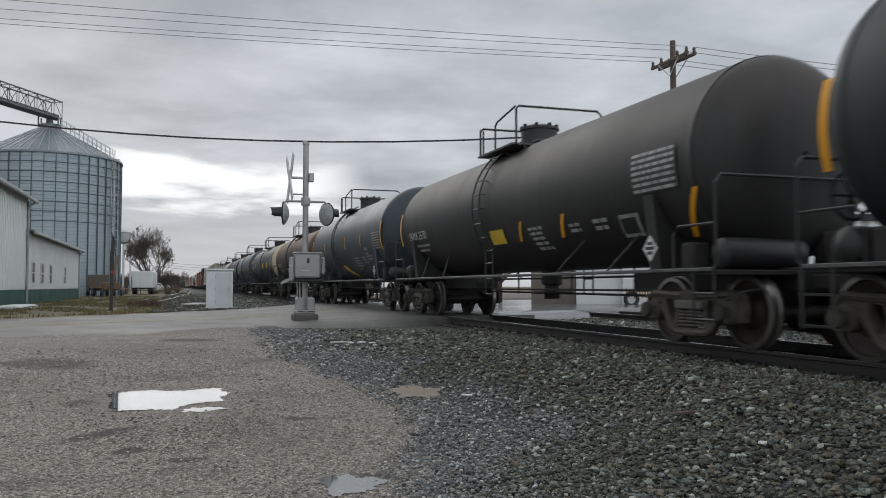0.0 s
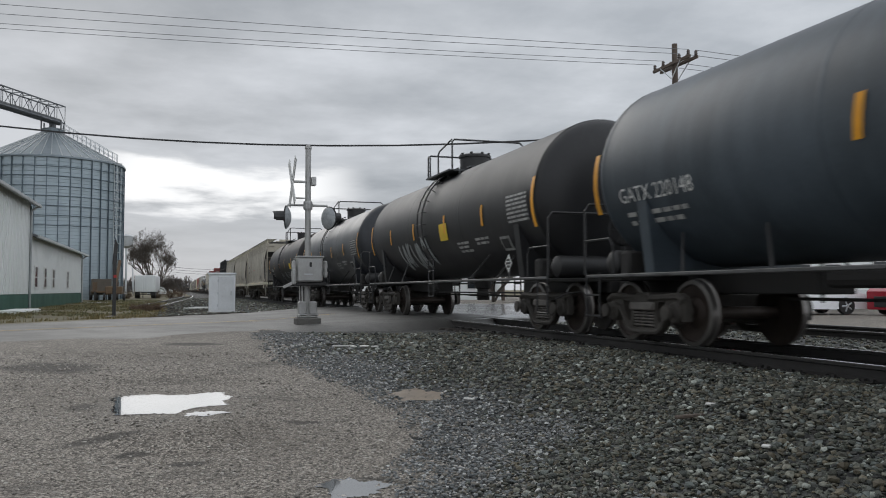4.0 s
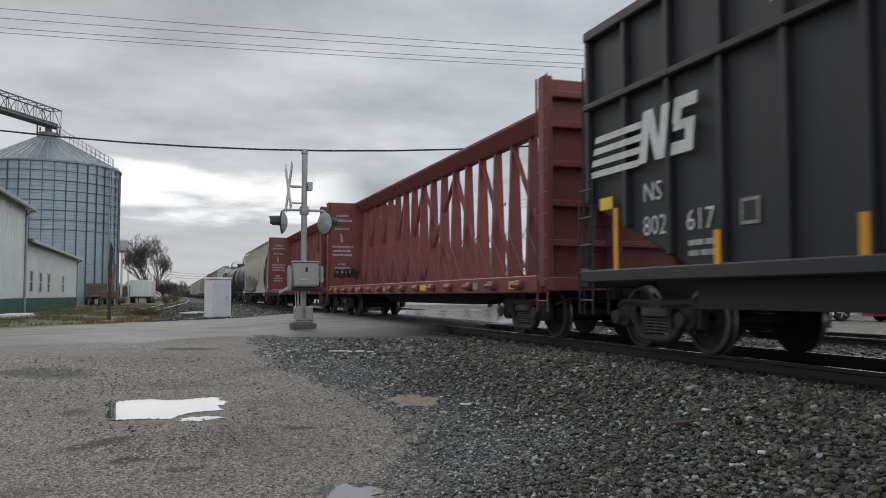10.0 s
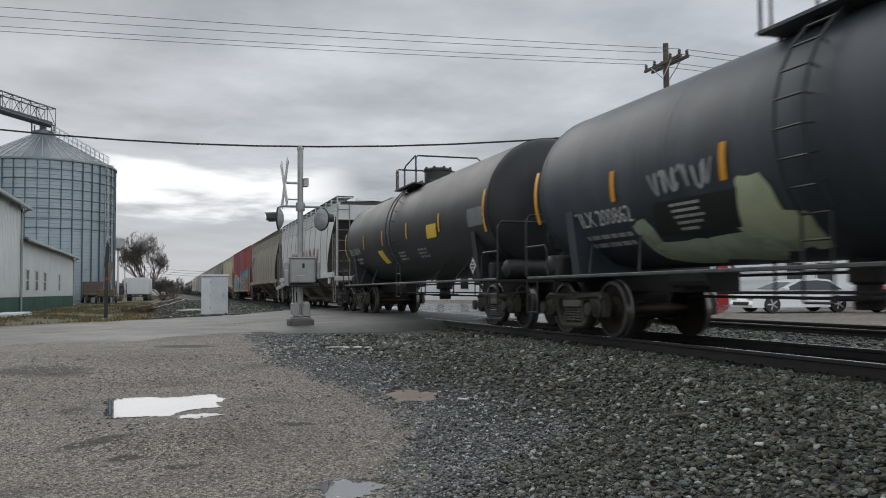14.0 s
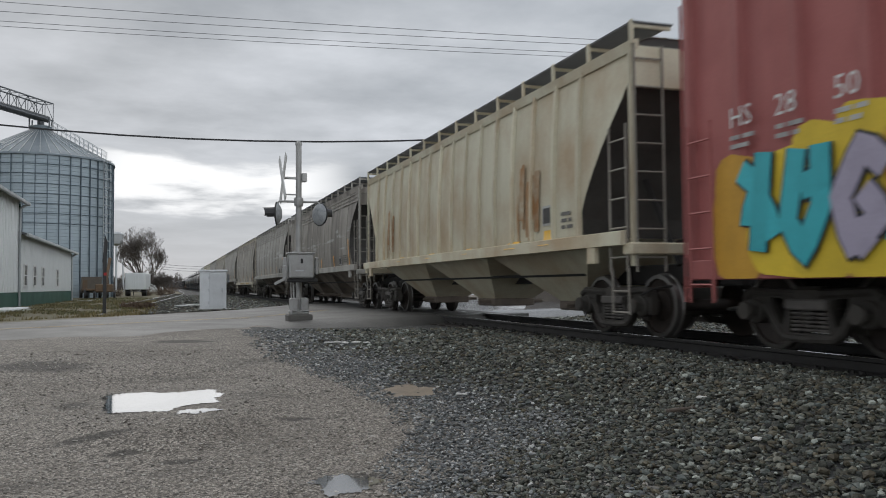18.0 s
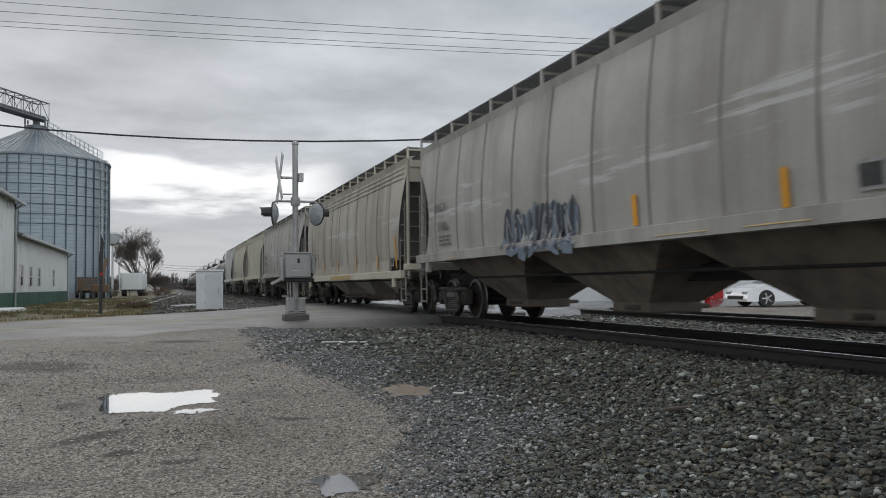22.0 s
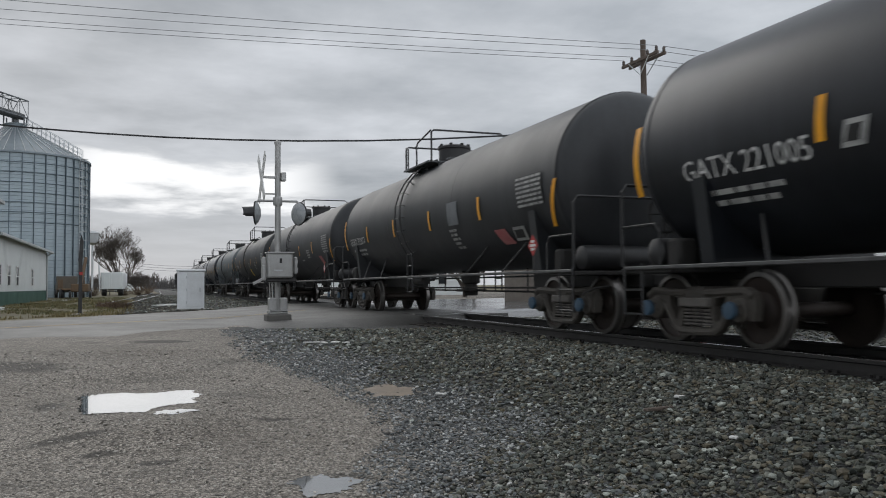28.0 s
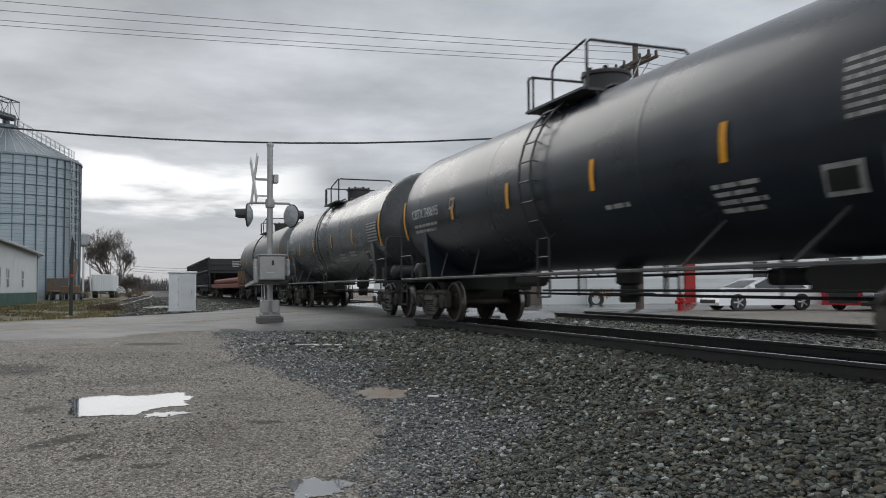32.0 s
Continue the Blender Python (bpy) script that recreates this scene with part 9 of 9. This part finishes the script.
    for a, z, w, hh in ((-3.1, 1.20, 0.45, 0.58), (-2.95, 1.16, 1.3, 0.30), (-1.9, 1.15, 1.3, 0.32), (-0.85, 1.22, 0.75, 0.40)):
        sd.blob(c, a, z, w, hh, green, rng, wob=0.12)
    leaf = surface("yellow_green_spray", (0.52, 0.56, 0.36), (0.40, 0.46, 0.30), rough=0.6, scale=2, amount=0.9)
    for a, z, w, hh in ((-0.95, 1.42, 0.42, 0.52), (-0.62, 1.36, 0.55, 0.74), (-0.18, 1.24, 0.45, 0.42)):
        sd.blob(c, a, z, w, hh, leaf, rng, wob=0.10, lift=0.022)
    scrawl(sd, c, -2.3, 2.03, 1.35, 0.32, pale_spray, rng, 0.025, 6)
    sd.patch(c, "black_panel", -2.6, 1.54, 1.75, 0.42, BLACK, lift=0.03, slant=0.25)
    for k, w in enumerate((0.65, 0.6, 0.65, 0.55, 0.4)):
        sd.patch(c, "stencil_line", -2.0, 1.88 - 0.075 * k, w, 0.035, PALE_STENCIL, lift=0.036)
    c, sd, h = put(plain_tank("black_b", *mid(278.88, 295.3), "black tank car with yellow placard", black, "TILX 290613", [
        ("stripe", -4.29, 2.17), ("stripe", -1.79, 2.17), ("stripe", 0.91, 2.2), ("stripe", 3.76, 2.2), ("stripe", 6.71, 2.0, 0.86, 0.12), ("pale", 5.76, 2.16, 0.95, 0.38), ("yellow", 2.71, 2.1, 0.8, 0.33),
        ("yellow", -2.29, 1.64, 0.6, 0.4, -0.3), ("bars", 1.51, 1.85), ("bars", -0.39, 1.85, 0.7, 3)]))
    placard(sd, c, h - 2.0, 1.30)
    c, sd, h = put(hopper_car(*mid(295.3, 312.7), "white covered hopper with reddish sprayed letters", WHITE_H, WHITE_H, mould=True))
    pink = surface("pink_spray", (0.38, 0.16, 0.15), (0.3, 0.2, 0.2), rough=0.6, scale=3)
    scrawl(sd, c, -4, 1.7, 8.5, 0.9, pink, rng, 0.07, 8)
    c, sd, h = put(hopper_car(*mid(312.7, 330.69), "tan covered hopper with dark slanted stripes", hopper_paint("deep_tan", (0.36, 0.32, 0.26), (0.21, 0.18, 0.145), 0.4, 0.5), hopper_paint("sill_drab", (0.29, 0.26, 0.21), (0.2, 0.17, 0.13), 0.5, 0.2)))
    for k in range(5):
        sd.patch(c, "dark_stripe", -7.06 + 0.03 * k, 2.78 + k * 0.115, 1.4, 0.065, DARK_STENCIL, slant=0.05)
    for a, lean in ((-5.66, 0.12), (-5.5, 0.0), (-5.28, 0.12)):
        sd.patch(c, "dark_emblem", a, 2.85, 0.16, 0.5, DARK_STENCIL, slant=lean)
    dress(sd, c, ("text", -5.87, 2.55, "NS", 0.29), ("text", -5.82, 2.05, "296828", 0.27), ("lines", -5.77, 1.70, 0.6, 3, 0.045), ("block", -6.4, 1.31, 0.86, 0.12), ("block", -1.6, 1.31, 0.6, 0.12), ("block", 2.4, 1.31, 0.6, 0.12), ("block", 5.6, 1.31, 0.8, 0.12))
    # red boxcar with a painted lower half
    c, sd, h = put(box_car(*mid(330.69, 349.5), "red boxcar with turquoise, yellow and orange graffiti along its lower half"))
    hues = [surface("spray_" + n, col, tuple(x * 0.75 for x in col), rough=0.55, scale=2.5, amount=0.7) for n, col in
            (("turquoise", (0.04, 0.46, 0.52)), ("orange", (0.62, 0.17, 0.05)), ("yellow", (0.70, 0.50, 0.03)), ("cyan_white", (0.50, 0.62, 0.64)), ("sky_blue", (0.04, 0.25, 0.45)), ("peach", (0.60, 0.38, 0.26)), ("silver", (0.42, 0.42, 0.42)), ("magenta", (0.55, 0.1, 0.28)), ("amber", (0.62, 0.33, 0.03)), ("lilac_grey", (0.40, 0.36, 0.46)))]
    # a yellow cloud under turquoise letter shapes, then blue, then grey with orange ones and a turquoise fringe
    for k in range(9):
        sd.blob(c, -8.2 + k * 0.62, 0.8, 1.15, 1.35 + 0.30 * math.sin(0.35 * k) + rng.uniform(-0.08, 0.08), hues[2] if k % 4 else hues[8], rng, lift=0.006 + 0.0005 * k, wob=0.10, floor=0.83)
    for k in range(8):
        sd.blob(c, -2.6 + k * 0.5, 0.8, 0.95, 1.15 + 0.12 * k + rng.uniform(-0.12, 0.1), hues[(4, 0, 4, 0)[k % 4]], rng, lift=0.012 + 0.0005 * k, wob=0.14, floor=0.83)
    for k in range(14):
        sd.blob(c, 1.2 + k * 0.53, 0.8, 0.95, 1.5 + 0.03 * k + rng.uniform(-0.12, 0.22), hues[(0, 0, 4)[k % 3]], rng, lift=0.008 + 0.0004 * k, wob=0.16, floor=0.83)
    for k in range(14):
        sd.blob(c, 0.9 + k * 0.55, 0.8, 1.0, 1.25 + 0.03 * k + rng.uniform(-0.12, 0.12), hues[6] if k % 5 else hues[5], rng, lift=0.018 + 0.0004 * k, wob=0.14, floor=0.83)
    sprayed(sd, c, (3, 5, 1, 4, 2, 5, 0), -7.75, 1.12, 4.9, 0.98, [hues[0], hues[0], hues[9]], BLACK, 0.13, 0.035, 0.1, 0.03, 0.06)
    sprayed(sd, c, (2, 5, 3, 1, 5, 2), -2.75, 1.55, 3.1, 0.62, [WHITE_PAINT], None, 0.05, 0.0, 0.1, 0.036, 0.18)
    sprayed(sd, c, (3, 1, 2, 5, 3, 4, 0, 2, 1, 5), 1.3, 1.06, 7.3, 1.08, [hues[1]], BLACK, 0.06, 0.012, 0.25, 0.032, 0.08)
    sprayed(sd, c, (1, 4, 3, 2, 1, 0, 5, 3), 1.5, 1.15, 7.0, 1.0, [hues[5], hues[6], hues[0]], None, 0.05, 0.0, -0.2, 0.05, 0.1)
    for k in range(70):
        a = 0.6 + rng.random() * 8.0
        sd.shard(c, a, 1.02 + rng.random() * 1.1, rng.uniform(0.05, 0.16), rng.uniform(0.06, 0.2), (hues[1], hues[3], hues[6], hues[0], hues[5], hues[2])[k % 6], rng, 0.055 + 0.0004 * k)
    for k in range(24):
        sd.shard(c, -2.2 + rng.random() * 2.6, 1.0 + rng.random() * 0.7, rng.uniform(0.05, 0.15), rng.uniform(0.06, 0.16), (hues[4], hues[0], hues[7], DARK_STENCIL)[k % 4], rng, 0.03 + 0.0004 * k)
    sd.patch(c, "graffiti_patch", 3.2, 0.93, 3.4, 0.16, hues[1], lift=0.06)
    dress(sd, c, ("white", -7.82, 2.54, "HS", 0.33), ("white", -7.09, 2.54, "28", 0.33), ("white", -6.28, 2.54, "50", 0.33))
    for a in (-7.82, -7.09, -6.28):
        sd.bars(c, a, 2.4, [0.4, 0.34], 0.05, 0.05)
    sd.bars(c, -1.4, 3.0, [1.0, 1.1], 0.09, 0.08)
    c, sd, h = put(hopper_car(*mid(349.5, 366.7), "rust-streaked cream ribbed covered hopper with yellow blocks", RUSTY, RUSTY, ribs=16, bay_paint=RUSTY))
    dress(sd, c, ("block", 5.23, 1.44, 0.4, 0.26), ("block", 3.75, 1.44, 0.5, 0.14), ("block", 1.43, 1.44, 0.3, 0.12), ("block", -1.2, 1.44, 0.4, 0.12), ("block", -3.9, 1.44, 0.4, 0.12), ("rust", 4.05, 1.55, 1.0, 1.55), ("rust", -5.3, 1.6, 0.75, 1.5),
          ("panel", 5.2, 1.78, 0.36, 0.34), ("lines", 5.9, 1.9, 0.4, 3, 0.06))
    # the run of dirty grey hoppers
    def tall(a, z, hh=0.42, lean=0.0):
        return ("stripe", a + 0.06, z, hh, lean)
    greys = ((366.7, 384.05, GREY_A, GREY_B, "dark grimy grey covered hopper with an orange stripe", [tall(6.95, 1.54, 0.9, -0.12), tall(4.15, 1.52), tall(1.5, 1.52), tall(-1.1, 1.5, 0.46), tall(-4.0, 1.5), ("panel", 5.26, 1.57, 0.42, 0.28), ("lines", 6.0, 1.86, 0.75, 4, 0.04)]),
             (384.05, 401.6, GREY_B, GREY_B, "streaky pale grey covered hopper with orange stripes", [tall(7.15, 1.53, 0.88, -0.12), tall(4.35, 1.55), tall(1.45, 1.55), tall(-1.2, 1.55), tall(-4.0, 1.55), ("panel", 5.43, 1.54, 0.40, 0.29), ("lines", 6.16, 1.88, 0.8, 5, 0.04)]),
             (401.6, 418.5, GREY_D, SILL_CREAM, "heavily stained grey covered hopper with worn orange sill", [tall(7.0, 1.23, 0.9, -0.08), tall(4.95, 1.26), tall(2.0, 1.28), tall(-0.9, 1.28), tall(-3.8, 1.28), ("panel", 6.5, 1.32, 0.37, 0.27), ("lines", 5.9, 1.74, 0.5, 5, 0.04), ("worn", -3.16, 1.01, 4.1, 0.13), ("worn", 2.33, 1.01, 2.8, 0.13)]),
             (418.5, 436.1, GREY_B, GREY_B, "pale grey covered hopper with a blue-black sprayed tag", [("text", -6.65, 2.46, "BNGX", 0.29), ("text", -6.45, 2.02, "31486", 0.29), ("lines", -6.4, 1.86, 0.8, 3, 0.05), ("panel", 5.66, 1.6, 0.34, 0.29), tall(1.85, 1.56), tall(4.68, 1.54), tall(7.1, 1.53, 0.88, -0.1), ("worn", 2.41, 1.38, 1.1, 0.10), ("worn", 4.14, 1.38, 1.0, 0.10), ("worn", -5.7, 1.38, 0.7, 0.10)]),
             (436.1, 452.9, GREY_C, SILL_CREAM, "brownish grey covered hopper with cream sill and rubbed patches", [("text", -6.23, 2.56, "CSYX", 0.26), ("text", -6.14, 2.26, "13114", 0.30), ("lines", -6.1, 2.05, 0.8, 3, 0.05), tall(-3.8, 1.28), tall(-1.0, 1.28), tall(2.0, 1.28), tall(4.9, 1.28), tall(7.0, 1.25, 0.88, -0.08), ("panel", 6.45, 1.32, 0.37, 0.27), ("worn", -2.04, 1.01, 3.5, 0.13)]),
             (452.9, 470.3, GREY_B, GREY_B, "grey covered hopper with orange stripes", [("lines", -6.55, 2.47, 0.9, 1, 0.2), ("lines", -6.5, 2.1, 0.9, 1, 0.16), ("lines", -6.5, 1.9, 0.8, 3, 0.05), tall(-3.65, 1.48), tall(-0.82, 1.5, 0.46), tall(1.9, 1.52), tall(4.7, 1.52), tall(7.05, 1.5, 0.88, -0.1), ("lines", 0.51, 1.86, 0.24, 3, 0.05)]))
    for i, (a, b, pa, si, lab, marks) in enumerate(greys):
        low = i in (2, 4)
        c, sd, h = put(hopper_car(*mid(a, b), lab, pa, si, round_end=not low, skirt=1.0 if low else None, mould=i in (0, 1, 2, 4), bay_paint=pa if low else None, cut=0.6 if low else 1.6))
        dress(sd, c, *marks)
        if i == 3:
            ink = surface("blue_black_spray", (0.03, 0.035, 0.05), (0.05, 0.055, 0.07), rough=0.6, scale=3)
            for k in range(5):
                sd.blob(c, -2.5 + k * 0.55, 1.3, 0.6, 0.78, surface("steel_blue_spray", (0.16, 0.20, 0.25), (0.1, 0.13, 0.17), rough=0.6, scale=3), rng)
            scrawl(sd, c, -2.53, 1.3, 2.8, 0.80, ink, rng, 0.05, 7)
            scrawl(sd, c, -2.45, 1.35, 2.7, 0.70, PALE_STENCIL, rng, 0.02, 6)
    c, sd, h = put(hopper_car(*mid(470.3, 481.75), "short cream ribbed covered hopper with two bays", CREAM, CREAM, bays=2, ribs=9, round_end=True, reach=3.48))
    dress(sd, c, ("text", -3.29, 2.37, "NO", 0.36), ("text", -2.46, 2.36, "YX", 0.36), ("text", -3.35, 1.9, "298", 0.33), ("text", -2.51, 1.89, "382", 0.33), ("lines", -3.3, 1.74, 0.4, 2, 0.05), ("lines", -2.5, 1.74, 0.4, 2, 0.05),
          ("block", -3.26, 1.36, 0.44, 0.17), ("block", -0.6, 1.36, 0.44, 0.17), ("block", 1.9, 1.36, 0.44, 0.17), ("block", 3.4, 1.36, 0.44, 0.17))
    c, sd, h = put(hopper_car(*mid(481.75, 494.0), "short cream covered hopper with yellow sill blocks", hopper_paint("beige", (0.50, 0.47, 0.365), (0.36, 0.31, 0.22), 0.35, 0.3), SILL_CREAM, bays=2, round_end=True, mould=False, seams=0))
    dress(sd, c, ("text", -3.98, 2.37, "MCEX", 0.29), ("text", -3.95, 1.98, "220013", 0.29), ("lines", -3.9, 1.8, 0.8, 3, 0.05), ("panel", 2.69, 1.51, 0.5, 0.3), ("block", 2.95, 1.36, 0.87, 0.12), ("block", 1.52, 1.36, 0.38, 0.12), ("worn", -0.2, 1.36, 1.3, 0.12), ("worn", -2.6, 1.36, 1.9, 0.12), ("block", -3.68, 1.36, 0.45, 0.12))
    sd.blob(c, -2.78, 1.82, 0.6, 0.34, surface("blue_emblem", (0.05, 0.12, 0.25), rough=0.5, scale=3), rng, name="emblem")
    c, sd, h = put(hopper_car(*mid(494.0, 505.59), "short white covered hopper, clean", WHITE_H, WHITE_H, bays=2, mould=True))
    sd.bars(c, -h + 2.4, 2.6, [0.9, 0.9], 0.2, 0.12, DARK_STENCIL)
    # black tank cars behind
    put(plain_tank("black_c", *mid(505.59, 522.5), "black tank car with black railing", black))
    c, sd, h = put(plain_tank("black_d", *mid(522.5, 539.55), "clean black tank car with blue bearing caps", (0.009, 0.0105, 0.0135), "GATX 221005", [
        ("stripe", -4.35, 2.16), ("stripe", -1.49, 2.16), ("stripe", 1.42, 2.16), ("stripe", 4.21, 2.16), ("stripe", 7.12, 1.97, 0.88, 0.12), ("frame", -4.12, 2.06, 0.28, 0.25), ("data", 5.92, 2.08), ("bars", 2.32, 1.85)],
        blue=True, rough=0.36, mark_at=2.0, mark_up=2.02, size=0.345))
    placard(sd, c, h - 1.9, 1.42, red=True)
    # four alike, each with its own notices
    c, sd, h = put(plain_tank("black_e", *mid(539.55, 556.41), "black tank car with a red hazard diamond", black, "GBRX 703917", [
        ("stripe", -4.68, 2.07), ("stripe", -1.97, 2.07), ("stripe", 0.9, 2.05), ("stripe", 3.9, 2.07), ("stripe", 6.77, 1.75, 0.73, 0.42), ("data", 5.69, 2.12, 1.02, 0.54), ("pale", 2.14, 2.07, 0.6, 0.48),
        ("red", 4.46, 1.56), ("frame", 5.07, 1.6, 0.5, 0.24), ("bars", 2.06, 1.94, 0.42, 5)], blue=True, plat=-1.1))
    placard(sd, c, 6.42, 1.44, red=True)
    c, sd, h = put(plain_tank("black_f", *mid(556.41, 573.86), "black tank car with red notice and hazard diamond", black, "TCBX 305022", [
        ("stripe", -4.7, 2.07), ("stripe", -2.0, 2.08), ("stripe", 1.12, 2.07), ("stripe", 3.9, 2.07), ("stripe", 7.0, 1.69, 0.78, 0.42), ("data", 5.85, 2.13, 1.02, 0.54), ("bars", 5.95, 2.02, 0.75, 1, 0.08),
        ("bars", 2.72, 2.2, 0.6, 4), ("red", 4.95, 1.66), ("bars", 1.3, 1.85, 0.6, 1), ("bars", 5.0, 1.5, 0.3, 1, 0.06)], blue=True, plat=-1.1))
    placard(sd, c, 6.6, 1.43, red=True)
    c, sd, h = put(plain_tank("black_g", *mid(573.86, 591.13), "black tank car with a slanted yellow panel", black, "GBRX 705691", [
        ("stripe", -4.42, 2.11), ("stripe", -1.7, 2.11), ("stripe", 1.48, 2.1), ("stripe", 4.27, 2.1), ("stripe", 7.3, 1.67, 0.81, 0.38), ("data", 6.16, 2.12, 1.06, 0.56), ("bars", 3.05, 2.2, 0.62, 5),
        ("bars", 0.28, 2.22, 0.45, 4), ("yellow", 0.0, 1.48, 0.5, 0.42, 0.35), ("red", 5.98, 1.67)], plat=-1.1))
    placard(sd, c, 6.98, 1.46, red=True)
    c, sd, h = put(plain_tank("slate_c", *mid(591.13, 607.8), "slate grey tank car with black tar drips", (0.075, 0.087, 0.092), "GATX 225173", [
        ("stripe", -4.56, 2.16), ("stripe", -1.7, 2.18), ("stripe", 1.48, 2.18), ("stripe", 4.29, 2.16), ("stripe", 7.35, 2.0, 0.87, 0.12), ("data", 6.27, 2.02, 1.0, 0.58), ("bars", 4.5, 1.88, 0.85, 4),
        ("red", 5.58, 1.5), ("bars", 7.1, 1.78, 0.3, 4), ("bars", 2.4, 2.0, 0.5, 1)],
        rough=0.48, blue=True, plat=-0.7, mark_at=1.2, mark_up=2.1, gear=surface("dull_grey_reservoir", (0.20, 0.205, 0.21), (0.12, 0.12, 0.125), rough=0.6, scale=3)))
    for k in range(13):
        a, d = -3.3 + k * 0.33 + rng.uniform(-0.12, 0.12), rng.uniform(0.15, 0.55)
        sd.stroke(c, [(a + d * 0.5 * (1 - j / 5), 2.05 - rng.uniform(0, 0.03) - d * j / 5) for j in range(6)], rng.uniform(0.02, 0.06), BLACK, "tar_drip")
    placard(sd, c, 6.70, 1.40, red=True)
    c, sd, h = put(plain_tank("gloss_black", *mid(607.8, 624.8), "glossy black tank car mirroring the sky", (0.010, 0.0145, 0.022), "CBTX 740695", [
        ("stripe", -4.28, 2.2), ("stripe", -1.6, 2.18), ("stripe", 1.27, 2.17), ("stripe", 4.08, 2.17), ("stripe", 7.44, 2.0, 0.9, 0.12), ("data", 5.79, 2.3, 1.05, 0.6), ("frame", 5.29, 1.66, 0.5, 0.3),
        ("bars", 3.75, 1.9, 0.78, 4), ("bars", 1.45, 1.88, 0.6, 1, 0.06), ("frame", -4.41, 2.42, 0.25, 0.22)], radius=1.475, mark_at=1.7, mark_up=2.38, rough=0.3, streak=0.0, coat=0.12))
    put(plain_tank("gloss_b", *mid(624.8, 641.5), "glossy grey tank car mirroring the sky", (0.035, 0.037, 0.038), rough=0.28, coat=0.2))
    put(plain_tank("satin_grey", *mid(641.5, 658.5), "dull grey tank car", (0.085, 0.09, 0.09), rough=0.42))
    put(idler_flat(*mid(658.5, 679.5), "rusty red flatcar with a load of rollers"))
    for a, b in ((679.5, 696.5), (696.5, 713.5)):
        c, sd, h = put(chip_gondola(*mid(a, b), "plain black gondola at the tail of the train", 3.5))
        s = Shape()
        for k in range(4):
            s.box(0.5, 1.2 - 0.1 * (k % 2), -h + 0.80, -h + 0.812, 3.2 - 0.14 * k, 3.28 - 0.14 * k)
        tagged(part("stencil_block", s, PALE_STENCIL, c, "lines of small unreadable white stencilling"), kind="stuff")
    return cars


CARS = consist()


def motions():
    """The train runs at an even speed towards the camera, and its wheels roll while they are near."""
    for car in CARS:
        x, y, z = car.location
        walk(car, [(t, pose(x, y - SPEED * t, z)) for t in (0, 8, 16, 24, 32)])
    r = 0.457
    for w, at, u in WHEELS:
        t0, t1 = max(0.0, (u - 34.0) / SPEED), min(32.0, (u + 2.0) / SPEED)
        i0, i1 = math.ceil(t0 * FPS), math.floor(t1 * FPS)
        rows = []
        if i0 > 0:
            rows.append((0, at, 0))
        turn = lambda i: (i - i0) / FPS * SPEED / r
        rows += [(i / FPS, at, turn(i)) for i in range(i0, i1 + 1)] if i1 > i0 else []
        if not rows:
            rows = [(0, at, 0)]
        if rows[-1][0] < 32:
            rows.append((32, at, rows[-1][2]))
        walk(w, [(t, Matrix.Translation(p) @ Matrix.Rotation(a, 4, "X")) for t, p, a in rows])


motions()
